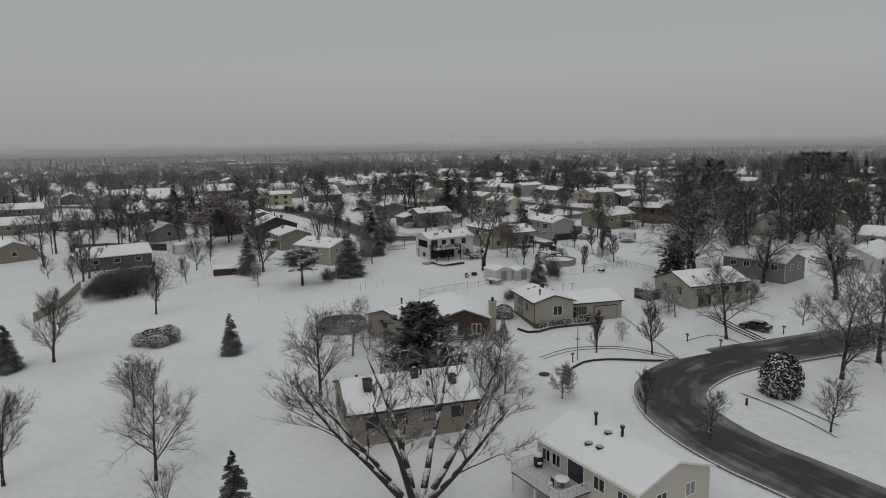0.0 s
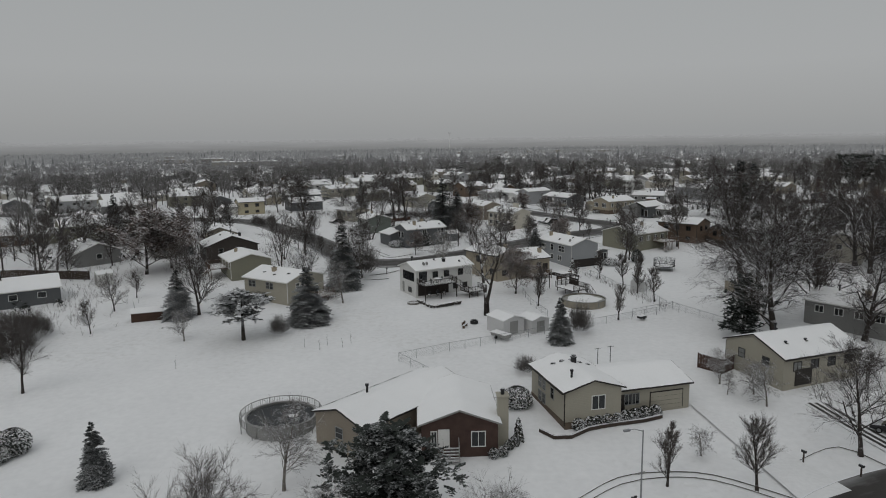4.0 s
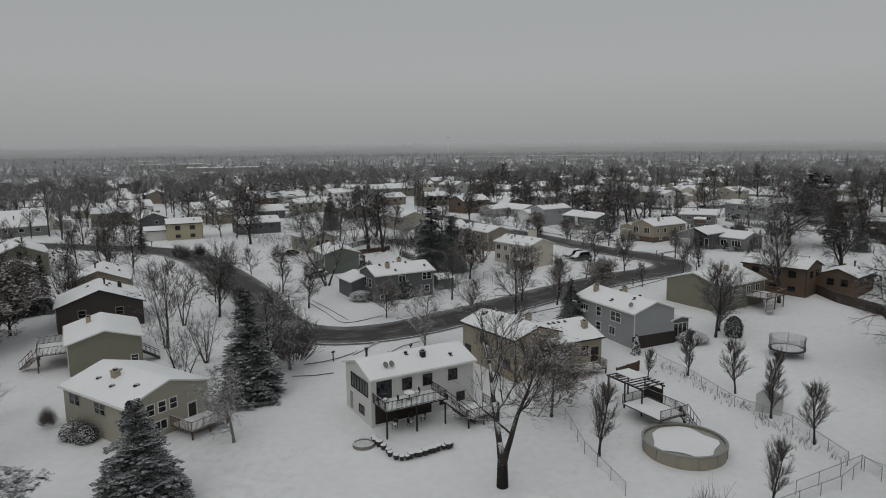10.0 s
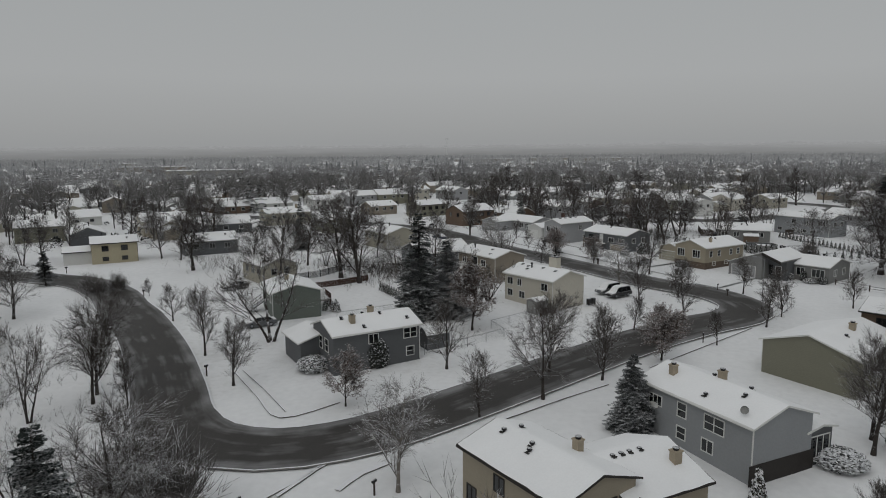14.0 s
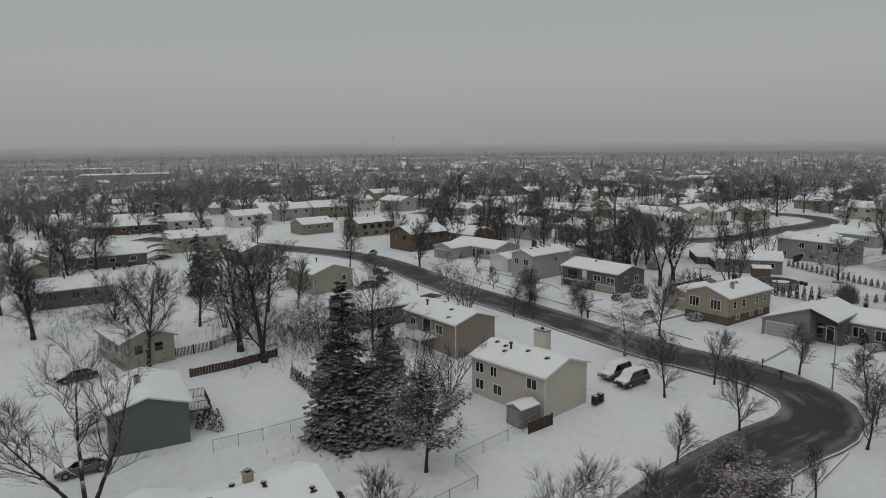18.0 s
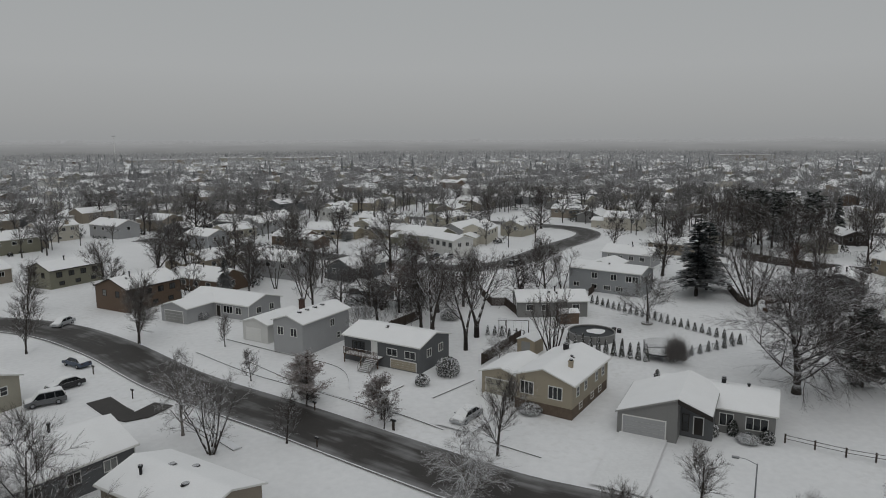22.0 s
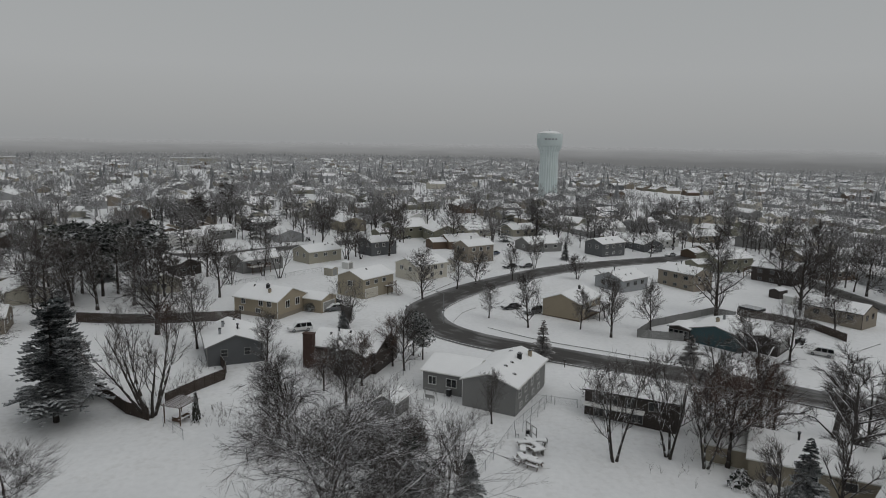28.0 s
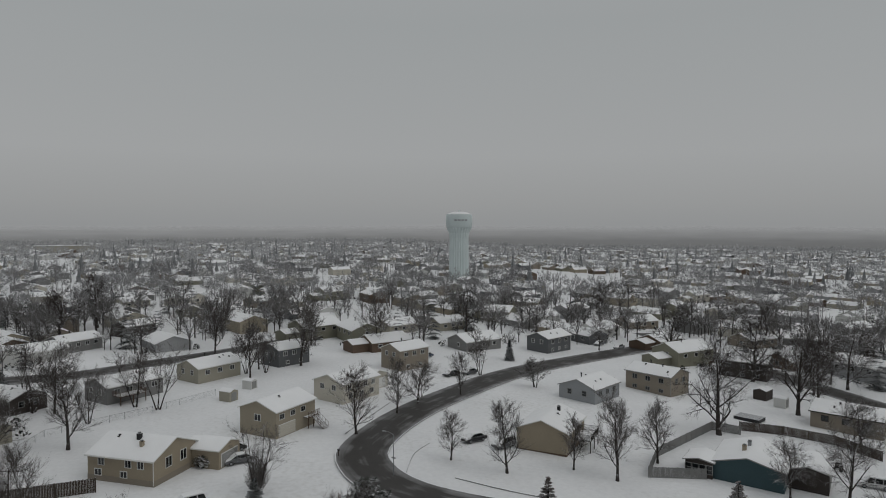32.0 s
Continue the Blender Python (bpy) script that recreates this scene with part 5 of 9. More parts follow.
stairs(h, b.side("F") @ Matrix.Translation((-3.6, 0, 0)), 2.2, 1.4, 1.2, TRIM_DARK)
b.chimney(1.6, 1.6, 0.6, 0.6, 0.8, BRICK_TAN)
b.gutter()
h, b = plain_house(-51.1, 201.5, 117, 11.4, 12.9, 3.6, "dark", "dark brown house with a low gable", TRIM_GREY, edge=TRIM_DARK)
b.chimney(1.0, -3.0, 0.6, 0.6, 0.8, METAL_DARK)
h, b = plain_house(-58.8, 217.6, 112, 12.0, 10.5, 3.6, "tan", "tan house behind tall bare trees", TRIM_GREY)

h = house(13.0, 179.9, 123, "tan two-level house with a lower wing and brick chimney")
b = Block(h, 11.8, 7.8, 5.0, wall="tan", trim=TRIM_DARK, rise=0.32)
w = Block(h, 8.0, 9.6, 3.7, m=local(h, 19.6, 181.2, 26), wall="tan", trim=TRIM_DARK, rise=0.34)
for u, z in ((-1.0, 3.0), (3.8, 0.9), (-4.4, 0.8)):
    b.window("B", u, z, 1.1, 1.2, 2)
b.window("L", 1.0, 2.9, 1.0, 1.2, 1)
b.window("L", -1.4, 0.8, 1.4, 1.0, 2)
w.window("F", 1.0, 1.6, 0.9, 1.1, 1)
w.door("F", 2.6, 0.3, TRIM_DARK)
w.window("F", -2.0, 1.4, 1.4, 1.1, 2)
w.chimney(2.4, -2.4, 0.7, 0.6, 0.9)
b.chimney(-1.2, -2.2, 0.6, 0.6, 0.9)
for u, v in ((3.8, 0.8), (3.4, -0.6), (0.6, 0.7), (0.2, 1.3)):
    b.vent(u, v)
for u in (-2.0, -1.2, -0.4, 0.6):
    w.vent(u, -0.5, 0.16, 0.18)
b.gutter("B")
deck(h, w.side("F") @ Matrix.Translation((0, 0, 0)), 5.0, 2.6, 0.5, DECK)

h = house(31.2, 192.1, 115, "blue-grey two-level house with a screened porch")
b = Block(h, 13.9, 7.9, 4.8, wall="bluegrey", rise=0.34)
for u, z, ww, k, n in ((-4.6, 2.9, 1.6, 0.9, 3), (-1.2, 2.8, 1.0, 1.3, 1), (2.0, 2.8, 1.0, 1.3, 1), (3.1, 2.8, 1.0, 1.3, 1), (-1.2, 0.7, 1.0, 1.1, 1), (1.9, 0.7, 1.2, 1.1, 2)):
    b.window("B", u, z, ww, k, n)
part("window_unit", box_mesh("window_unit", TRIM_WHITE, 0.7, 0.5, 0.45), None, h, "white window air conditioner", m=b.side("B") @ Matrix.Translation((-4.6, -0.2, 2.6)))
b.chimney(4.4, 1.6, 0.6, 0.6, 0.9)
b.chimney(0.4, -0.5, 0.6, 0.6, 0.8)
for u, v in ((1.4, -0.6), (-0.6, 2.6), (-2.4, -1.0), (-3.4, 0.9)):
    b.vent(u, v)
b.gutter("B")
# A dark panel on the wall stands in for shade under the overhang.
part("undercroft", Geo().box(-3.9, -0.04, -0.3, 3.9, 0.02, 1.5), TRIM_DARK, h, "dark panel for the shade under the overhanging gable", m=b.side("L"))
porch = Block(h, 6.4, 4.0, 3.1, m=local(h, 37.2, 191.0, 115), wall="slate", trim=TRIM_WHITE, rise=0.2)
for u in (-2.0, -0.7, 0.7, 2.0):
    porch.window("F", u, 0.5, 1.05, 1.9, 1)
porch.window("L", 0, 0.5, 2.4, 1.9, 3)
part("satellite_dish", Geo().lathe([(0.05, 0), (0.28, 0.08), (0.36, 0.2)], 12), TRIM_GREY, h, m=b.on_roof(-5.2, 3.0) @ pose(0, 0, 0.5, 60, 0, 200))

h = house(52.1, 209.7, 35, "olive house with a wide gable and a rear deck")
b = Block(h, 13.3, 11.4, 4.0, wall="olive", rise=0.3)
b.row("F", 2.1, 4)
b.chimney(0.8, -1.4, 0.6, 0.6, 0.8)
deck(h, b.side("F") @ Matrix.Translation((3.0, 0, 0)), 5.5, 4.0, 1.8, DECK, "FLR", (-2.0, -60))
b.gutter()
b.vent(-2, -2)
h, b = plain_house(67.4, 217.2, 131, 12.0, 7.6, 4.8, "brown", "brown two-level house with small windows", TRIM_DARK)
h, b = plain_house(78.4, 215.2, 41, 9.5, 7.0, 3.4, "brown", "brown low house wing beside a dark fence", TRIM_DARK)

h = house(-4.0, 216.0, 30, "dark grey corner house with white windows and two chimneys")
b = Block(h, 12.2, 7.7, 4.6, wall="slate", rise=0.34)
for u, z in ((4.0, 3.0), (4.9, 3.0)):
    b.window("F", u, z, 0.85, 1.2, 1)
b.window("F", 4.4, 0.7, 1.0, 1.1, 1)
b.window("F", -4.2, 0.4, 1.4, 0.6, 2)
b.window("F", -0.6, 3.0, 1.2, 1.1, 2)
b.window("L", -0.8, 2.2, 1.0, 1.5, 1)
b.window("L", 1.2, 2.2, 1.0, 1.5, 1)
b.chimney(-2.6, -1.6, 0.65, 0.65, 0.9)
b.chimney(0.8, 0.5, 0.65, 0.65, 0.8)
for u, v in ((-3.6, -0.5), (-0.4, 0.4), (1.6, -0.5), (-1.6, -2.8), (4.6, -2.2)):
    b.vent(u, v)
b.gutter()
g2 = Block(h, 6.8, 7.0, 3.0, m=Matrix.Translation((-5.2, 4.4, 0)) @ Matrix.Rotation(radians(90), 4, "Z"), wall="slate", rise=0.3)
g2.garage_door("F", 0.0, 4.4, 2.1, TRIM_GREY)

h = house(-18.6, 239.1, 113, "grey-green house with a plain gable and dark entry stairs")
b = Block(h, 10.5, 8.2, 4.0, wall="green", rise=0.30)
b.row("B", 2.2, 3)
b.row("F", 2.2, 3)
stairs(h, b.side("B") @ Matrix.Translation((-2.0, 0, 0)), 3.0, 2.0, 1.6, METAL_DARK)
deck(h, b.side("F") @ Matrix.Translation((1.0, 0, 0)), 4.0, 2.6, 1.4, FENCE_RED)
b.chimney(0, 0.6, 0.6, 0.6, 0.7)
b.gutter()
h, b = plain_house(-28.0, 263.0, 128, 10.5, 7.6, 3.4, "beige", "beige house with a plain gable wall", TRIM_GREY)
h, b = plain_house(-69.0, 285.5, 28, 10.0, 7.0, 4.5, "yellow", "pale yellow two-storey house with dark trim", TRIM_DARK, edge=TRIM_DARK)
Block(h, 6.4, 6.6, 2.7, m=Matrix.Translation((-7.4, 1.6, 0)), wall="white", trim=TRIM_DARK)
plain_house(-51.5, 297.5, 30, 13.0, 9.0, 3.2, "slate", "low slate grey house behind a bare tree", TRIM_GREY)
plain_house(-107.0, 322.0, 28, 13.0, 9.0, 4.2, "olive", "olive two-level house behind bare trees", TRIM_GREY)
plain_house(222.5, 341.0, 60, 12.0, 8.6, 3.0, "dark", "low dark brown house at the edge of the pines", TRIM_GREY)

h = house(22.8, 243.6, 128, "cream house with a broad white side chimney")
b = Block(h, 11.6, 8.2, 4.6, wall="cream", rise=0.32)
for u, z, ww in ((-4.2, 2.8, 1.2), (-2.0, 2.8, 0.9), (3.6, 2.8, 1.3), (-4.2, 0.8, 1.2), (-1.4, 0.8, 1.2)):
    b.window("B", u, z, ww, 1.1, 2)
b.row("F", 2.8, 3)
part("outside_chimney", Geo().box(-0.9, -0.5, -0.4, 0.9, 0.5, 6.9), SIDING["cream"], h, "broad cream chimney with a snowy cap", m=b.side("F") @ Matrix.Translation((1.2, -0.3, 0)))
part("chimney_cap", Geo().box(-0.95, -0.55, 6.9, 0.95, 0.55, 7.0).lathe([(0.2, 7.0), (0.2, 7.3)], 8), METAL_DARK, h, m=b.side("F") @ Matrix.Translation((1.2, -0.3, 0)))
b.stack(1.6, 1.2, 0.7)
for u, v in ((2.6, 0.9), (2.0, 1.8), (-3.6, 1.0), (4.2, 0.6), (-0.6, 0.7)):
    b.vent(u, v, 0.22, 0.2)
b.gutter()
h = house(15.5, 264.2, 123, "taupe house with plain gable, rear windows and deck")
b = Block(h, 12.6, 7.8, 4.6, wall="taupe", rise=0.3)
b.window("B", 2.2, 2.5, 1.4, 1.2, 2)
b.door("B", -0.6, 2.0, GLASS, 1.8, 2.05)
b.window("B", -4.0, 2.5, 1.2, 1.1, 2)
deck(h, b.side("B") @ Matrix.Translation((-0.6, 0, 0)), 4.5, 3.0, 1.95, TRIM_WHITE)
b.stack(3.0, 1.6, 0.7)
for u, v in ((1.6, -0.5), (-2.0, 1.0), (-3.6, 2.8), (0.2, -1.8)):
    b.vent(u, v, 0.26, 0.2)
b.row("F", 2.5, 3)
b.gutter()
h, b = plain_house(4.6, 278.9, 28, 12.8, 10.4, 3.1, "slate", "dark grey house behind bare trees")
h = house(-7.1, 305.2, 126, "beige house with an olive gable and side stairs")
b = Block(h, 11.7, 9.7, 4.0, wall="beige", rise=0.3)
b.row("B", 2.1, 3)
b.row("F", 2.1, 3)
b.window("L", 2.4, 2.0, 0.8, 1.0, 1)
stairs(h, b.side("B") @ Matrix.Translation((-3.6, 0, 0)), 2.4, 1.6, 1.2, DECK)
b.stack(-0.6, 0.8, 0.7)
b.gutter()
plain_house(-27.9, 339.5, 122, 13.0, 9.0, 3.2, "olive", "olive low house with a side porch", TRIM_DARK)
h, b = plain_house(-47.0, 361.5, 31, 16.0, 9.0, 4.0, "beige", "long beige house with two tan chimneys")
b.chimney(3.5, -1.2)
plain_house(-34.2, 470, 122, 14.0, 9.0, 4.6, "beige", "beige house with a steep gable far up the street", rise=0.5)
h, b = plain_house(-7.1, 468.5, 31, 14.0, 9.0, 5.0, "cream", "cream two-level house with a broad chimney")
b.chimney(3.0, -3.4, 1.0, 0.8, 1.2)
plain_house(-18.0, 394, 36, 12.0, 9.0, 3.4, "taupe", "taupe house with a white front gable")
plain_house(0.9, 386.8, 36, 14.0, 9.0, 4.2, "olive", "olive house with a garage by the street", TRIM_DARK)
plain_house(-43.4, 418, 36, 15.0, 9.0, 4.2, "white", "long white house across the street")
plain_house(37.6, 426, 121, 12.0, 9.0, 4.6, "bluegrey", "blue-grey house behind tall bare trees")
plain_house(95.3, 433.5, 31, 12.0, 8.6, 4.0, "beige", "beige house with a white garage")
plain_house(97.0, 483, 31, 12.0, 8.6, 4.0, "white", "white house beyond the far bend")
plain_house(143.2, 466, 40, 13.0, 9.0, 4.4, "taupe", "taupe two-level house with bay windows")

h, b = plain_house(15.6, 355.8, 36, 13.6, 10.2, 4.6, "brown", "brown and cream house by the street", TRIM_DARK)
h = house(31.8, 340.5, 127, "light grey ranch house with a projecting garage")
b = Block(h, 17.0, 9.6, 2.9, wall="grey", rise=0.28)
w = Block(h, 9.5, 7.4, 2.9, m=local(h, 24.2, 339.6, 37), wall="grey", rise=0.28)
w.garage_door("L", 0, 4.6, 2.1, TRIM_GREY)
b.window("B", 3.0, 1.0, 2.2, 1.3, 3)
b.door("B", 0.6)
b.window("B", 5.6, 1.0, 1.2, 1.2, 2)
b.row("L", 1.0, 2)
b.gutter()
h = house(40.0, 312.0, 35, "white two-storey house with a brick chimney and garage wing")
b = Block(h, 12.4, 6.8, 5.2, wall="grey", rise=0.32)
b.window("L", -1.5, 3.0, 1.1, 1.2, 2)
b.window("L", 1.2, 3.0, 1.2, 1.2, 2)
b.window("F", 1.4, 3.2, 1.0, 1.1, 2)
b.window("F", 3.0, 0.8, 0.8, 0.9, 1)
b.chimney(0.6, 2.6, 0.7, 0.7, 1.6, BRICK_RED)
for k in range(4):
    b.vent(-3.6 + 1.9 * k, -0.45, 0.3, 0.22)
w = Block(h, 9.8, 6.4, 3.1, m=local(h, 35.6, 320.6, 35), wall="white", rise=0.3)
w.garage_door("L", -0.4, 3.2, 2.1, TRIM_WHITE)
h = house(49.6, 299.0, 123, "dark grey raised ranch with a corner porch and stairs")
b = Block(h, 14.4, 9.0, 3.9, wall="slate", rise=0.28)
b.window("B", 2.0, 1.9, 1.7, 1.0, 2)
b.window("B", 5.2, 1.9, 1.7, 1.0, 2)
b.door("B", -1.2, 1.4, TRIM_WHITE)
b.window("B", -4.2, 1.7, 2.2, 1.4, 3, trim=TRIM_DARK)
b.garage_door("B", 4.0, 4.4, 1.3, SIDING["tan"])
stairs(h, b.side("B") @ Matrix.Translation((-0.6, -1.4, 0)), 2.2, 1.4, 2.0, CONCRETE)
deck(h, b.side("B") @ Matrix.Translation((-2.8, 0, 0)), 6.4, 1.4, 1.4, DECK, "F")
b.row("L", 1.9, 2)
b.vent(1, 0.8)
h = house(63.1, 274.8, 31, "tan raised house with stone base and a garage wing")
b = Block(h, 13.0, 8.4, 4.3, wall="tan", rise=0.34, base=(STONE, 1.2))
b.window("L", -2.2, 2.1, 1.7, 1.5, 3)
b.window("L", 1.6, 2.1, 1.7, 1.5, 3)
for u in (-4.4, -1.8, 2.0, 4.4):
    b.window("F", u, 2.4, 0.8, 1.1, 1)
for u in (-3.4, 0.6, 3.4):
    b.window("F", u, 0.5, 0.9, 0.7, 1)
b.chimney(-2.4, -2.0, 0.5, 0.5, 0.8)
b.chimney(2.8, 0.8, 0.6, 0.6, 0.8, METAL_DARK)
b.gutter("F")
b.vent(0.4, -1.0)
w = Block(h, 8.6, 6.6, 3.0, m=local(h, 59.4, 280.6, 31), wall="tan", rise=0.3)
w.garage_door("L", 0, 4.4, 2.1, SIDING["beige"])
h = house(76.4, 261.6, 127, "mid grey ranch house with a dark-trimmed entry gable")
b = Block(h, 13.6, 9.6, 2.9, wall="midgrey", rise=0.27)
w = Front(h, local(h, 69.6, 262.6, 37), 5.0, 5.0)
part("garage_wall", Geo().extrude([(-1.6, -1.2), (5.0, -1.2), (5.0, 2.5), (-1.6, 4.94)], 10.0), SIDING["midgrey"], h, m=w.m)
# Slate instead of mid grey: the entry recess's shade put into the wall colour.
part("entry_wall", Geo().extrude([(-5.1, -1.2), (-1.6, -1.2), (-1.6, 4.94), (-5.1, 3.6)], 7.6), SIDING["slate"], h, m=w.m @ Matrix.Translation((1.2, 0, 0)))
part("garage_roof", Geo().extrude([(-5.3, 3.54), (-1.6, 4.94), (5.2, 2.44), (5.2, 2.6), (-1.6, 5.1), (-5.3, 3.7)], 10.6), TRIM_GREY, h, m=w.m)
part("roof_snow", Geo().extrude([(-5.25, 3.705), (-1.6, 5.105), (5.15, 2.605), (5.12, 2.70), (-1.6, 5.21), (-5.22, 3.80)], 10.5), SNOW_ROOF, h, m=w.m)
part("entry_rake_trim", Geo().extrude([(-5.3, 3.2), (-1.6, 4.6), (-1.6, 5.12), (-5.3, 3.72)], 0.14), TRIM_DARK, h, "dark board along the entry gable", m=w.m @ Matrix.Translation((-5.32, 0, 0)))
w.garage_door("L", -2.0, 4.7, 2.1, SIDING["grey"])
w.hx = 2.6
w.door("L", 3.6, 0.3, TRIM_DARK)
w.window("L", 2.2, 0.6, 0.6, 1.9, 1, trim=TRIM_DARK)
w.hx = 5.0
b.window("B", 1.4, 0.8, 1.4, 1.4, 2)
b.window("B", 4.6, 0.8, 2.2, 1.4, 3)
b.door("B", -0.8)
part("stoop", Geo().box(-1.2, -1.4, -0.3, 1.2, 0, 0.3), CONCRETE, h, m=b.side("B") @ Matrix.Translation((-0.6, 0, 0)))
b.chimney(-0.6, -0.6, 0.5, 0.5, 0.6, METAL_DARK)
for u in (-3.4, 2.6, 4.6):
    b.stack(u, -0.3, 0.3)
b.row("F", 1.0, 4)
b.row("L", 1.0, 2)
h = house(110.5, 321.9, 118, "blue-grey two-storey house with white windows")
b = Block(h, 17.0, 8.6, 5.0, wall="bluegrey", rise=0.26)
for u, z, n in ((-6.4, 0.8, 2), (-2.2, 3.0, 2), (-2.2, 0.7, 2), (2.2, 3.0, 2), (0.8, 0.7, 3), (3.6, 0.7, 3), (5.6, 3.0, 2), (7.0, 3.0, 2)):
    b.window("B", u, z, 1.5 if n > 2 else 1.2, 1.2 if z > 2 else 0.9, n)
b.row("R", 3.0, 2)
b.row("L", 3.0, 2)
x = Block(h, 9.0, 7.0, 5.3, m=Matrix.Translation((2.5, -4.0, 0)) @ Matrix.Rotation(radians(90), 4, "Z"), wall="bluegrey", rise=0.3)
b.gutter("B")
b.vent(0, 1)
h = house(100.2, 380.4, 100, "grey and white two-level house with dark shutters")
b = Block(h, 12.4, 8.0, 4.9, wall="white", rise=0.30)
for u in (-4.6, -1.6, 1.4, 4.4):
    b.window("B", u, 3.0, 1.3, 1.1, 2, trim=TRIM_DARK)
b.garage_door("B", 2.6, 4.6, 2.1, SIDING["white"])
deck(h, b.side("B") @ Matrix.Translation((-3.6, 0, 0)), 4.0, 1.6, 1.2, DECK, "FL", (2.4, 20))
b.row("L", 3.0, 2)
plain_house(140.6, 407, 31, 12.5, 9.0, 4.0, "beige", "beige house on the inside of the bend")
plain_house(189.5, 442.5, 125, 15.0, 9.0, 3.8, "taupe", "taupe house at the end of the street")
plain_house(128.5, 440.0, 23, 15.0, 9.4, 4.0, "beige", "beige house with a projecting garage")
plain_house(96.7, 420.8, 144, 13.3, 9.0, 3.4, "tan", "low tan house behind bare trees")
plain_house(64.8, 362.0, 30, 13.0, 9.0, 3.4, "slate", "slate grey house with a steep snowy roof", rise=0.45)
h, b = plain_house(86.9, 311.7, 155, 13.9, 8.0, 3.0, "midgrey", "long low grey house behind bare trees")
plain_house(137.0, 345.0, 118, 14.0, 9.0, 3.2, "grey", "low grey house with a flat snowy roof")
plain_house(160.0, 352.0, 118, 14.0, 9.0, 3.2, "taupe", "low taupe house among evergreens")

h = house(141.5, 248.9, 160, "grey house with a wide gable and lower side wing")
b = Block(h, 15.0, 9.0, 4.2, wall="midgrey", rise=0.34)
w = Block(h, 8.6, 9.4, 3.3, m=local(h, 144.2, 256.4, 70), wall="midgrey", rise=0.3)
for u in (-5.4, -2.6, 0.4, 3.4):
    b.window("B", u, 2.2, 0.9, 1.2, 1)
    b.window("B", u + 0.6, 0.5, 0.9, 0.7, 1)
b.chimney(-2.2, 1.4, 0.6, 0.6, 0.8, METAL_DARK)
b.chimney(-5.0, 2.2, 0.5, 0.5, 0.8)
for u, v in ((2.6, 0.8), (0.4, 1.0), (3.8, 2.6), (-4.6, -0.8)):
    b.vent(u, v, 0.22, 0.2)
w.window("B", 0.8, 1.2, 1.6, 1.2, 2)
w.window("B", -2.4, 1.2, 1.2, 1.2, 2)
b.gutter()
h = house(138.1, 229.9, 69, "dark brown house with wide rear windows and a porch roof")
b = Block(h, 13.6, 9.2, 4.1, wall="dark", trim=TRIM_DARK, rise=0.3)
for u in (-4.6, -2.6, 0.0, 3.2):
    b.window("B", u, 2.4, 1.5, 1.2, 2, trim=TRIM_GREY)
part("porch_roof", Geo().box(-6.4, -1.6, 2.1, 2.0, 0, 2.2), TRIM_WHITE, h, m=b.side("B"))
for u in (-4.0, 0.6):
    b.window("B", u, 0.3, 2.2, 1.5, 3, trim=TRIM_GREY)
b.vent(-1, 1)
h = house(152.7, 275.0, 77, "dark house with a broad red-brown brick chimney")
b = Block(h, 13.0, 10.4, 3.7, wall="dark", trim=TRIM_GREY, rise=0.34)
x = Block(h, 8.0, 6.4, 3.6, m=Matrix.Translation((-2.6, 3.6, 0)) @ Matrix.Rotation(radians(90), 4, "Z"), wall="dark", trim=TRIM_GREY, rise=0.36)
for u in (-3.0, 3.4, 1.6):
    b.window("B", u, 1.4, 1.2, 1.3, 2)
part("outside_chimney", Geo().box(-0.9, -0.5, -0.4, 0.9, 0.5, 5.8).box(-1.0, -0.6, 5.8, 1.0, 0.6, 5.95), BRICK_RED, h, "broad red-brown brick chimney", m=b.side("B") @ Matrix.Translation((-5.6, -0.6, 0)))
b.stack(2.4, 0.6, 0.6)
for u, v in ((0.2, 0.6), (1.0, 2.8), (3.4, 1.6)):
    b.vent(u, v)
b.row("R", 1.6, 2)
h, b = plain_house(154.1, 297.2, 28, 13.0, 10.0, 3.2, "slate", "slate grey house with a low wide gable", TRIM_GREY)
b.chimney(1.0, 1.4, 0.4, 0.4, 0.9, METAL)
b.chimney(-2.4, 2.2, 0.4, 0.4, 0.9, METAL)
h = house(183.9, 300.5, 70, "tan two-level house with brown base and garage wing")
b = Block(h, 12.4, 10.6, 3.8, wall="gold", rise=0.40, base=(SIDING["taupe"], 0.8))
for u in (-3.4, 1.4, 3.6):
    b.window("B", u, 2.4, 1.0, 1.1, 2)
for u in (-4.0, 0.6):
    b.window("B", u, 0.8, 1.1, 0.9, 2)
b.window("L", -1.6, 1.9, 1.3, 1.5, 2)
b.window("L", 1.8, 1.9, 1.3, 1.5, 2)
b.chimney(-0.4, 1.2, 0.6, 0.6, 0.8, METAL_DARK)
b.chimney(-2.0, 2.6, 0.5, 0.5, 0.7)
b.vent(3.4, 1.0)
w = Block(h, 7.0, 6.6, 3.0, m=local(h, 187.6, 291.0, 70), wall="gold", rise=0.3)
w.garage_door("L", 0, 4.4, 2.1, TRIM_GREY)
b.gutter()
h = house(205.4, 283.4, 149, "tan and white house with a carport level and entry stairs")
b = Block(h, 11.9, 9.3, 4.8, wall="tan", rise=0.37)
b.window("R", 0, 2.8, 1.4, 1.1, 2)
for u in (-4.0, -1.0, 2.0):
    b.window("B", u, 3.2, 1.2, 0.9, 2)
b.garage_door("B", -2.6, 4.4, 2.1, SIDING["cream"])
stairs(h, b.side("B") @ Matrix.Translation((4.0, -1.2, 0)), 2.6, 2.0, 1.6, DECK)
deck(h, b.side("B") @ Matrix.Translation((3.8, 0, 0)), 3.4, 1.2, 2.0, DECK, "F")
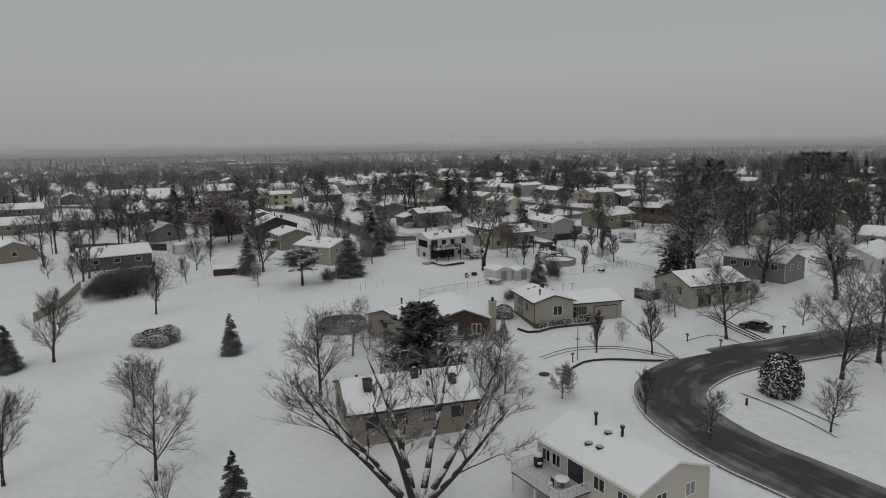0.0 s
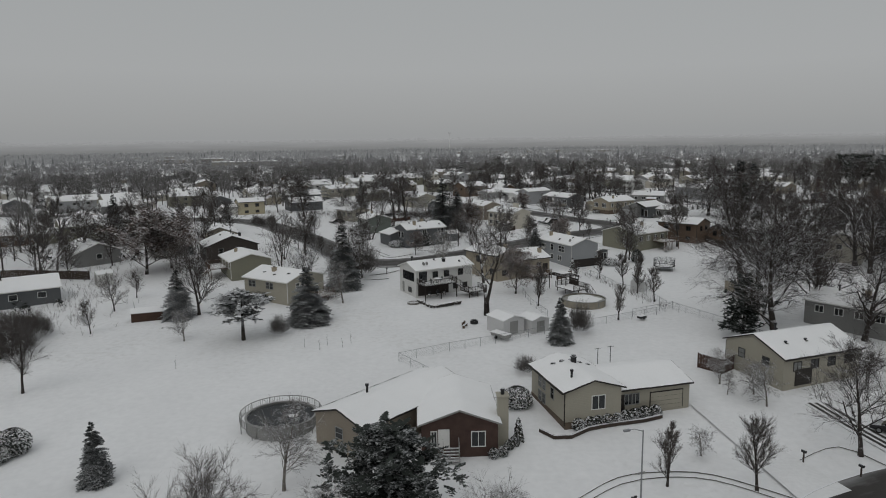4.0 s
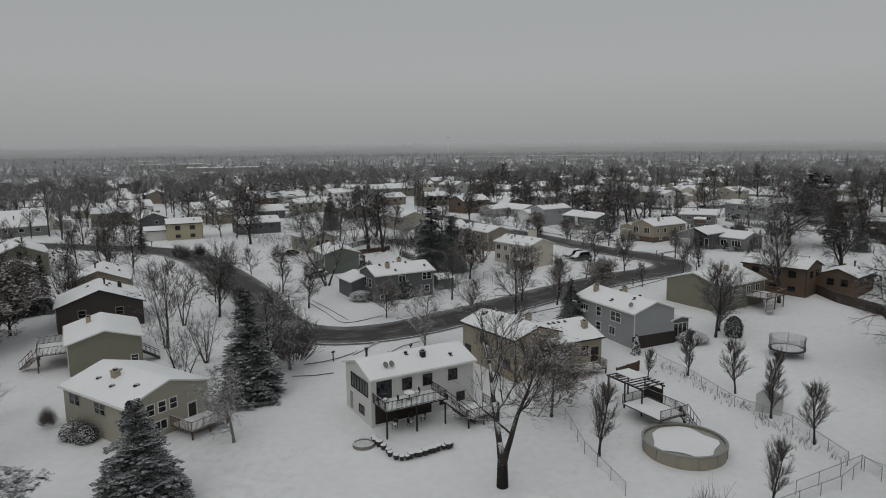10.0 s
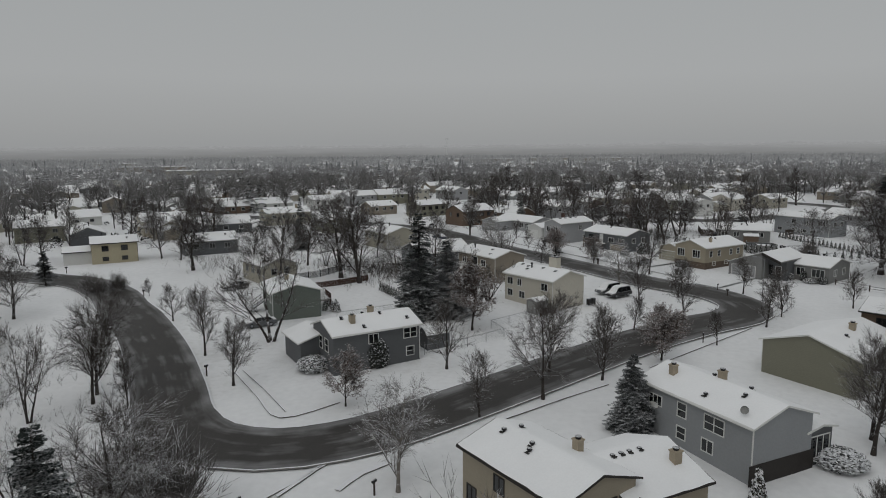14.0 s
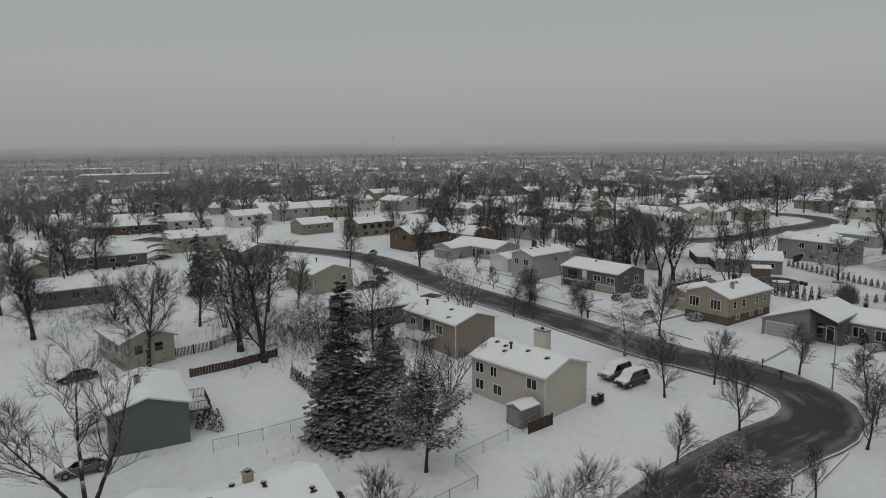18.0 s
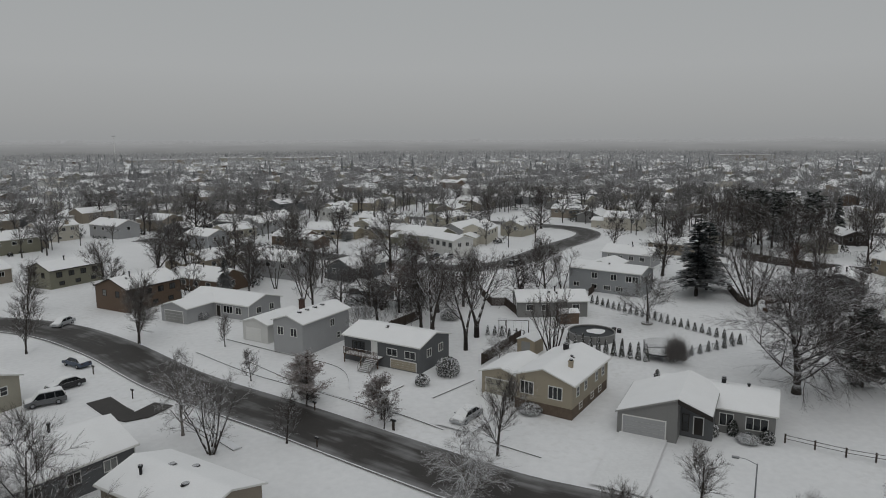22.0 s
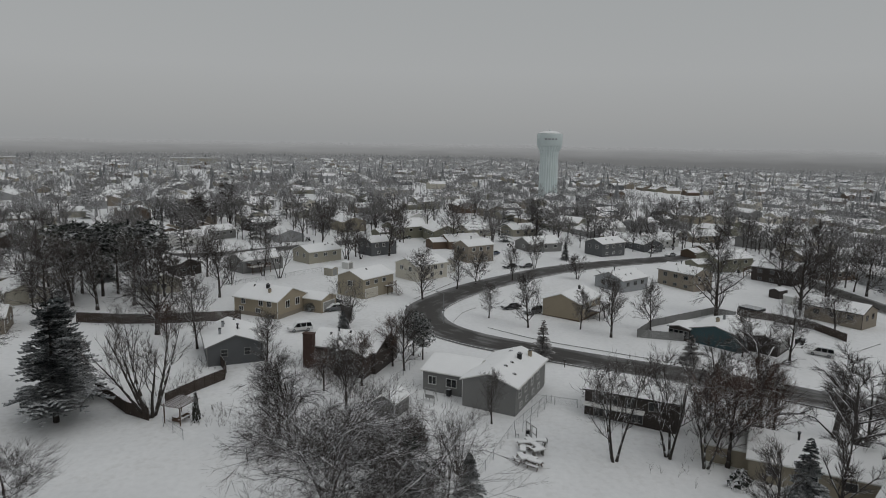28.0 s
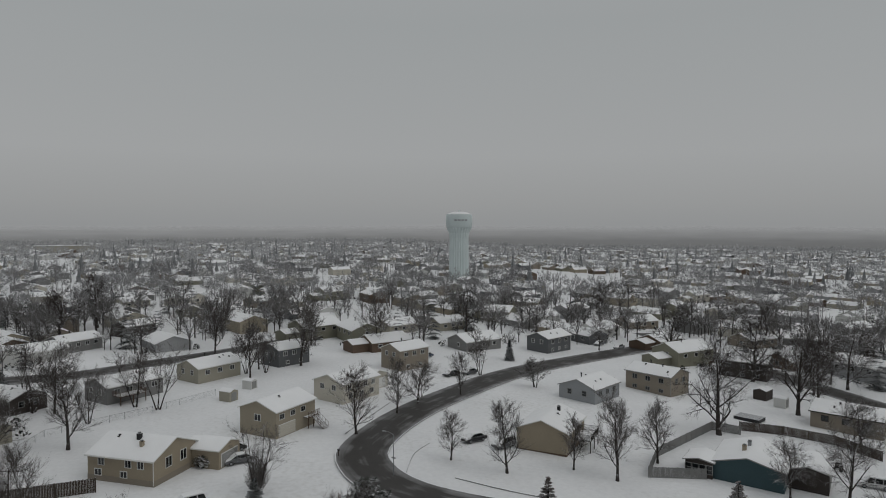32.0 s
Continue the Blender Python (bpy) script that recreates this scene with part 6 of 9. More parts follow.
b.vent(1, 1)
h = house(228.6, 272.1, 140, "cream two-level house with a white garage wing")
b = Block(h, 12.4, 9.6, 4.2, wall="cream", rise=0.36)
b.row("R", 2.6, 2)
b.row("B", 2.6, 4)
b.row("B", 0.7, 3)
w = Block(h, 8.0, 7.4, 3.1, m=local(h, 238.0, 268.0, 50), wall="cream", rise=0.3)
w.garage_door("L", 0, 4.6, 2.1, TRIM_WHITE)
plain_house(249.0, 307.8, 141, 13.0, 9.4, 3.6, "beige", "beige house with a long snowy roof")
h, b = plain_house(231.5, 321.6, 143, 14.0, 9.3, 3.6, "midgrey", "grey house with a raised rear deck")
deck(h, b.side("B") @ Matrix.Translation((-2.5, 0, 0)), 6.0, 3.0, 1.8, DECK)
h = house(196.1, 233.2, 150, "golden tan house with a plain gable wall and rear deck")
b = Block(h, 12.5, 9.8, 3.9, wall="gold", rise=0.38, base=(SIDING["brown"], 0.25))
b.row("B", 2.4, 3)
b.row("F", 2.4, 3)
deck(h, b.side("B") @ Matrix.Translation((1.0, 0, 0)), 6.0, 3.2, 1.9, DECK_DARK)
b.vent(0, 1.2)
b.chimney(-2.0, 0.8, 0.5, 0.5, 0.7, METAL_DARK)
b.gutter()
h = house(181.8, 203.2, 143, "teal blue house with a low wide gable and dark garage wing")
b = Block(h, 13.0, 11.4, 3.0, wall="teal", trim=TRIM_GREY, rise=0.26)
w = Block(h, 6.0, 5.0, 2.9, m=Matrix.Translation((4.2, -7.0, 0)), wall="dark", trim=TRIM_GREY, rise=0.2)
for u in (-1.8, -0.6, 0.6, 1.8):
    w.window("R", u * 0.9, 1.0, 0.85, 1.3, 1)
w2 = Block(h, 9.0, 6.4, 2.9, m=Matrix.Translation((-1.5, 8.2, 0)), wall="dark", trim=TRIM_WHITE, rise=0.24)
w2.garage_door("B", 0, 4.4, 2.1, TRIM_GREY)
b.chimney(2.0, -1.0, 0.6, 0.6, 0.8)
b.chimney(-0.6, -0.6, 0.5, 0.5, 0.7, METAL)
h, b = plain_house(238.6, 196.5, 37, 13.0, 9.0, 4.6, "taupe", "grey-brown two-level house on the curve", TRIM_GREY)
b.stack(-2.0, 0.6, 0.5)
h, b = plain_house(230.3, 216.0, 134, 12.0, 10.0, 3.2, "bluegrey", "low blue-grey house with a broad snowy roof", TRIM_GREY)
h, b = plain_house(290.0, 211.6, 131, 13.0, 9.0, 4.6, "slate", "dark-fronted two-level house with white porch posts", TRIM_WHITE)
h, b = plain_house(257.1, 163.5, 50, 13.0, 9.0, 4.6, "dark", "dark brown two-level house with a rear deck", TRIM_GREY)
deck(h, b.side("R") @ Matrix.Translation((0, 0, 0)), 5.0, 3.0, 2.2, DECK, "FLR")
h, b = plain_house(207.9, 167.8, 43, 13.5, 9.4, 3.6, "taupe", "taupe house behind a dark board fence", TRIM_DARK)
h, b = plain_house(259.8, 258.5, 130, 11.0, 8.4, 5.4, "taupe", "tall taupe two-storey house with small windows", TRIM_WHITE)
h, b = plain_house(289.2, 358.9, 150, 14.0, 9.0, 3.4, "midgrey", "grey house with a row of porch windows", TRIM_WHITE)
h, b = plain_house(316.7, 351.4, 146, 12.0, 9.0, 3.6, "dark", "dark brown house with a snowy gable roof", TRIM_GREY)
h, b = plain_house(265.5, 291.5, 136, 11.0, 8.6, 4.6, "slate", "dark grey house with a white gable front", TRIM_WHITE)

# ---- the first yards: cul-de-sac and park ----
edging("cul_de_sac_kerb", [(16.6, 87.1), (19.4, 90.6), (23.3, 91.7), (29.4, 90.9), (33.0, 90.8)], 0.26, ASPHALT, "dark wet kerb round the snowy end of the street", 0.16, "kerb")
edging("pavement_edge", [(13.7, 93.1), (18.1, 96.5), (22.7, 97.4), (27.4, 96.7), (33.0, 92.5)], 0.16, TURF, "edge of a snowed-over pavement", 0.03, "pavement")
edging("pavement_edge", [(14.2, 92.4), (18.1, 95.3), (22.4, 96.4), (27.1, 95.7), (32.1, 91.9)], 0.10, TURF, "edge of a snowed-over pavement", 0.03, "pavement")
edging("flower_bed_edge", [(12.1, 106.1), (13.4, 104.4), (15.2, 104.5), (17.4, 106.2), (20.7, 107.3), (24.0, 108.1), (26.4, 109.1)], 0.3, FENCE_WOOD, "dark timber edge of a flower bed", 0.35)
for x, y in ((16.4, 106.6), (17.7, 107.4), (18.7, 107.7), (19.8, 107.7), (20.9, 108.2), (22.2, 108.5), (23.4, 109.0), (24.6, 109.5), (25.9, 109.8)):
    shrub("round", x, y, 1.5, 1.2, "clipped round shrub capped with snow", "clipped shrubs along the house")
shrub("round", 10.4, 112.9, 3.6, 2.3, "large square-clipped evergreen with a snowy top")
shrub("cone", 9.5, 104.0, 2.0, 2.6)
for x, y in ((6.6, 100.6), (7.6, 101.0), (8.3, 102.4), (9.0, 103.1)):
    shrub("round", x, y, 1.1, 1.0)
ob = part("manhole_cover", Geo().lathe([(0.75, 0.0), (0.75, 0.08), (0.02, 0.09)], 20), ASPHALT, m=ground_pose(13.4, 86.5))
tagged(ob, "dark wet iron manhole cover in snow", "manhole cover")
street_lamp(18.9, 91.8, 200, 7.0)
mailbox(18.1, 91.1, 30)
pool(-16.7, 108.6, 3.9, "round above-ground pool with dark cover and railing", 1.2, TRIM_GREY, POOL_COVER, 0.15)
g = Geo()
for i in range(20):
    a, b2 = 6.283 * i / 24, 6.283 * (i + 1) / 24
    railing(g, (4.5 * math.cos(a), 4.5 * math.sin(a)), (4.5 * math.cos(b2), 4.5 * math.sin(b2)), 0.8, 0.9, 0.25)
rail = thing("pool_fence", "pale picket railing round the pool", "fence", ground_pose(-16.7, 108.6))
part("railing", g, TRIM_GREY, rail)
for i in range(12):
    part("post", box_mesh("post", TRIM_GREY, 0.08, 0.08, 1.7), None, rail, m=pose(4.5 * math.cos(0.5236 * i), 4.5 * math.sin(0.5236 * i), -0.1))
for x, y, w, k in ((-47.1, 101.9, 3.4, 1.8), (-46.0, 102.3, 3.6, 2.2), (-44.7, 102.7, 3.6, 2.3), (-43.4, 103.0, 3.4, 2.6), (-44.5, 101.2, 3.6, 1.8)):
    shrub("round", x, y, w, k, "spreading juniper heavy with snow", "junipers in the park")
for x, y in ((-64.6, 130.5), (-62.9, 131.0), (-62.0, 132.6), (-65.5, 133.9), (-64.5, 135.6)):
    tree("multi", x, y, 7.0, 0, "tall shrubs in the park")
shed(-49.4, 150.0, 20, 5.0, 2.2, 1.3, FENCE_RED, "low red-brown garden shelter half buried in snow", 0.3, False, True)
shed(-69.1, 175.0, 40, 3.0, 3.0, 2.4, SIDING["white"], "small white playhouse with latticed front")
board_fence([(-100.9, 180.2), (-91.5, 181.9), (-74.6, 179.8)], 1.8)
board_fence([(-71.5, 114.3), (-72.3, 125.0), (-75.9, 138.1)], 1.7, SIDING["beige"], "pale board fence beside the park")
shrub("round", 41.3, 79.0, 5.0, 5.2, "large dense rounded evergreen dusted with snow")
car(49.9, 104.2, 315, "black", "black car on the cleared driveway", snowy=False)
edging("driveway", [(45.9, 112.3), (47.1, 105.1), (48.6, 98.2)], 3.2, PACKED, "snowy driveway with wet tyre tracks", 0.03, "driveway")
for off in (-0.95, -0.15, 0.75):
    edging("tyre_track", [(45.9 + off, 112.3), (47.1 + off, 105.1), (48.6 + off, 98.2)], 0.42, ASPHALT, "wet tyre track on the snowy drive", 0.045, "tyre track")
for x, y in ((37.0, 98.7), (53.2, 101.8), (40.9, 95.8)):
    mailbox(x, y, 120)
edging("pavement_edge", [(36.0, 98.7), (42.3, 101.8), (45.0, 97.3)], 0.12, TURF, "edge of a snowed-over path", 0.03, "pavement")
edging("pavement_edge", [(36.7, 79.4), (38.6, 76.4), (40.6, 71.6), (41.7, 67.5)], 0.2, TURF, "edge of a snowed-over pavement", 0.03, "pavement")
edging("pavement_edge", [(39.1, 80.4), (41.2, 75.7), (43.5, 70.3)], 0.2, TURF, "edge of a snowed-over pavement", 0.03, "pavement")
ob = part("hydrant", Geo().lathe([(0.18, -0.1), (0.15, 0.1), (0.13, 0.55), (0.17, 0.56), (0.1, 0.72), (0.03, 0.78)], 10), BRICK_RED, m=ground_pose(35.9, 76.1))
tagged(ob, "dark red fire hydrant in the snow", "fire hydrant")

# ---- the yards by the park ----
chain_fence([(6.6, 111.9), (2.5, 118.6), (-4.6, 128.1), (2.6, 132.1), (9.6, 135.2), (17.7, 139.2)])
chain_fence([(26.2, 142.9), (38.4, 148.7), (42.3, 151.8), (49.1, 139.5), (51.2, 132.7)])
chain_fence([(6.6, 111.9), (9.2, 113.0)])
shed(11.7, 140.9, 120, 4.6, 4.0, 2.3, SHED_GREY, "pale grey metal shed with a snowy roof", 0.3)
shed(16.3, 141.6, 120, 3.6, 3.4, 1.9, SHED_GREY, "lower pale grey shed beside a larger one", 0.3)
ob = thing("boat_trailer", "small snow-covered boat on a low trailer", "boat", ground_pose(10.6, 137.1, 130))
part("hull", Geo().extrude([(-0.7, 0.9), (-0.55, 0.4), (0, 0.25), (0.55, 0.4), (0.7, 0.9)], 3.2), TRIM_GREY, ob)
part("cover", Geo().box(-1.6, -0.72, 0.88, 1.6, 0.72, 1.0), SNOW, ob)
for s in (-0.75, 0.75):
    part("wheel", Geo().lathe([(0.12, -0.08), (0.28, -0.08), (0.28, 0.08), (0.12, 0.08)], 12), RUBBER, ob, m=pose(0.3, s, 0.28, 90))
ob = thing("fire_ring", "round dark steel fire ring with snow inside", "fire pit", ground_pose(6.9, 145.1))
part("ring", Geo().lathe([(0.65, -0.05), (0.65, 0.5), (0.58, 0.5), (0.58, 0.1)], 18), METAL_DARK, ob)
part("snow", Geo().lathe([(0.56, 0.12), (0.02, 0.2)], 18), SNOW, ob)
ob = thing("bench", "overturned wooden bench covered in snow", "bench", ground_pose(5.3, 143.2, 70))
part("seat", Geo().box(-0.9, -0.2, 0.35, 0.9, 0.2, 0.42), DECK, ob)
for u in (-0.7, 0.7):
    part("leg", Geo().box(u - 0.05, -0.18, -0.1, u + 0.05, 0.18, 0.35), DECK, ob)
part("backrest", Geo().box(-0.9, 0.2, 0.4, 0.9, 0.26, 0.9), DECK, ob)
POT = material("dark_flower_pot_clay", (0.06, 0.055, 0.05), 0.8, 0.2, 3, 0.3)
pot_rng = random.Random(8)
pot_path = [Vector(p) for p in ((-2.9, 158.7), (-0.4, 154.8), (0.3, 154.5), (5.0, 157.1))]
for a, b, n in ((0, 1, 7), (2, 3, 12)):
    for i in range(n):
        p = pot_path[a].lerp(pot_path[b], i / (n - 1))
        sz = pot_rng.uniform(0.8, 1.15)
        ob = thing("flower_pot", "dark round flower pot filled with snow", "flower pot", ground_pose(p.x + pot_rng.uniform(-0.12, 0.12), p.y + pot_rng.uniform(-0.12, 0.12), i * 40) @ Matrix.Scale(sz, 4), "flower pots round the patio")
        part("pot", Geo().lathe([(0.22, -0.05), (0.33, 0.36), (0.36, 0.36), (0.36, 0.44), (0.3, 0.44)], 10), POT, ob)
        part("snow", Geo().lathe([(0.33, 0.42), (0.3, 0.5), (0.01, 0.54)], 10), SNOW, ob)
ob = part("planter_ring", Geo().lathe([(1.1, -0.1), (1.1, 0.25), (0.9, 0.25), (0.9, 0.12), (0.02, 0.15)], 20), CONCRETE, m=ground_pose(-3.7, 157.6))
tagged(ob, "low round stone planter filled with snow", "planter")
pool(27.4, 155.9, 3.9, "round tan above-ground pool half covered in snow", 1.05, POOL_WALL, POOL_ICE, 0.86)
ob = thing("pool_deck", "wooden pool deck with a slatted pergola roof", "deck", ground_pose(25.9, 163.7, 118))
deck(ob, pose(-1.5, 2.0, 0), 5.4, 3.6, 1.3, DECK_DARK, "FLR", (-2.4, -90))
for u in (-2.4, 0.2, 2.8):
    for v in (-2.6, 0.4):
        part("pergola_post", box_mesh("pergola_post", DECK_DARK, 0.13, 0.13, 3.0), None, ob, m=Matrix.Translation((u + 2.4, v, -0.1)))
for v in (-2.6, 0.4):
    part("beam", Geo().box(-0.3, v - 0.06, 2.8, 5.5, v + 0.06, 3.0), DECK_DARK, ob)
for k in range(9):
    part("slat", box_mesh("slat", DECK_DARK, 0.08, 3.6, 0.14), None, ob, m=Matrix.Translation((0.1 + k * 0.62, -1.1, 3.0)))
part("pergola_snow", Geo().box(2.4, -2.8, 3.15, 5.4, -0.6, 3.22), SNOW, ob, "sheet of snow lying on the slats")
part("screen", Geo().box(-0.1, -2.62, 0, 2.5, -2.56, 2.4), DECK_DARK, ob, "dark slatted screen between the posts")
trampoline(50.6, 181.9, 2.3)
shed(57.8, 163.0, 100, 2.6, 2.2, 2.0, SIDING["tan"], "small tan shed with pale double doors")
shed(40.2, 165.2, 60, 3.0, 2.6, 1.8, SHED_GREY, "rounded pale garden shed behind bare trees", 0.4, False, True)
board_fence([(36.3, 124.4), (38.5, 121.8), (42.9, 125.1), (41.9, 127.9)], 1.9, FENCE_RED, "dark red-brown board screen round a yard")
for x, y in ((22.8, 125.1), (24.7, 125.8)):
    ob = part("clothes_pole", Geo().tube((0, 0, -0.2), (0, 0, 2.6), 0.05, 0.05, 6).tube((-0.5, 0, 2.5), (0.5, 0, 2.5), 0.03, 0.03, 5), METAL_DARK, m=ground_pose(x, y, 20))
    tagged(ob, "dark T-shaped clothes pole in the yard", "clothes pole", "clothes poles")
for x, y in ((-19.2, 134.6), (-16.7, 133.3), (-15.9, 135.3), (-13.4, 134.0), (-12.4, 136.1), (-35.4, 126.2)):
    ob = part("sapling", Geo().tube((0, 0, -0.1), (0.05, 0, 1.0), 0.03, 0.02, 4).tube((0.05, 0, 1.0), (0.2, 0.1, 1.9), 0.02, 0, 3).tube((0.03, 0, 0.7), (-0.25, 0.1, 1.6), 0.02, 0, 3), BARK, m=ground_pose(x, y, x * 40))
    tagged(ob, "thin bare sapling in the open snow", "sapling", "saplings in the park")
shrub("twig", -24.6, 141.0, 4.4, 3.0)
for x, y, w, k in ((-15.3, 180.6, 9.0, 7.4), (-21.5, 184.0, 5.5, 4.2)):
    shrub("twig", x, y, w, k, "tall rounded leafless shrub frosted with snow", "shrubs by the bend")
for x, y in ((-56.0, 251.4), (-53.5, 254.0), (-58.5, 253.5)):
    shrub("twig", x, y, 4.6, 3.4, "tall rounded leafless shrub frosted with snow", "shrubs by the bend")
shrub("twig", 23.4, 139.9, 5.0, 5.0)
shrub("twig", 12.8, 123.5, 4.0, 2.4)
shrub("twig", -33.4, 160.4, 3.0, 2.0)
shrub("twig", -37.6, 162.5, 2.4, 2.2)
for x, y in ((-33.6, 159.8), (-31.9, 159.2)):
    shrub("round", x, y, 2.4, 1.7)
ob = thing("garden_cart", "dark garden cart under snow", "cart", ground_pose(35.0, 145.8, 30))
part("tray", Geo().box(-0.7, -0.4, 0.3, 0.7, 0.4, 0.65), METAL_DARK, ob)
part("wheel", Geo().lathe([(0.1, -0.05), (0.22, -0.05), (0.22, 0.05), (0.1, 0.05)], 10), RUBBER, ob, m=pose(0.6, 0, 0.2, 90))
part("snow", Geo().box(-0.68, -0.38, 0.65, 0.68, 0.38, 0.72), SNOW, ob)
chain_fence([(17.2, 162.9), (17.7, 155.4), (19.6, 148.0)])
chain_fence([(32.2, 179.4), (34.3, 174.3), (36.5, 165.6), (40.3, 160.5), (41.4, 152.8)])
chain_fence([(34.1, 148.0), (42.3, 152.2), (42.7, 150.0)])
board_fence([(25.7, 174.5), (29.2, 176.9)], 1.2, DECK, "low wooden yard fence by the house")
board_fence([(71.8, 219.7), (72.3, 207.6), (75.3, 199.0)], 1.7)
shrub("round", 40.1, 188.0, 4.4, 1.4, "low spreading evergreen heaped with snow")
shrub("round", 46.9, 189.9, 2.6, 3.0)
shrub("cone", 30.6, 183.0, 2.2, 2.6)

# ---- the street corner ----
for x, y in ((-22.7, 210.7), (-46.5, 248.6), (-0.1, 184.0), (41.1, 221.3), (54.6, 249.4), (-72.0, 270.6), (-10.4, 181.6)):
    mailbox(x, y, 60)
edging("pavement_edge", [(-19.4, 211.4), (-15.0, 204.4), (-11.1, 198.7), (-5.6, 202.4)], 0.22, TURF, "edge of a snowed-over driveway", 0.03, "pavement")
edging("pavement_edge", [(-18.8, 212.3), (-14.5, 206.0), (-10.9, 200.2)], 0.14, TURF, "edge of a snowed-over driveway", 0.03, "pavement")
edging("pavement_edge", [(-8.0, 183.9), (-6.3, 186.8), (-4.1, 190.8)], 0.35, TURF, "grass showing along a driveway edge", 0.03, "pavement")
edging("pavement_edge", [(-3.2, 184.7), (-1.5, 187.4), (0.8, 189.3)], 0.55, TURF, "grass showing along a driveway edge", 0.03, "pavement")
edging("pavement_edge", [(9.8, 196.5), (14.2, 199.6), (18.9, 203.0), (24.5, 206.7)], 0.3, TURF, "edge of a snowed-over pavement", 0.03, "pavement")
edging("pavement_edge", [(30.9, 211.9), (39.9, 219.0), (50.5, 227.4)], 0.25, TURF, "edge of a snowed-over pavement", 0.03, "pavement")
edging("pavement_edge", [(-38.9, 215.8), (-33.2, 206.5), (-28.0, 197.6)], 0.4, TURF, "grass showing along a pavement", 0.03, "pavement")
edging("pavement_edge", [(-14.1, 180.3), (-9.9, 182.6), (-4.6, 189.4)], 0.3, TURF, "grass showing along a pavement", 0.03, "pavement")
edging("pavement_edge", [(-14.7, 176.2), (-12.0, 176.4), (-9.7, 177.2)], 0.3, TURF, "grass showing along a pavement", 0.03, "pavement")
shrub("round", -2.5, 214.3, 3.2, 3.8, "tall rounded evergreen heavy with snow")
shrub("round", -10.7, 215.6, 4.0, 1.6, "low spreading evergreen heaped with snow")
shrub("round", -9.1, 214.9, 3.0, 1.5, "low spreading evergreen heaped with snow")
shrub("round", -0.9, 215.7, 1.6, 1.4)
car(-21.4, 230.5, 28, "grey", "grey car under snow on the driveway")
car(-32.3, 254.3, 37, "black", "dark car under snow by the house")
chain_fence([(-10.4, 233.3), (-6.0, 235.4), (-1.0, 238.4)])
chain_fence([(3.3, 217.4), (9.0, 220.3), (14.3, 224.3), (12.8, 228.3), (18.5, 232.8), (24.2, 238.1)])
board_fence([(-22.5, 261.9), (-18.4, 264.8), (-14.6, 271.9)], 1.2, METAL_DARK, "black iron picket fence in the snow", 0.05)
board_fence([(-18.3, 253.9), (-13.4, 257.0), (-8.6, 261.0)], 1.0, FENCE_RED, "low red-brown board fence between yards")
for x, y in ((-13.2, 239.1), (-13.0, 240.9), (-11.9, 238.7), (-11.6, 240.1), (-12.8, 241.7), (-11.0, 238.3)):
    shrub("cone", x, y, 1.6, 1.5, group="small evergreens in the lawn")
for k in range(9):
    f = k / 8
    x, y = (a + (c - a) * f for a, c in zip((-5.4, 252.6), (-1.7, 245.9)))
    shrub("cone", x, y, 1.1, 1.6, group="hedge between yards")
shed(4.5, 221.0, 30, 3.4, 2.6, 1.8, SIDING["slate"], "dark grey shed behind a bare tree", 0.4, False, True)
shed(20.8, 236.9, 35, 2.6, 2.2, 1.9, SIDING["midgrey"], "small grey shed against the house")
board_fence([(20.9, 234.2), (23.8, 236.1)], 1.2)
car(35.0, 248.7, 34, "grey", "dark grey car with a snowy roof on the drive", "suv")
car(36.1, 246.1, 32, "black", "black car with a snowy roof on the drive", "suv")
for x, y in ((29.8, 240.5), (30.6, 241.1)):
    ob = thing("wheeled_bin", "dark wheeled bin beside the house", "bin", ground_pose(x, y, 30), "bins by the house")
    part("body", Geo().box(-0.28, -0.3, 0.05, 0.28, 0.3, 1.0), METAL_DARK, ob)
    part("lid", Geo().box(-0.3, -0.34, 1.0, 0.3, 0.32, 1.07), METAL_DARK, ob)
street_lamp(59.1, 242.2, 130, 7.0)
for x, y in ((54.6, 245.3), (64.9, 274.6), (32.7, 284.6), (39.4, 275.4), (12.5, 299.4), (7.7, 312.2), (30.2, 274.7), (39.5, 275.2)):
    mailbox(x, y, 120)

# ---- the straight street ----
car(2.2, 343.8, 57, "silver", "silver car under snow by the kerb")
car(5.4, 317.3, 304, "blue", "dark blue car parked by the kerb")
car(2.4, 302.2, 9, "grey", "long grey car buried in snow on the drive", "suv")
car(4.4, 307.6, 28, "black", "dark car under snow on the drive")
car(48.4, 274.0, 29, "silver", "silver car under snow on the driveway")
tree("sparse", 32.9, 288.6, 6.2)
tree("wispy", 39.0, 277.0, 4.2)
shrub("round", 53.4, 289.0, 3.4, 2.6, "large round evergreen piled with snow")
for x, y, w, k in ((56.6, 272.5, 3.0, 1.2), (74.0, 257.1, 1.2, 1.8), (71.8, 258.1, 1.6, 1.4), (75.9, 254.0, 1.6, 1.4), (74.2, 255.1, 2.6, 0.9), (48.5, 287.1, 2.0, 1.4), (41.5, 331.0, 2.2, 1.6), (25.4, 336.9, 2.6, 1.6)):
    shrub("round", x, y, w, k)
rail_fence([(77.8, 253.2), (80.8, 248.1), (86.2, 241.8)])
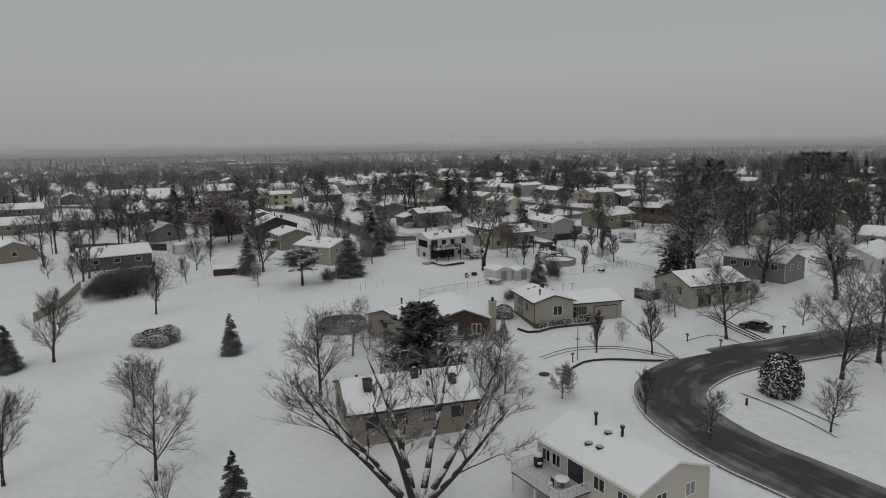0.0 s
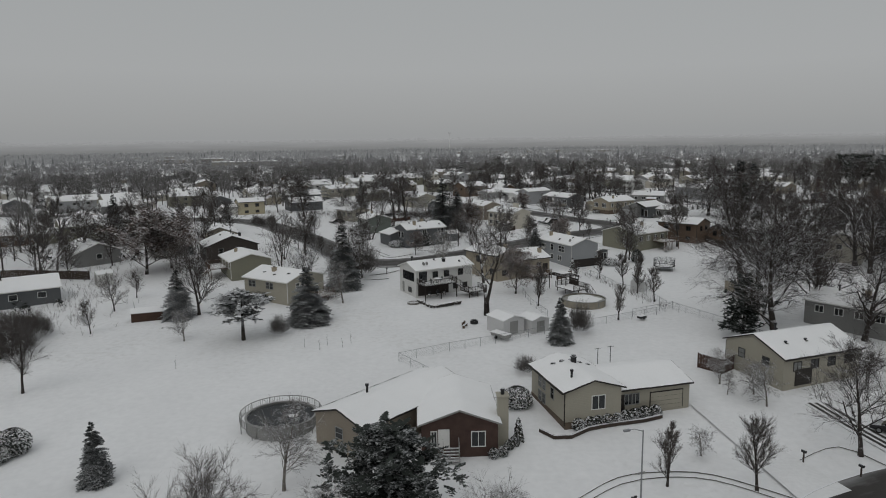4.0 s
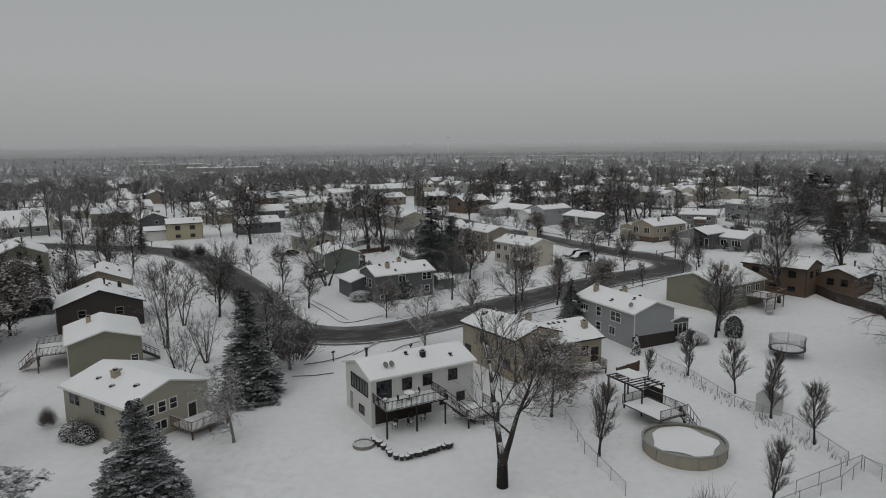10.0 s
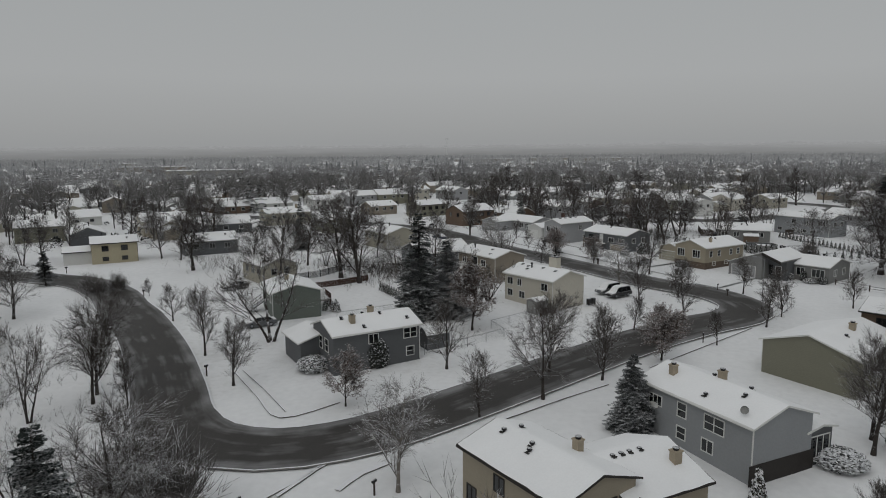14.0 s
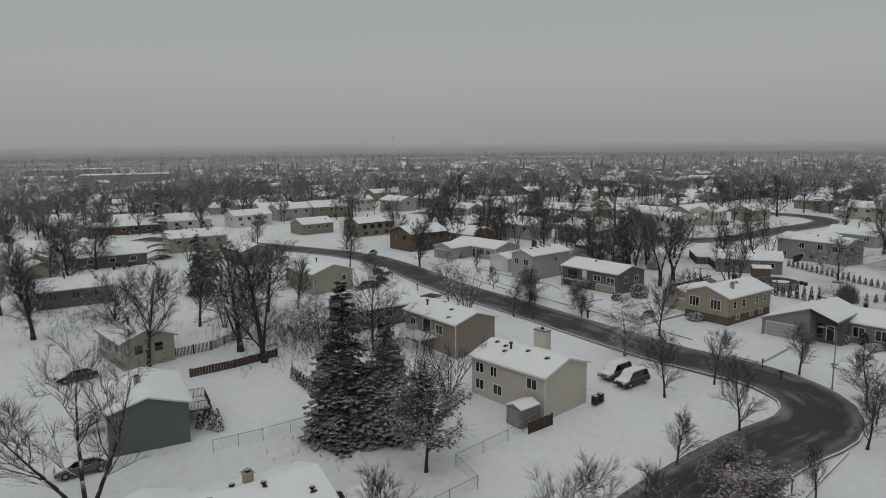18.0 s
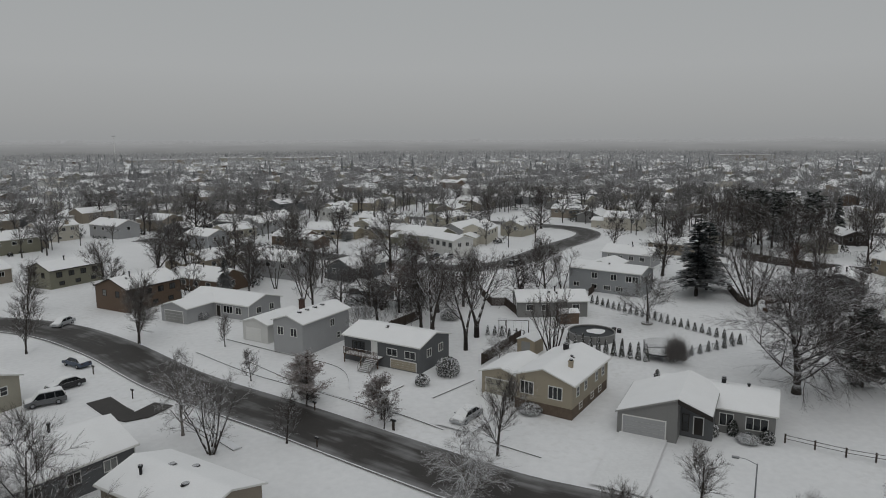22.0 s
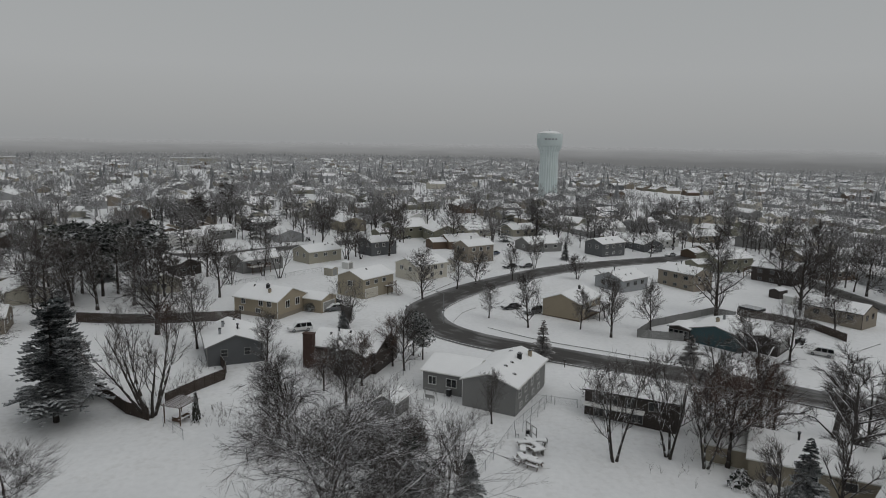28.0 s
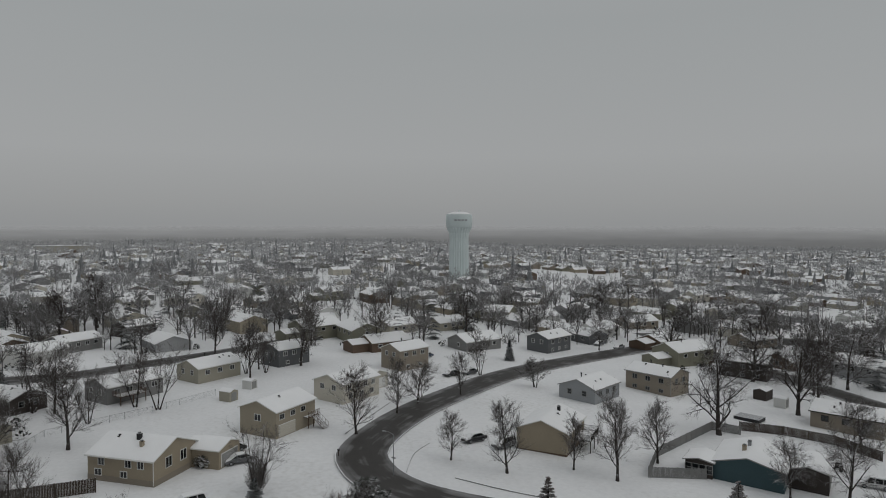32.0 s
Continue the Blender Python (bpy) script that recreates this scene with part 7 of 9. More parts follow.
for p in (((27.6, 321.5), (33.1, 311.7), (40.3, 299.0), (38.9, 289.5)), ((47.6, 282.0), (55.7, 285.3)), ((39.1, 284.4), (46.0, 287.8)), ((22.2, 316.3), (28.2, 302.0), (36.4, 288.0), (39.9, 279.9)), ((28.8, 307.7), (34.8, 291.6), (41.5, 279.8), (44.7, 272.8)), ((54.4, 252.5), (56.5, 246.9), (59.2, 242.0)), ((47.9, 267.9), (51.1, 262.1)), ((59.7, 260.4), (63.6, 263.2))):
    edging("pavement_edge", p, 0.16, TURF, "edge of a snowed-over path", 0.03, "pavement")
edging("cleared_strip", [(8.5, 300.7), (12.0, 293.0), (16.0, 295.5)], 3.0, ASPHALT, "cleared wet driveway mouth", 0.03, "driveway")
edging("cleared_strip", [(18.2, 289.5), (22.3, 278.3)], 1.0, TURF, "bare grass strip beside the street", 0.03, "driveway")

# ---- the yard with the evergreen rows ----
def tree_row(a, c, n, w, k, group):
    for i in range(n):
        f = i / max(1, n - 1)
        x, y = a[0] + (c[0] - a[0]) * f, a[1] + (c[1] - a[1]) * f
        shrub("cone", x, y, w, k * (0.9 + 0.2 * ((i * 7) % 5) / 4), group=group)


tree_row((98.8, 315.2), (103.0, 280.7), 25, 1.35, 1.6, "row of young arborvitae")
tree_row((76.4, 291.6), (83.1, 280.9), 11, 1.5, 2.6, "row of taller arborvitae")
tree_row((68.6, 304.0), (72.3, 298.2), 6, 1.3, 1.7, "short row of arborvitae")
tree_row((102.7, 280.4), (89.5, 279.8), 8, 1.3, 1.6, "row of young arborvitae along a fence")
chain_fence([(103.9, 280.2), (95.7, 279.8), (87.5, 278.9)], 1.2)
pool(83.1, 294.0, 3.9, "round pool with a dark cover and drifted snow", 1.2, SIDING["midgrey"], POOL_COVER, 0.42)
trampoline(85.8, 281.2, 2.3, "round trampoline with pale safety net")
shed(69.9, 292.7, 30, 3.2, 3.0, 2.1, SIDING["gold"], "golden tan shed with pale corner boards")
shed(85.7, 304.2, 160, 3.4, 2.8, 1.9, SIDING["brown"], "brown garden shed behind bare trees")
ob = thing("swing_set", "dark wooden swing frame with a small tower", "swing set", ground_pose(73.2, 302.2, 150))
part("beam", Geo().tube((-2.2, 0, 2.3), (1.6, 0, 2.3), 0.06, 0.06, 6), FENCE_WOOD, ob)
for u in (-2.2, 1.6):
    for v in (-0.7, 0.7):
        part("leg", Geo().tube((u, v, -0.1), (u, 0, 2.3), 0.05, 0.05, 5), FENCE_WOOD, ob)
part("tower", Geo().box(1.7, -0.7, 1.0, 3.0, 0.7, 1.1).box(1.7, -0.7, 0, 1.8, -0.6, 2.4).box(2.9, 0.6, 0, 3.0, 0.7, 2.4).box(1.6, -0.8, 2.4, 3.1, 0.8, 2.48), FENCE_WOOD, ob)
for u in (-1.2, 0.2):
    part("swing", Geo().tube((u - 0.2, 0, 2.3), (u - 0.2, 0, 0.5), 0.01, 0.01, 3).tube((u + 0.2, 0, 2.3), (u + 0.2, 0, 0.5), 0.01, 0.01, 3).box(u - 0.25, -0.1, 0.45, u + 0.25, 0.1, 0.5), METAL_DARK, ob)
board_fence([(52.9, 312.6), (62.0, 318.5)], 1.7)
board_fence([(59.8, 290.5), (71.8, 298.5)], 1.7)
board_fence([(82.4, 331.0), (79.5, 321.3), (82.0, 320.0), (80.1, 312.8)], 1.6)
board_fence([(102.3, 319.1), (107.8, 323.3)], 1.5)
for x, y in ((89.5, 294.5), (89.3, 295.6)):
    ob = part("garden_tub", Geo().lathe([(0.35, -0.05), (0.42, 0.6), (0.36, 0.6), (0.34, 0.5), (0.02, 0.55)], 12), METAL_DARK, m=ground_pose(x, y))
    tagged(ob, "dark round garden tub with snow", "tub", "tubs by the pool")
ob = part("tree_ring", Geo().lathe([(1.0, -0.05), (1.0, 0.25), (0.75, 0.28), (0.02, 0.3)], 18), CONCRETE, m=ground_pose(97.7, 296.5))
tagged(ob, "stone ring round the foot of a tree", "planter")
shrub("twig", 87.0, 278.7, 4.5, 4.0)
shrub("twig", 86.1, 277.9, 4.5, 4.2)
shrub("cone", 75.5, 270.8, 2.6, 3.0)
car(92.6, 376.6, 33, "blue", "dark blue car with a snowy roof on the drive")
car(95.8, 374.0, 30, "silver", "silver car under snow on the drive")
car(105.8, 354.9, 25, "black", "dark car at the kerb of the bend", "suv", snowy=False)
chain_fence([(113.7, 252.3), (128.9, 247.7), (139.6, 242.7)])
for k, (x, y) in enumerate(((121.7, 246.8), (124.3, 245.8), (119.4, 246.0), (124.5, 244.5), (121.8, 244.9))):
    ob = thing("patio_table", "low patio table buried under snow", "table", ground_pose(x, y, 30 * k), "snowed-in patio furniture")
    part("tabletop", Geo().box(-0.8, -0.4, 0.68, 0.8, 0.4, 0.75), CONCRETE, ob)
    part("snow", Geo().box(-0.78, -0.38, 0.75, 0.78, 0.38, 0.9), SNOW, ob)
    for u in (-0.6, 0.6):
        part("leg", Geo().box(u - 0.05, -0.3, -0.1, u + 0.05, 0.3, 0.68), CONCRETE, ob)

# ---- the last yards and the bend ----
shed(132.0, 265.0, 160, 4.4, 3.2, 1.9, SIDING["midgrey"], "grey barn-roofed shed under snow", 0.45, True, True)
ob = thing("pergola", "weathered lattice pergola over a picnic bench", "pergola", ground_pose(125.3, 292.7, 165))
for u in (-1.6, 1.6):
    for v in (-1.3, 1.3):
        part("post", box_mesh("post", DECK, 0.12, 0.12, 2.5), None, ob, m=Matrix.Translation((u, v, -0.1)))
for k in range(11):
    part("slat", box_mesh("slat", DECK, 0.09, 3.2, 0.1), None, ob, m=Matrix.Translation((-1.8 + 0.36 * k, 0, 2.45)))
for k in range(7):
    part("lath", box_mesh("lath", DECK, 3.9, 0.07, 0.08), None, ob, m=Matrix.Translation((0, -1.5 + 0.5 * k, 2.55)))
part("bench", Geo().box(-1.2, -0.9, 0.4, 1.2, -0.5, 0.46).box(-1.2, 0.5, 0.4, 1.2, 0.9, 0.46).box(-1.2, -0.4, 0.7, 1.2, 0.4, 0.76).box(-0.9, -0.7, 0, -0.8, 0.7, 0.7).box(0.8, -0.7, 0, 0.9, 0.7, 0.7), DECK, ob)
shrub("cone", 125.2, 290.5, 1.9, 4.2)
board_fence([(133.7, 310.0), (126.4, 301.1), (124.6, 296.9)], 1.7)
board_fence([(130.0, 297.2), (135.5, 295.5), (141.1, 293.2), (144.1, 294.2), (150.4, 298.6)], 1.7)
board_fence([(169.5, 336.4), (169.6, 326.4), (171.7, 316.3), (176.0, 304.3)], 2.0)
car(196.6, 247.2, 301, "black", "dark car under snow beside the house")
car(193.7, 242.2, 309, "grey", "grey car under snow beside the house", "suv")
car(176.5, 186.2, 238, "white", "white car parked on the snowy drive", "suv")
car(169.7, 289.6, 302, "white", "white car half buried beside the house", "suv")
car(192.2, 289.0, 305, "black", "black car on the drive")
car(186.7, 286.6, 299, "grey", "grey car under snow on the drive")
car(249.0, 246.8, 311, "black", "dark car parked along the street")
car(251.5, 241.7, 311, "grey", "grey car parked along the street")
car(270.0, 144.4, 253, "grey", "grey car under snow by the bend")
board_fence([(179.4, 212.2), (179.9, 221.4), (189.3, 216.3), (205.9, 198.3), (202.9, 194.0)], 1.6, SIDING["midgrey"], "grey board fence round a yard")
street_lamp(154.8, 192.3, 170, 6.5)
street_lamp(179.9, 261.7, 60, 6.5)
shrub("round", 186.2, 291.5, 4.2, 2.4, "large round evergreen piled with snow")
shrub("twig", 174.4, 281.2, 4.0, 6.0)
for x, y in ((139.2, 257.4), (184.1, 187.8), (183.3, 187.0)):
    ob = thing("wheeled_bin", "dark wheeled bin in the snow", "bin", ground_pose(x, y, 60), "bins by the houses")
    part("body", Geo().box(-0.28, -0.3, 0.05, 0.28, 0.3, 1.0), METAL_DARK, ob)
    part("lid", Geo().box(-0.3, -0.34, 1.0, 0.3, 0.32, 1.07), METAL_DARK, ob)
ob = thing("swing_bench", "small metal swing bench frame in a yard", "swing bench", ground_pose(136.9, 260.0, 70))
for u in (-0.9, 0.9):
    for v in (-0.6, 0.6):
        part("leg", Geo().tube((u, v, -0.1), (u, 0, 1.9), 0.04, 0.04, 5), TRIM_GREY, ob)
part("top_bar", Geo().tube((-0.95, 0, 1.9), (0.95, 0, 1.9), 0.05, 0.05, 5), TRIM_GREY, ob)
part("seat", Geo().box(-0.7, -0.25, 0.5, 0.7, 0.25, 0.56).box(-0.7, 0.22, 0.56, 0.7, 0.28, 1.0), TRIM_GREY, ob)
chain_fence([(139.4, 244.9), (138.5, 238.2)])
chain_fence([(139.5, 242.0), (128.5, 246.6)])
chain_fence([(152.7, 264.3), (138.5, 267.2), (128.3, 270.4)])
chain_fence([(123.0, 294.0), (119.7, 289.7)])
chain_fence([(177.8, 324.8), (202.4, 324.5), (217.5, 310.7), (230.9, 301.6)])
shed(226.2, 297.6, 60, 3.0, 2.6, 2.0, SIDING["beige"], "small beige shed in the open yard")
shed(236.9, 295.3, 60, 2.6, 2.2, 1.8, SIDING["white"], "small white shed in the open yard")
shed(176.8, 320.3, 150, 5.0, 3.4, 1.4, SHED_GREY, "low pale shelter under snow", 0.5, False, True)
for p in (((201.0, 270.7), (212.0, 266.6), (228.1, 260.4)), ((180.8, 259.9), (189.9, 258.3), (195.4, 255.4)), ((179.0, 252.2), (172.5, 241.9), (167.6, 228.2), (162.4, 213.0)), ((170.4, 185.8), (163.1, 189.9), (157.7, 192.3)), ((176.5, 182.7), (189.4, 168.1))):
    edging("pavement_edge", p, 0.2, TURF, "edge of a snowed-over path", 0.03, "pavement")
for x, y in ((188.7, 270.8), (156.9, 238.4), (159.9, 203.6)):
    mailbox(x, y, 60)
mast = thing("radio_mast", "thin grey mast far beyond the suburb", "mast", ground_pose(18, 1150))
part("pole", Geo().tube((0, 0, 0), (0, 0, 40), 0.28, 0.2, 6), SIDING["white"], mast)
part("crossbar", Geo().box(-2.4, -0.3, 39.3, 2.4, 0.3, 40), SIDING["grey"], mast)


shrub("round", -2.7, 213.7, 3.4, 3.9, "tall rounded evergreen shrub by the grey house wall")
shrub("round", -10.1, 212.5, 4.2, 1.7, "wide low evergreen shrub under a crust of snow")

for u, v in ((-67.2, 129.3), (-65.3, 131.3), (-62.9, 133.4), (-68.7, 136.0), (-66.7, 139.2), (-64.3, 140.5)):
    shrub("thicket", u, v, 8.0, 4.4, "dense grey thicket of leafless shrubs", "thicket on the slope")


def driveway(corners, label="snow-covered concrete driveway with faint tyre marks"):
    a, b, c, d = [Vector(p) for p in corners]
    g, n = Geo(), 10
    for i in range(n + 1):
        for j in range(5):
            p = a.lerp(d, i / n).lerp(b.lerp(c, i / n), j / 4)
            g.v.append((p.x, p.y, gh(p.x, p.y) + 0.13))
    g.f = [(i * 5 + j, i * 5 + j + 1, i * 5 + j + 6, i * 5 + j + 5) for i in range(n) for j in range(4)]
    return tagged(part("driveway", g, PACKED), label, "driveway", kind="structure")


driveway(((62.8, 263.3), (66.0, 259.1), (55.4, 251.2), (52.2, 255.4)))
driveway(((54.7, 280.6), (57.3, 276.3), (47.0, 270.2), (44.4, 274.4)))
driveway(((30.7, 113.0), (33.6, 108.3), (38.6, 93.4), (33.2, 91.2)))

for x, y, r in ((119.6, 247.0, 20), (118.6, 245.5, 60), (123.6, 246.5, 100), (122.9, 245.1, 30)):
    picnic_table(x, y, r)
for x, y, r in ((126.7, 247.4, 0), (127.0, 246.0, 90), (124.7, 243.9, 200)):
    garden_chair(ground_pose(x, y, r))
ob = thing("garden_gate", "open pale lattice gate standing in the snow", "gate", ground_pose(126.3, 245.6, 30))
for u in (-0.7, 0.7):
    part("gate_leaf", lattice([u - 0.6, u - 0.5, u + 0.5, u + 0.6], [0, 0.12, 0.95, 1.05, 1.9, 2.0], -0.03, 0.03), TRIM_GREY, ob)
board_fence([(205.9, 192.6), (203.2, 185.1), (197.7, 178.2), (188.8, 175.5)], 1.7)

car(300.5, 191.8, 315, "grey", "grey car under snow before the porch house")
car(294.8, 186.8, 312, "silver", "silver car under snow before the porch house")
car(311.8, 173.0, 306, "black", "dark car parked by the far kerb")
car(272.3, 252.2, 313, "blue", "dark blue car parked along the street")
shed(224.7, 172.6, 40, 2.6, 2.2, 2.0, SIDING["white"], "small white shed with dark door in a back yard")
shed(232.2, 172.7, 130, 4.2, 3.0, 2.1, SIDING["dark"], "low dark shed with a snowy roof")
ob = tagged(part("hot_tub_cover", Geo().box(-2.6, -1.8, 0, 2.6, 1.8, 0.7), METAL_DARK, m=ground_pose(213.4, 186.4, 40)), "dark covered platform in a fenced yard", "platform")
for x, y in ((185.3, 186.7), (185.0, 186.1)):
    ob = thing("wheeled_bin", "dark plastic wheeled bin by the fence", "bin", ground_pose(x, y, 30), "bins")
    part("body", Geo().extrude([(-0.3, 0), (0.3, 0), (0.34, 0.95), (-0.34, 0.95)], 0.55), METAL_DARK, ob)
    part("lid", Geo().box(-0.3, -0.38, 0.95, 0.3, 0.38, 1.02), METAL_DARK, ob, "lid dusted with snow")
shed(59.5, 337.2, 120, 7.0, 6.4, 2.5, SIDING["slate"], "slate grey garage beside the dark trees under a snowy roof", 0.45)
for x, y, w, k in ((55.2, 335.0, 4.4, 2.0), (59.3, 331.4, 4.6, 2.2), (63.0, 328.2, 4.0, 2.0), (54.1, 326.8, 3.6, 1.6), (67.3, 315.9, 3.6, 1.8)):
    shrub("round", x, y, w, k, "overgrown dark hedge bush in a fenced yard")
# ---- trees by the walk ----
for x, y, h, w in ((-31.7, 96.9, 6.2, 1.1), (-17.2, 51, 8.1, 1), (-21, 147.1, 9.6, 1.75), (-44.4, 151, 8.5, 1.4), (-18.2, 169.7, 13, 1.2), (19.5, 135.4, 7, 1.3), (2.2, 235.9, 16.3, 1.2), (24.1, 195.6, 7.6, 1.5), (104.4, 252.8, 8.1, 1.2), (-29.4, 300.7, 12.1, 1), (6.4, 235.4, 12, 1.35), (116.9, 262.5, 3.6, 1), (-61.8, 91.4, 6.6, 1.5), (-67.6, 203.1, 10.7, 1), (-65.6, 204.9, 10.9, 1), (-63.5, 206.7, 10, 1),):
    tree("spruce", x, y, h, wide=w, fine=2)
for x, y, h, w in ((-52.1, 118.8, 10.4, 1), (-42.6, 60.6, 9.5, 1), (-55.4, 142.4, 6.2, 1), (41.6, 68.6, 6.4, 1), (28.1, 67.2, 5.6, 1), (58.5, 106.1, 5.6, 1), (55.6, 118.1, 4.2, 1), (-57.6, 155.2, 7.1, 1), (-57.6, 164.3, 5.6, 1), (-28, 201.6, 5.6, 1), (-25.4, 218, 9.5, 1), (-35.7, 233.9, 6.1, 1), (-45.9, 249.4, 3.4, 1), (24.2, 208.2, 8.5, 1), (9.3, 198.2, 7.1, 1), (33.2, 226.6, 5.6, 1), (42.5, 220.1, 5.1, 1), (42.5, 232.6, 8.1, 1), (38.5, 242.0, 7.9, 1), (46.1, 245.2, 7.1, 1), (59.9, 237.3, 7.2, 1.2), (58.1, 247.1, 7, 1), (52.9, 227.9, 7.4, 1), (57.7, 233, 5.3, 1), (71.4, 237.4, 6.9, 1), (44.2, 189.8, 11.7, 1),):
    tree("bare", x, y, h, wide=w, fine=2)
for x, y, h, w in ((6.1, 212.3, 9.2, 1), (25.3, 212.3, 8.4, 1), (14.4, 329, 10.1, 1), (27.5, 277.4, 6.1, 1), (47.2, 264.6, 9.4, 1), (27.6, 299.1, 5, 1), (38.6, 276.1, 3.8, 1), (14.2, 325, 12.6, 1), (26.8, 317.4, 5.3, 1), (96.1, 326.4, 13.4, 1), (130.3, 250.8, 7.7, 1), (146.6, 288.4, 10.6, 1), (132.1, 271.6, 11.4, 1), (-58.8, 205.5, 10.9, 1), (-66.6, 237.1, 12.3, 1), (-24.9, 258.8, 13.7, 1), (82.8, 192.6, 15.8, 1.2),):
    tree("bare", x, y, h, wide=w, fine=2)
for x, y, h, w in ((63.8, 145.9, 14.4, 1), (-76.2, 193.5, 9.5, 1), (62.6, 208, 16.1, 1), (45.8, 333.3, 14.8, 1), (-23.4, 277.6, 13, 1), (-9.1, 287.3, 9.9, 1), (-41.4, 152.6, 13.5, 1), (-44.9, 163.2, 9.1, 1), (60.1, 89.3, 15.8, 1.2), (-63, 229.1, 11.9, 1.1), (-61.4, 235.9, 10.7, 1.1), (149.5, 265.7, 11.6, 1),):
    tree("bare", x, y, h, wide=w, fine=2)
for x, y, h, w in ((-56.9, 94.5, 11.8, 1), (60.7, 324.7, 10.6, 1.2), (138.5, 276.5, 7.1, 1.2), (141.4, 271.2, 9.2, 1.1), (151.3, 267.9, 9.3, 1),):
    tree("oakbare", x, y, h, wide=w, fine=2)
for x, y, h, w in ((-28.1, 61, 11.3, 1), (-37.9, 78.2, 7.1, 1.2), (-15.6, 80.6, 12.0, 1.15), (51.6, 83.5, 14.5, 1), (43.5, 100.0, 12.3, 1), (45.9, 192.7, 9.7, 1), (16.5, 202.9, 11.8, 1), (18.4, 210.5, 10.2, 1), (97.5, 296.1, 9.6, 1.5), (-32.4, 202.9, 11.8, 1), (-33.2, 205.4, 12.3, 0.9), (-18.2, 177.9, 11.6, 1.2), (-32, 265.9, 12.2, 1.1),):
    tree("spread", x, y, h, wide=w, fine=2)
for x, y, h, w in ((-2.6, 56.5, 18.5, 1.5),):
    tree("urn", x, y, h, wide=w, fine=3)
for x, y, h, w in ((-3.0, 87.2, 9.7, 1.7), (47.6, 136.0, 9.5, 1.3), (102.2, 259.9, 11, 1.2),):
    tree("roundpine", x, y, h, wide=w, fine=2)
for x, y, h, w in ((-88.9, 148.9, 5.4, 1), (-80.6, 144.1, 6, 1), (-82.3, 161.4, 4.2, 1), (-2.1, 327.9, 10, 1), (26.9, 374.6, 16.8, 1), (39.2, 363.1, 12.5, 1), (181.2, 243.8, 12.5, 1), (182.8, 232.7, 9.3, 1), (178.3, 227, 14, 1), (186.3, 217.3, 11.9, 1), (187, 252.2, 8.5, 1), (-84.1, 198.6, 13.5, 1.3), (-75.8, 206.4, 12.9, 1.2), (-103, 190, 10.5, 1), (-103.5, 200.2, 10.3, 1), (-103.1, 211.6, 11, 1), (-80.5, 182.4, 10.7, 1), (-79, 246.6, 9.1, 1), (-79.7, 257.8, 9.2, 1),):
    tree("bare", x, y, h, wide=w, fine=2)
for x, y, h, w in ((-28.6, 355.7, 10.7, 1), (-4.5, 356.6, 11.1, 1), (9.1, 369.6, 12.1, 1), (36.9, 371.6, 12.7, 1), (51.3, 378.2, 14.9, 1), (70.9, 397.5, 14.8, 1), (165.5, 355.8, 12.3, 1), (145.5, 362.2, 12.7, 1), (139.8, 426, 14.7, 1), (186.6, 387.6, 14.5, 1), (155.7, 304.4, 13.8, 1), (261.6, 286.8, 17, 1), ):
    tree("bare", x, y, h, wide=w, fine=2)
for x, y, h, w in ((225.7, 162.8, 17, 1), (307.1, 128.5, 17, 1), (189.8, 369, 15, 1), (182, 345.5, 17, 1.2), (179.6, 338.1, 17, 1.2), (184.7, 332.6, 17, 1.2), (193.4, 329.8, 15.3, 1), (185.8, 353.1, 17, 1.2), (-90.7, 272, 10.1, 1.1), (-86.6, 287.5, 11.2, 1.1), (-90.2, 305.5, 11.1, 1.1), (-74, 318.8, 11.6, 1), (-54, 285.7, 11, 1),):
    tree("bare", x, y, h, wide=w, fine=2)
for x, y, h, w in ((23.1, 73.5, 6.4, 1), (30.2, 93.9, 8.2, 1), (22.3, 94.9, 6.9, 1), (19, 155, 8.4, 1), (31.1, 146, 6.9, 1), (40.6, 156.9, 7.2, 1), (39.2, 162.8, 8.5, 1), (34.8, 175.1, 6.8, 1), (38.2, 169.3, 7.2, 1), (29.6, 174.4, 4.2, 1),):
    tree("column", x, y, h, wide=w, fine=2)
for x, y, h, w in ((14.4, 78.7, 4.3, 1), (15.9, 163.8, 9, 1), (-4.8, 201.5, 6.1, 1), (35.2, 220.3, 5.6, 1), (10.0, 227.7, 9.9, 1.1), (33.2, 214.5, 6.9, 1), (33.2, 291.7, 5.7, 1), (39.3, 278.7, 5.7, 1), (32.1, 286.3, 6.6, 1), (-61.3, 194, 12.1, 1), (-64.2, 184.2, 15.1, 1.3), (-61.1, 190.7, 13, 1.2),):
    tree("oak", x, y, h, wide=w, fine=2)
for x, y, h, w in ((55.4, 148.3, 14.5, 1), (66.5, 150.4, 14.5, 1), (92.6, 176.4, 17, 1), (63.1, 172, 16.1, 1), (67.7, 333.4, 13.4, 1), (74.1, 323.4, 11.2, 1), (84.4, 318.1, 11.6, 1), (82.5, 223.5, 17, 1), (80.1, 175, 17, 1), (66.6, 180.5, 17, 1), (98.3, 197.4, 17, 1), (-14.1, 285.7, 13.1, 1), (72.5, 121.0, 15, 1.2), (65.3, 134.4, 14.5, 1), (55.5, 327.1, 11.3, 1), (63.3, 325.3, 9.1, 1), (-46.6, 272.9, 12.9, 1),):
    tree("big", x, y, h, wide=w, fine=2)
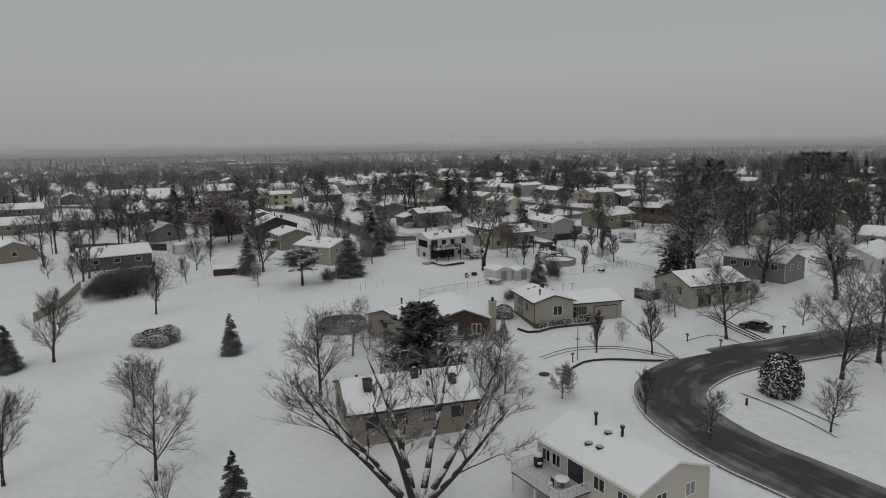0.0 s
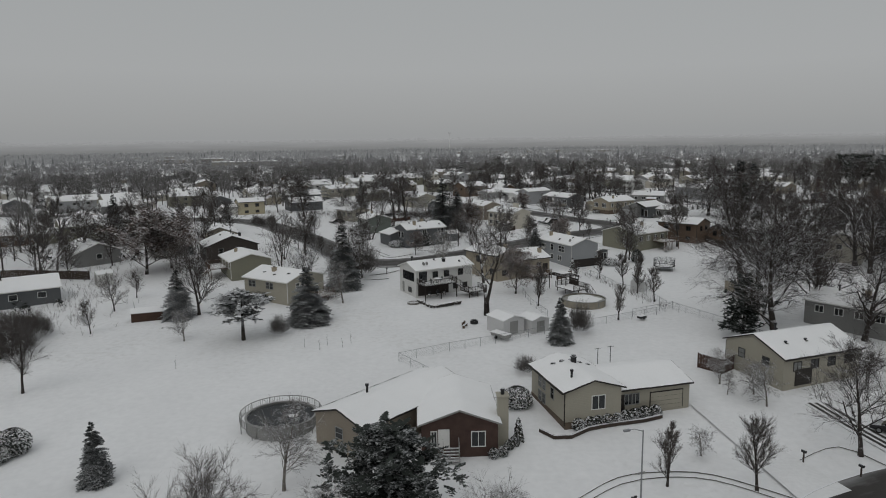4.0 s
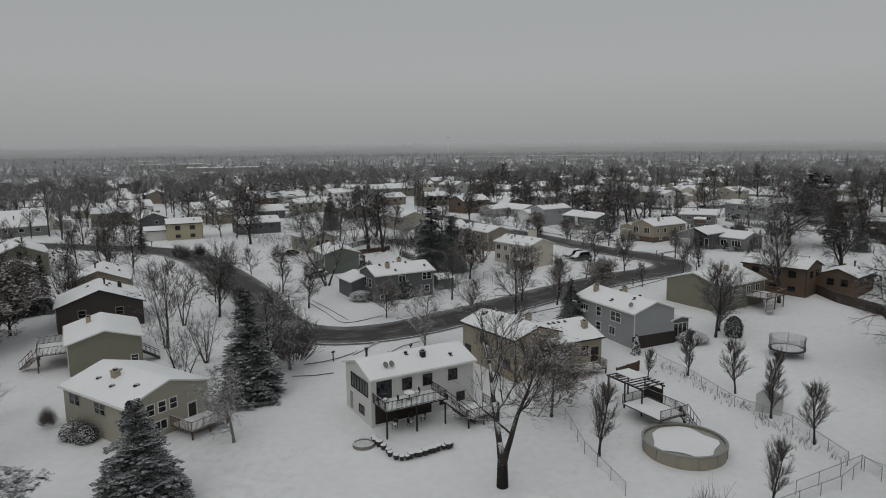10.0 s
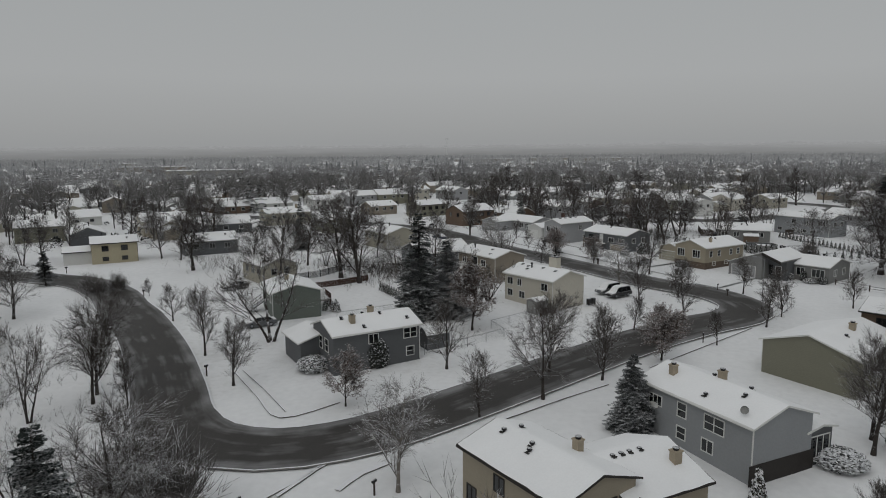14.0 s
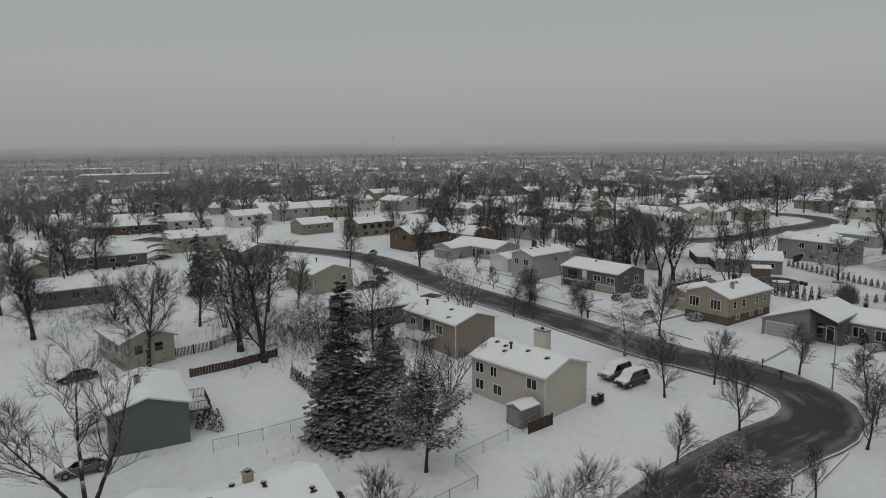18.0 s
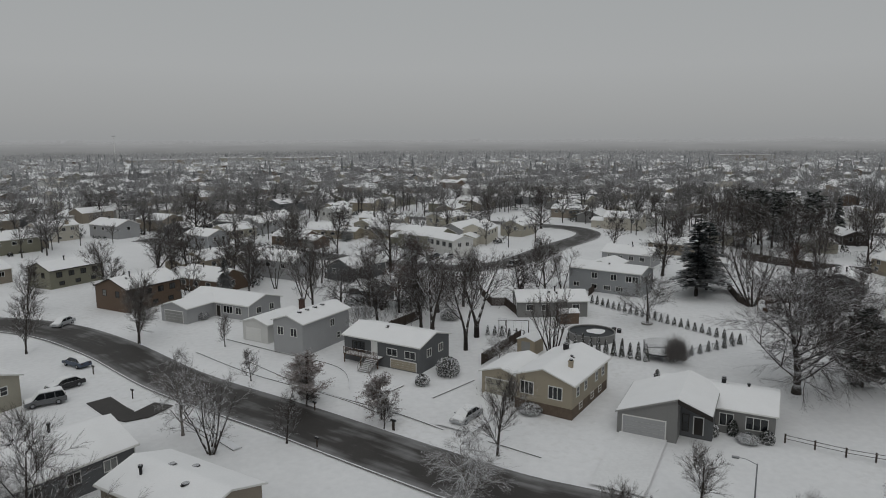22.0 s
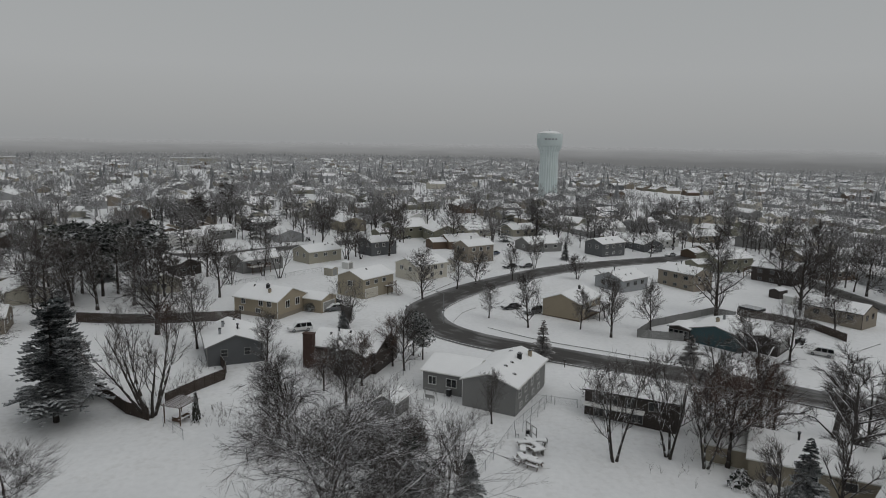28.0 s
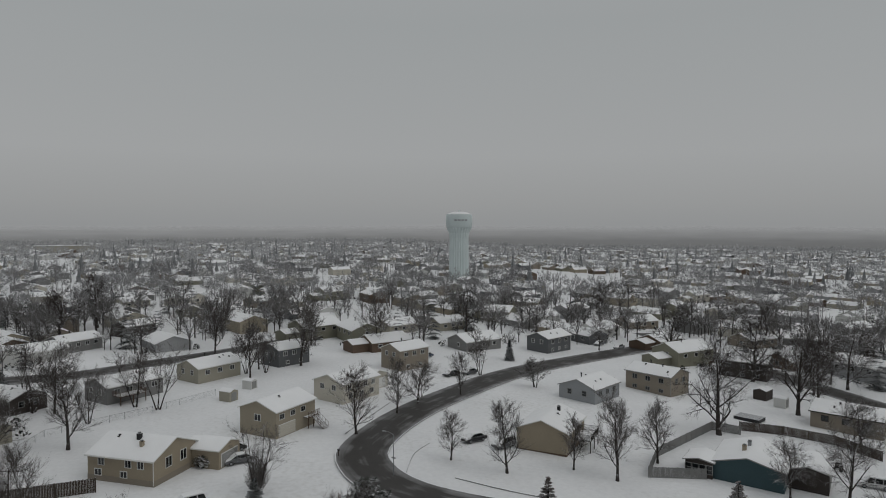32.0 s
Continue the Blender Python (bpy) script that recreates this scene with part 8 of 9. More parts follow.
for x, y, h, w in ((-38.7, 138.2, 5.6, 1), (-16.8, 158.6, 8.4, 1), (39.7, 111.8, 5.9, 1), (36.5, 115.3, 3.1, 1), (-15.5, 178.6, 9.9, 1), (1.8, 184.5, 10, 1), (38.9, 256.3, 8.4, 1.25), (17.3, 284.8, 10.3, 1),):
    tree("wispy", x, y, h, wide=w, fine=2)
for x, y, h, w in ((122.6, 308.6, 16.8, 1.1), (129.6, 312.2, 15.3, 1.1)):
    tree("whitepine", x, y, h, wide=w, fine=2)
for x, y, h, w in ((-29.5, 138.4, 7.6, 1.9), (157.7, 265.2, 7.9, 1), (155.8, 263.3, 7.2, 1),):
    tree("pine", x, y, h, wide=w, fine=2)
for x, y, h, w in ((-35, 187.5, 15.1, 1), (-36.6, 198.3, 11.3, 1), (-18.1, 223.6, 15.6, 1.45), (101.4, 255.1, 12.9, 1), (-19.3, 276.6, 10.1, 1), (122.1, 235.5, 15.3, 1), (124.4, 228.4, 16, 1.1), (127, 219.6, 15, 1.1), ):
    tree("vase", x, y, h, wide=w, fine=2)
for x, y, h, w in ((9.3, 149.8, 17, 1.1),):
    tree("fork", x, y, h, wide=w, fine=2)
for x, y, h, w in ((-18.3, 186.6, 4.8, 1), (19.6, 278.6, 10, 1.2), (58.4, 328.1, 9.7, 1), (58.2, 341.6, 10.5, 1), (-20.9, 179.8, 8.9, 1), (115.6, 254.6, 8.4, 1), (-25.2, 55.6, 5.3, 1), (-27.3, 181.4, 8, 1), (-27.4, 173.3, 8.7, 1.2), (-60.8, 208.6, 9.6, 1.2),):
    tree("multi", x, y, h, wide=w, fine=2)
for x, y, h, w in ((36.9, 451.4, 17, 1), (55, 385.9, 13.4, 1), (-79.3, 201, 14.3, 1), (-91, 210.8, 10.9, 1), (97.5, 177.4, 17, 1), (132.2, 328.4, 15.5, 1), (20.7, 386.5, 13.4, 1), (156.6, 416.2, 15.4, 1), (218.6, 380.3, 17, 1), (322, 235, 17, 1), (343.8, 178.2, 17, 1), (250.4, 165.1, 17, 1), (163.4, 315.9, 17, 1), (167.3, 341.2, 15.9, 1), (-61.5, 331.6, 12.3, 1), (74.3, 363.2, 17, 1), (-52.6, 299.6, 15, 1),):
    tree("big", x, y, h, wide=w, fine=2)
for x, y, h, w in ((46.9, 344.5, 13.1, 1),):
    tree("vase", x, y, h, wide=w, fine=2)
for x, y, h, w in ((8.4, 238.9, 12.5, 0.85), (13.5, 244.2, 8.5, 1.1)):
    tree("urn", x, y, h, wide=w, fine=2)
for x, y, h, w in ((-3.5, 268.5, 8, 1.2), (1.5, 271.5, 6, 1.3), (-6.5, 271.0, 6, 1.3)):
    tree("wispy", x, y, h, wide=w, fine=2)
for x, y, h, w in ((-18.6, 207.7, 8.7, 1.15),):
    tree("bare", x, y, h, wide=w, fine=2)
for x, y, h, w in ((4.6, 262.0, 13.5, 1.0),):
    tree("spread", x, y, h, wide=w, fine=2)
for x, y, h, w in ((92, 262.3, 17, 1.5), (51.5, 134.2, 19, 1.35),):
    tree("grand", x, y, h, wide=w, fine=2)
for x, y, h, w in ((208.6, 355, 16.1, 1), (223.8, 355.7, 15, 1), (229.8, 348.8, 14, 1), (166, 279.9, 5.4, 1.5),):
    tree("spruce", x, y, h, wide=w, fine=2)
for x, y, h, w in ((171.5, 203.1, 9.6, 1), (169.9, 195, 13.5, 1), (65, 353.8, 10.8, 1),):
    tree("spread", x, y, h, wide=w, fine=2)
for x, y, h, w in ((160.9, 242.0, 7.4, 1.5), (164.6, 214.8, 5.6, 2.0)):
    tree("sparse", x, y, h, wide=w, fine=2)
for x, y, h, w in ((194.7, 342.2, 17, 1), (193.7, 350.7, 17, 1), (200.7, 338.2, 17, 1), (191.8, 344.3, 17, 1), (189.4, 352.4, 17, 1),):
    tree("pine", x, y, h, wide=w, fine=2)
for x, y, h, w in ((174.4, 281.2, 12.2, 1), (170.1, 327.7, 5.4, 1.4), (171.3, 321.2, 5.8, 1.4), (172.4, 315.7, 4.6, 1.4),):
    tree("multi", x, y, h, wide=w, fine=2)
for x, y, h, w in ((78.3, 359.5, 9.6, 1.2), (154.6, 309.5, 9.3, 1),):
    tree("oakbare", x, y, h, wide=w, fine=2)

for x, y, h, w in ((-13.4, 95.2, 9.4, 1), (4.6, 83.0, 8.6, 1.3), (-8.4, 84.6, 7.4, 1), (7.6, 80.5, 7.0, 1.2), (27.6, 100.5, 3.4, 1.3), (39.7, 115.2, 5, 1.1), (36.9, 118.6, 4.8, 1.3), (55.8, 118.8, 5.6, 1)):
    tree("wispy", x, y, h, wide=w, fine=2)
for x, y, h, w in ((219.1, 335, 17, 1), (222.1, 315.8, 14.7, 0.9), (219.7, 310.4, 15, 0.9), (210.4, 320.3, 12.3, 1), (253.2, 294.7, 11, 1.1), (250, 239.1, 11.4, 1.1),):
    tree("vase", x, y, h, wide=w, fine=2)
for x, y, h, w in ((218.2, 330.3, 14.4, 1), (246.8, 297.3, 16, 0.9), (276.7, 313.6, 17, 0.9), (285, 266.5, 17, 0.9), (291.3, 194.7, 11.4, 1), (309.7, 140.1, 16.8, 1), (243.2, 143.4, 18, 1.1), (249.3, 143.9, 12.6, 1), (248.3, 157.2, 12.4, 1), (195, 175, 10.5, 1.1),):
    tree("spread", x, y, h, wide=w, fine=2)
for x, y, h, w in ((200.5, 268.5, 13.9, 1), (214, 261, 12.3, 0.9), (221.7, 256.4, 9.5, 1.4), (238.6, 227.4, 7.8, 1.3), (229.5, 246.3, 10, 1), (236.3, 157.2, 14.5, 1.1), (293.3, 288, 16.7, 1),):
    tree("bare", x, y, h, wide=w, fine=2)
for x, y, h, w in ((202.8, 198.4, 19, 0.95), (217.9, 172.8, 20, 0.85), (284.7, 173.7, 16.7, 1), (318, 376, 18, 1), (300, 368, 18, 1), (334, 371, 20, 1),):
    tree("big", x, y, h, wide=w, fine=2)
for x, y, h, w in ((195.3, 317.1, 15, 1.1), (192.3, 327.6, 11, 1.1), (-36.1, 212.2, 6.1, 1.2), (-31.6, 209.2, 4.6, 1.2),):
    tree("bare", x, y, h, wide=w, fine=2)
for x, y, h, w in ((-87, 280.4, 11.6, 1),):
    tree("vase", x, y, h, wide=w, fine=2)
for x, y, h, w in ((-59.5, 288.4, 10.7, 1),):
    tree("spread", x, y, h, wide=w, fine=2)
for x, y, h, w in ((-69.4, 258.6, 6.7, 1.2),):
    tree("whitepine", x, y, h, wide=w, fine=2)
for x, y, h, w in ((58.6, 305.2, 14.8, 1), (61.1, 298, 15.8, 0.95), (66.2, 303.6, 14.8, 1.05),):
    tree("fork", x, y, h, wide=w, fine=2)
for x, y, h, w in ((71, 288.2, 13.6, 0.9), (126.1, 297.3, 17, 1.1),):
    tree("urn", x, y, h, wide=w, fine=2)
for x, y, h, w in ((59.6, 312, 12.4, 0.9), (62.4, 318.5, 11.5, 1), (67.5, 321.5, 11, 1), (70.5, 327.5, 11.5, 1), (53.8, 318.5, 11, 1), (78, 330, 11, 1.1), (50.5, 330, 10, 1),):
    tree("big", x, y, h, wide=w, fine=2)
for x, y, h, w in ((100.6, 326.4, 10.5, 1.2), (97.6, 331.5, 11, 1.1),):
    tree("vase", x, y, h, wide=w, fine=2)
for x, y, h, w in ((62.4, 289.6, 5.2, 1.2), (48.2, 313.6, 6, 1.4), (81.5, 362.8, 11, 1.3),):
    tree("wispy", x, y, h, wide=w, fine=2)
for x, y, h, w in ((123.2, 221.5, 13, 1.1), (126.3, 217.6, 14, 1.1), (126.7, 223.0, 12, 1.1), (131.1, 213.0, 12, 1.1)):
    tree("oakbare", x, y, h, wide=w, fine=2)
for x, y, h in ((293, 317.6, 16.3), (257.4, 297.2, 12.6), (349.4, 299.3, 15.9), (267.5, 237.7, 10.3), (383.2, 162.5, 17), (391.2, 149.6, 17), (394.2, 136.1, 17), (299.7, 266.4, 11.9), (362.6, 348.5, 17), (323.5, 149.6, 16.4),):
    tree("spread", x, y, h, group="trees of the suburb", fine=1)
for x, y, h in ((252.5, 299.5, 13.3), (238.1, 227, 8.2), (226.2, 255.6, 6.9),):
    tree("vase", x, y, h, group="trees of the suburb", fine=1)
for x, y, h in ((270.7, 227.8, 6.5),):
    tree("spruce", x, y, h, group="trees of the suburb", fine=1)
for x, y, h, w in ((-14.1, 263.9, 17, 0.9), (-9.9, 258.9, 17.5, 0.9), (118.6, 275.5, 13.5, 0.95), (121.5, 277.8, 11.5, 0.9)):
    tree("big", x, y, h, wide=w, fine=2)
wood_rng = random.Random(21)
for k in range(26):  # the dark wood behind the curved street
    x, y = 84 + 52 * wood_rng.random(), 182 + 42 * wood_rng.random()
    tree(("big", "bare", "spread")[k % 3], round(x, 1), round(y, 1), round(wood_rng.uniform(12, 17), 1), group="trees of the dark wood", wide=1.1, fine=1)

for x, y, w, k in ((115.7, 268.9, 5, 4.2), (117.9, 266.3, 5.5, 4.8), (119.6, 260.6, 5, 5), (117.0, 263.4, 4.5, 4), (116.1, 272.0, 4, 3)):
    shrub("thicket", x, y, w, k, "tall dark thicket of leafless shrubs in a back yard", "back yard thickets")

# ---- brush and dead stalks under the trees ----
brush_rng, stalks = random.Random(31), Geo()
for ax, ay, bx, by, spread, n, high in (
    (32.4, 179, 41.4, 153, 1.6, 130, 0.8), (-2, 256, -20, 284, 6, 260, 1.2), (4, 262, -14, 278, 9, 1300, 1.5), (-4, 270, 2, 290, 5, 400, 1.3), (-28, 268, -50, 288, 8, 300, 1.5), (-34, 190, -60, 212, 6, 300, 1.4), (-62, 142, -78, 196, 9, 320, 1.5),
    (117, 262, 128, 292, 5, 260, 1.3), (130, 262, 152, 283, 5, 900, 1.5), (128, 298, 150, 300, 2.5, 160, 1.2), (50, 322, 78, 330, 6, 420, 1.5), (82, 322, 112, 332, 5, 200, 1.2), (172, 300, 170, 336, 3, 220, 1.2), (0, 231, 12, 252, 5, 200, 1.0), (-44, 198, -40, 220, 4, 120, 1.2), (84, 184, 132, 222, 12, 420, 1.6)):
    for k in range(n):
        f = brush_rng.random()
        x, y = ax + (bx - ax) * f + brush_rng.gauss(0, spread / 2), ay + (by - ay) * f + brush_rng.gauss(0, spread / 2)
        if any((x - v) ** 2 + (y - w) ** 2 < 36 for v, w in HOUSE_SPOTS):
            continue
        for j in range(3):
            spray(stalks, brush_rng, Vector((x, y, gh(x, y) - 0.1)), (Vector((0, 0, 1)) + jitter(brush_rng, 0.6)).normalized(), high * brush_rng.uniform(0.4, 0.9), 0.1, 0.02)
tagged(part("undergrowth", stalks, TWIG), "thin leafless brush and dead stalks poking through snow", "brush", kind="stuff")

# ---- the water tower ----
tower = thing("water_tower", "pale mint water tower with a fluted column", "water tower", ground_pose(562, 214))
PALE_MINT = material("pale_mint_tower_paint", (0.58, 0.65, 0.65), 0.5, 0.05, 0.3, 0.05)
ribs = []
shaft = Geo()
for j, (r, z) in enumerate(((7.2, 0), (6.9, 12), (6.7, 30), (7.2, 34), (9.0, 37.5))):
    for i in range(48):
        k = r * (1 + (0.025 if i % 2 else -0.025))
        shaft.v.append((k * math.cos(6.2832 * i / 48), k * math.sin(6.2832 * i / 48), z))
    if j:
        shaft.f += [((j - 1) * 48 + i, (j - 1) * 48 + (i + 1) % 48, j * 48 + (i + 1) % 48, j * 48 + i) for i in range(48)]
part("column", shaft, PALE_MINT, tower)
part("tank", Geo().lathe([(7.2, 36.5), (9.0, 37.5), (9.6, 39.5), (9.6, 46.0), (9.2, 47.2), (5.0, 48.6), (0.2, 49.2)], 40), PALE_MINT, tower, smooth=True)
part("vent_cap", Geo().lathe([(0.7, 48.8), (0.7, 49.9), (0.2, 50.3)], 10), PALE_MINT, tower)
part("tank_snow", Geo().lathe([(9.3, 47.22), (9.15, 47.4), (5.0, 48.8), (0.8, 49.3)], 40), SNOW, tower, "thin cap of snow", smooth=True)
for a in (160, 175, 190, 205):
    part("lettering_bar", Geo().box(-0.9, -0.06, 0, 0.9, 0.02, 1.1), SIDING["bluegrey"], tower, "short bar of pale lettering", m=pose(9.66 * math.cos(radians(a)), 9.66 * math.sin(radians(a)), 42.5, 0, 0, a + 90))

# ---- the suburb beyond ----
rng = random.Random(5)
ROADS_ALL = [p for o in bpy.data.objects if o.name.startswith("road") for p in (v.co for v in o.data.vertices)][::3]
OPEN = [(114, 202, 134, 222), (205, 255, 270, 352), (222, 165, 272, 205), (-100, 268, -50, 312), (-75, 40, 90, 250), (-62, 140, 90, 330), (20, 230, 130, 345), (88, 225, 235, 335), (130, 165, 225, 330), (505, 95, 700, 158), (540, 190, 585, 240)]


def clear(x, y, gap, from_roads):
    if any(a < x < c and b < y < d for a, b, c, d in OPEN):
        return False
    if any((x - p) ** 2 + (y - q) ** 2 < gap * gap for p, q in HOUSE_SPOTS):
        return False
    return not any((x - v.x) ** 2 + (y - v.y) ** 2 < from_roads * from_roads for v in ROADS_ALL)


def seen_side(x, y):
    """Within the fan of ground that the flight looks over."""
    a = math.degrees(math.atan2(x - 10, y - 60))
    return -48 < a < 150


STREET_HOUSES = [(122.5, 212.1, 68, 5), (308.4, 288.4, 130, 7), (320.2, 260.5, 128, 0), (328.9, 241.9, 125, 0), (290.4, 235.8, 122, 6), (353.6, 218.9, 60, 7), (369.4, 200.4, 125, 8), (370.6, 182.7, 130, 4), (322.6, 185.6, 130, 3), (347.1, 161.4, 110, 2), (359.6, 131.9, 120, 0), (460.9, 83.2, 120, 1), (393.1, 32.4, 120, 3), (336, 75.8, 110, 4), (357.7, 404, 140, 8), (355.7, 332.5, 138, 0), (398.2, 323.1, 135, 2), (398.1, 357.6, 60, 1), (397.8, 382.4, 140, 0), (424.5, 293.1, 130, 7), (440.2, 271.5, 130, 0), (308.9, 132.9, 115, 2), (313.3, 110.5, 60, 6), (474.6, 129.1, 125, 5), (301.1, 170.3, 125, 9)]  # x, y, turn, model
HOUSE_SPOTS += [q[:2] for q in STREET_HOUSES]
near_lots, far_lots = [], []
turn = radians(31)
for i in range(-80, 80):
    for j in range(-52, 52):
        u = i * 18.5 + rng.uniform(-3, 3)
        v = j * 27.5 + (4 if j % 2 else -4) + rng.uniform(-2, 2) + 16 * math.sin(u / 130 + j * 0.15) + 9 * math.sin(u / 47 + j * 2.1)
        x, y = 80 + u * math.cos(turn) - v * math.sin(turn), 250 + u * math.sin(turn) + v * math.cos(turn)
        d = math.hypot(x - 50, y - 220)
        if rng.random() < (0.12 if d < 350 else 0.36) or d > 1350 or not seen_side(x, y) or (x < 40 and y < 60):
            continue
        if clear(x, y, 14.5, 10.5):
            (near_lots if d < 300 else far_lots).append((x, y, math.degrees(turn) + (90 if rng.random() < 0.35 else 0) + rng.uniform(-8, 8) + 30 * noise.noise((x * 0.006, y * 0.006, 0)) + 180 * (j % 2), d))
near_lots.sort(key=lambda q: q[3])
WALLS = ("beige", "cream", "taupe", "white", "grey", "tan", "midgrey", "olive", "slate", "brown")
COLOUR_WORDS = {"beige": "beige", "cream": "cream", "taupe": "taupe", "white": "white", "grey": "light grey", "tan": "tan", "midgrey": "grey", "olive": "olive", "slate": "dark grey", "brown": "brown"}
models = []
for k, w in enumerate(WALLS):
    two = k % 3 == 1
    h = thing("house", COLOUR_WORDS[w] + (" two-level" if two else " one-storey") + " suburban house under a snowy gabled roof", "house", ground_pose(*near_lots[k][:2], near_lots[k][2]), "houses of the suburb")
    b = Block(h, 13.5 + (k * 0.7) % 3, 9.6 + (k * 0.5) % 2, 4.4 if two else 2.9, wall=w, seed=k, rise=0.40)
    for side in "FB":
        b.row(side, b.eave - 1.7, 3, 1.3, 1.0, far=True)
    b.window("L", 0, b.eave - 1.7, 1.1, 1.1, 1, far=True)
    b.window("R", 0.8, b.eave - 1.7, 1.1, 1.1, 1, far=True)
    b.stack(1.5, 0.8)
    if k % 2:
        wing = Block(h, 7.0, 7.2, 2.7, m=Matrix.Translation((b.hx + 2.2, -0.8, 0)), wall=w, seed=k + 50)
        wing.garage_door("F", 0, 4.6, 2.1, TRIM_GREY)
    models.append(h)
for k, (x, y, r, d) in enumerate(near_lots[10:118]):
    copy_thing(models[(k * 7 + k // 10) % 10], ground_pose(x, y, r))
for x, y, r, k in STREET_HOUSES:
    copy_thing(models[k], ground_pose(x, y, r))
near_lots += [(x, y, r, math.hypot(x - 50, y - 220)) for x, y, r, k in STREET_HOUSES]
far_lots += near_lots[118:-len(STREET_HOUSES)]
HOUSE_SPOTS += [q[:2] for q in near_lots]
walls = {w: Geo() for w in WALLS}
roofs, panes = Geo(), Geo()
for k, (x, y, r, d) in enumerate(far_lots):
    m = ground_pose(x, y, r)
    hx, hy, e = rng.uniform(6, 8.5), rng.uniform(4.2, 5.4), rng.choice((2.6, 2.9, 4.2))
    g, n = walls[rng.choice(WALLS)], 0
    p = [(-hx, -hy, -1), (hx, -hy, -1), (hx, hy, -1), (-hx, hy, -1), (-hx, -hy, e), (hx, -hy, e), (hx, hy, e), (-hx, hy, e), (-hx, 0, e + 1.75), (hx, 0, e + 1.75)]
    n = len(g.v)
    g.v += [tuple(m @ Vector(q)) for q in p]
    g.f += [tuple(n + i for i in q) for q in ((0, 1, 5, 4), (2, 3, 7, 6), (1, 2, 6, 9, 5), (3, 0, 4, 8, 7))]
    hx, hy, n = hx + 0.3, hy + 0.4, len(roofs.v)
    roofs.v += [tuple(m @ Vector(q)) for q in ((-hx, -hy, e - 0.1), (hx, -hy, e - 0.1), (hx, 0, e + 1.87), (-hx, 0, e + 1.87), (-hx, hy, e - 0.1), (hx, hy, e - 0.1))]
    roofs.f += [(n, n + 1, n + 2, n + 3), (n + 3, n + 2, n + 5, n + 4)]
    if d < 700:
        for s in (-1, 1):
            for u in (-0.55, 0.05, 0.6):
                y1 = s * (hy - 0.43)
                panes.poly([m @ Vector(q) for q in ((u * hx - 0.6, y1, e - 1.8), (u * hx + 0.6, y1, e - 1.8), (u * hx + 0.6, y1, e - 0.7), (u * hx - 0.6, y1, e - 0.7))])
for w, g in walls.items():
    if g.v:
        tagged(part("distant_house_walls", g, SIDING[w]), "walls of many distant " + COLOUR_WORDS[w] + " suburban houses", "houses", kind="stuff")
tagged(part("distant_snowy_roofs", roofs, SNOW_ROOF), "snow-covered gabled roofs of the distant suburb", "roofs", kind="stuff")
tagged(part("distant_windows", panes, GLASS), "dark windows of the distant suburban houses", "windows", kind="stuff")

# ---- long low halls far off ----
for k, (x, y, ln, r) in enumerate(((78, 1180, 90, 8), (190, 1225, 70, 8), (270, 1190, 84, 12), (-186, 690, 60, 20), (-290, 830, 74, 20), (-420, 1010, 80, 16), (880, 930, 80, 140), (1010, 700, 70, 120))):
    h = thing("warehouse", "long low pale hall with a flat snowy roof", "warehouse", ground_pose(x, y, r), "far halls")
    part("wall", Geo().box(-ln / 2, -14, -2, ln / 2, 14, 8.5), SIDING["beige" if k % 2 else "taupe"], h)
    part("parapet", Geo().box(-ln / 2 - 0.2, -14.2, 8.5, ln / 2 + 0.2, 14.2, 9.1), TRIM_GREY, h)
    part("roof_snow", Geo().box(-ln / 2, -14, 9.1, ln / 2, 14, 9.3), SNOW_ROOF, h)
    for u in range(4):
        part("loading_door", box_mesh("loading_door", TRIM_GREY, 4.0, 0.3, 4.4), None, h, m=Matrix.Translation((-ln / 2 + ln * (u + 0.7) / 4.5, -14.1, 0)))
    HOUSE_SPOTS.append((x, y))

# ---- shrubs along the walls of the suburb houses ----
hedge_rng, hedge = random.Random(17), Geo()
for x, y, r, d in near_lots:
    m = ground_pose(x, y, r)
    for k in range(7):
        u, v = hedge_rng.uniform(-8.5, 8.5), hedge_rng.choice((-1, 1)) * hedge_rng.uniform(5.9, 8.5)
        size = hedge_rng.uniform(0.7, 1.5)
        for j in range(34):
            a, z = hedge_rng.uniform(0, 6.283), hedge_rng.random()
            w = size * math.sqrt(max(0.02, 1 - z * z)) * hedge_rng.uniform(0.7, 1.05)
            c = m @ Vector((u + w * math.cos(a), v + w * math.sin(a), 0)) + Vector((0, 0, z * size * 1.2))
            c.z += gh(c.x, c.y) - m.translation.z
            e, f = jitter(hedge_rng, 0.28), jitter(hedge_rng, 0.28)
            hedge.poly([c - e, c - f, c + e, c + f])
tagged(part("foundation_shrubs", hedge, NEEDLE_SHRUB), "low dark shrubs along the walls of suburb houses", "shrubs", kind="stuff")

# ---- trees among the houses beyond ----
far_trees = []
for x, y, r, d in near_lots + far_lots:
    for k in range(8 if d < 430 else 6 if d < 700 else 5):
        if rng.random() < 0.85:
            a, q = rng.uniform(0, 6.283), rng.uniform(8.5, 22)
            far_trees.append((d, x + q * math.cos(a), y + q * math.sin(a)))
for k in range(900):  # clumps and woods that close the view
    a, q = radians(rng.uniform(-48, 140)), rng.uniform(330, 1340)
    cx, cy = 50 + q * math.sin(a), 220 + q * math.cos(a)
    for j in range(rng.choice((1, 2, 3, 5))):
        far_trees.append((q, cx + rng.uniform(-13, 13), cy + rng.uniform(-13, 13)))
far_trees.sort()
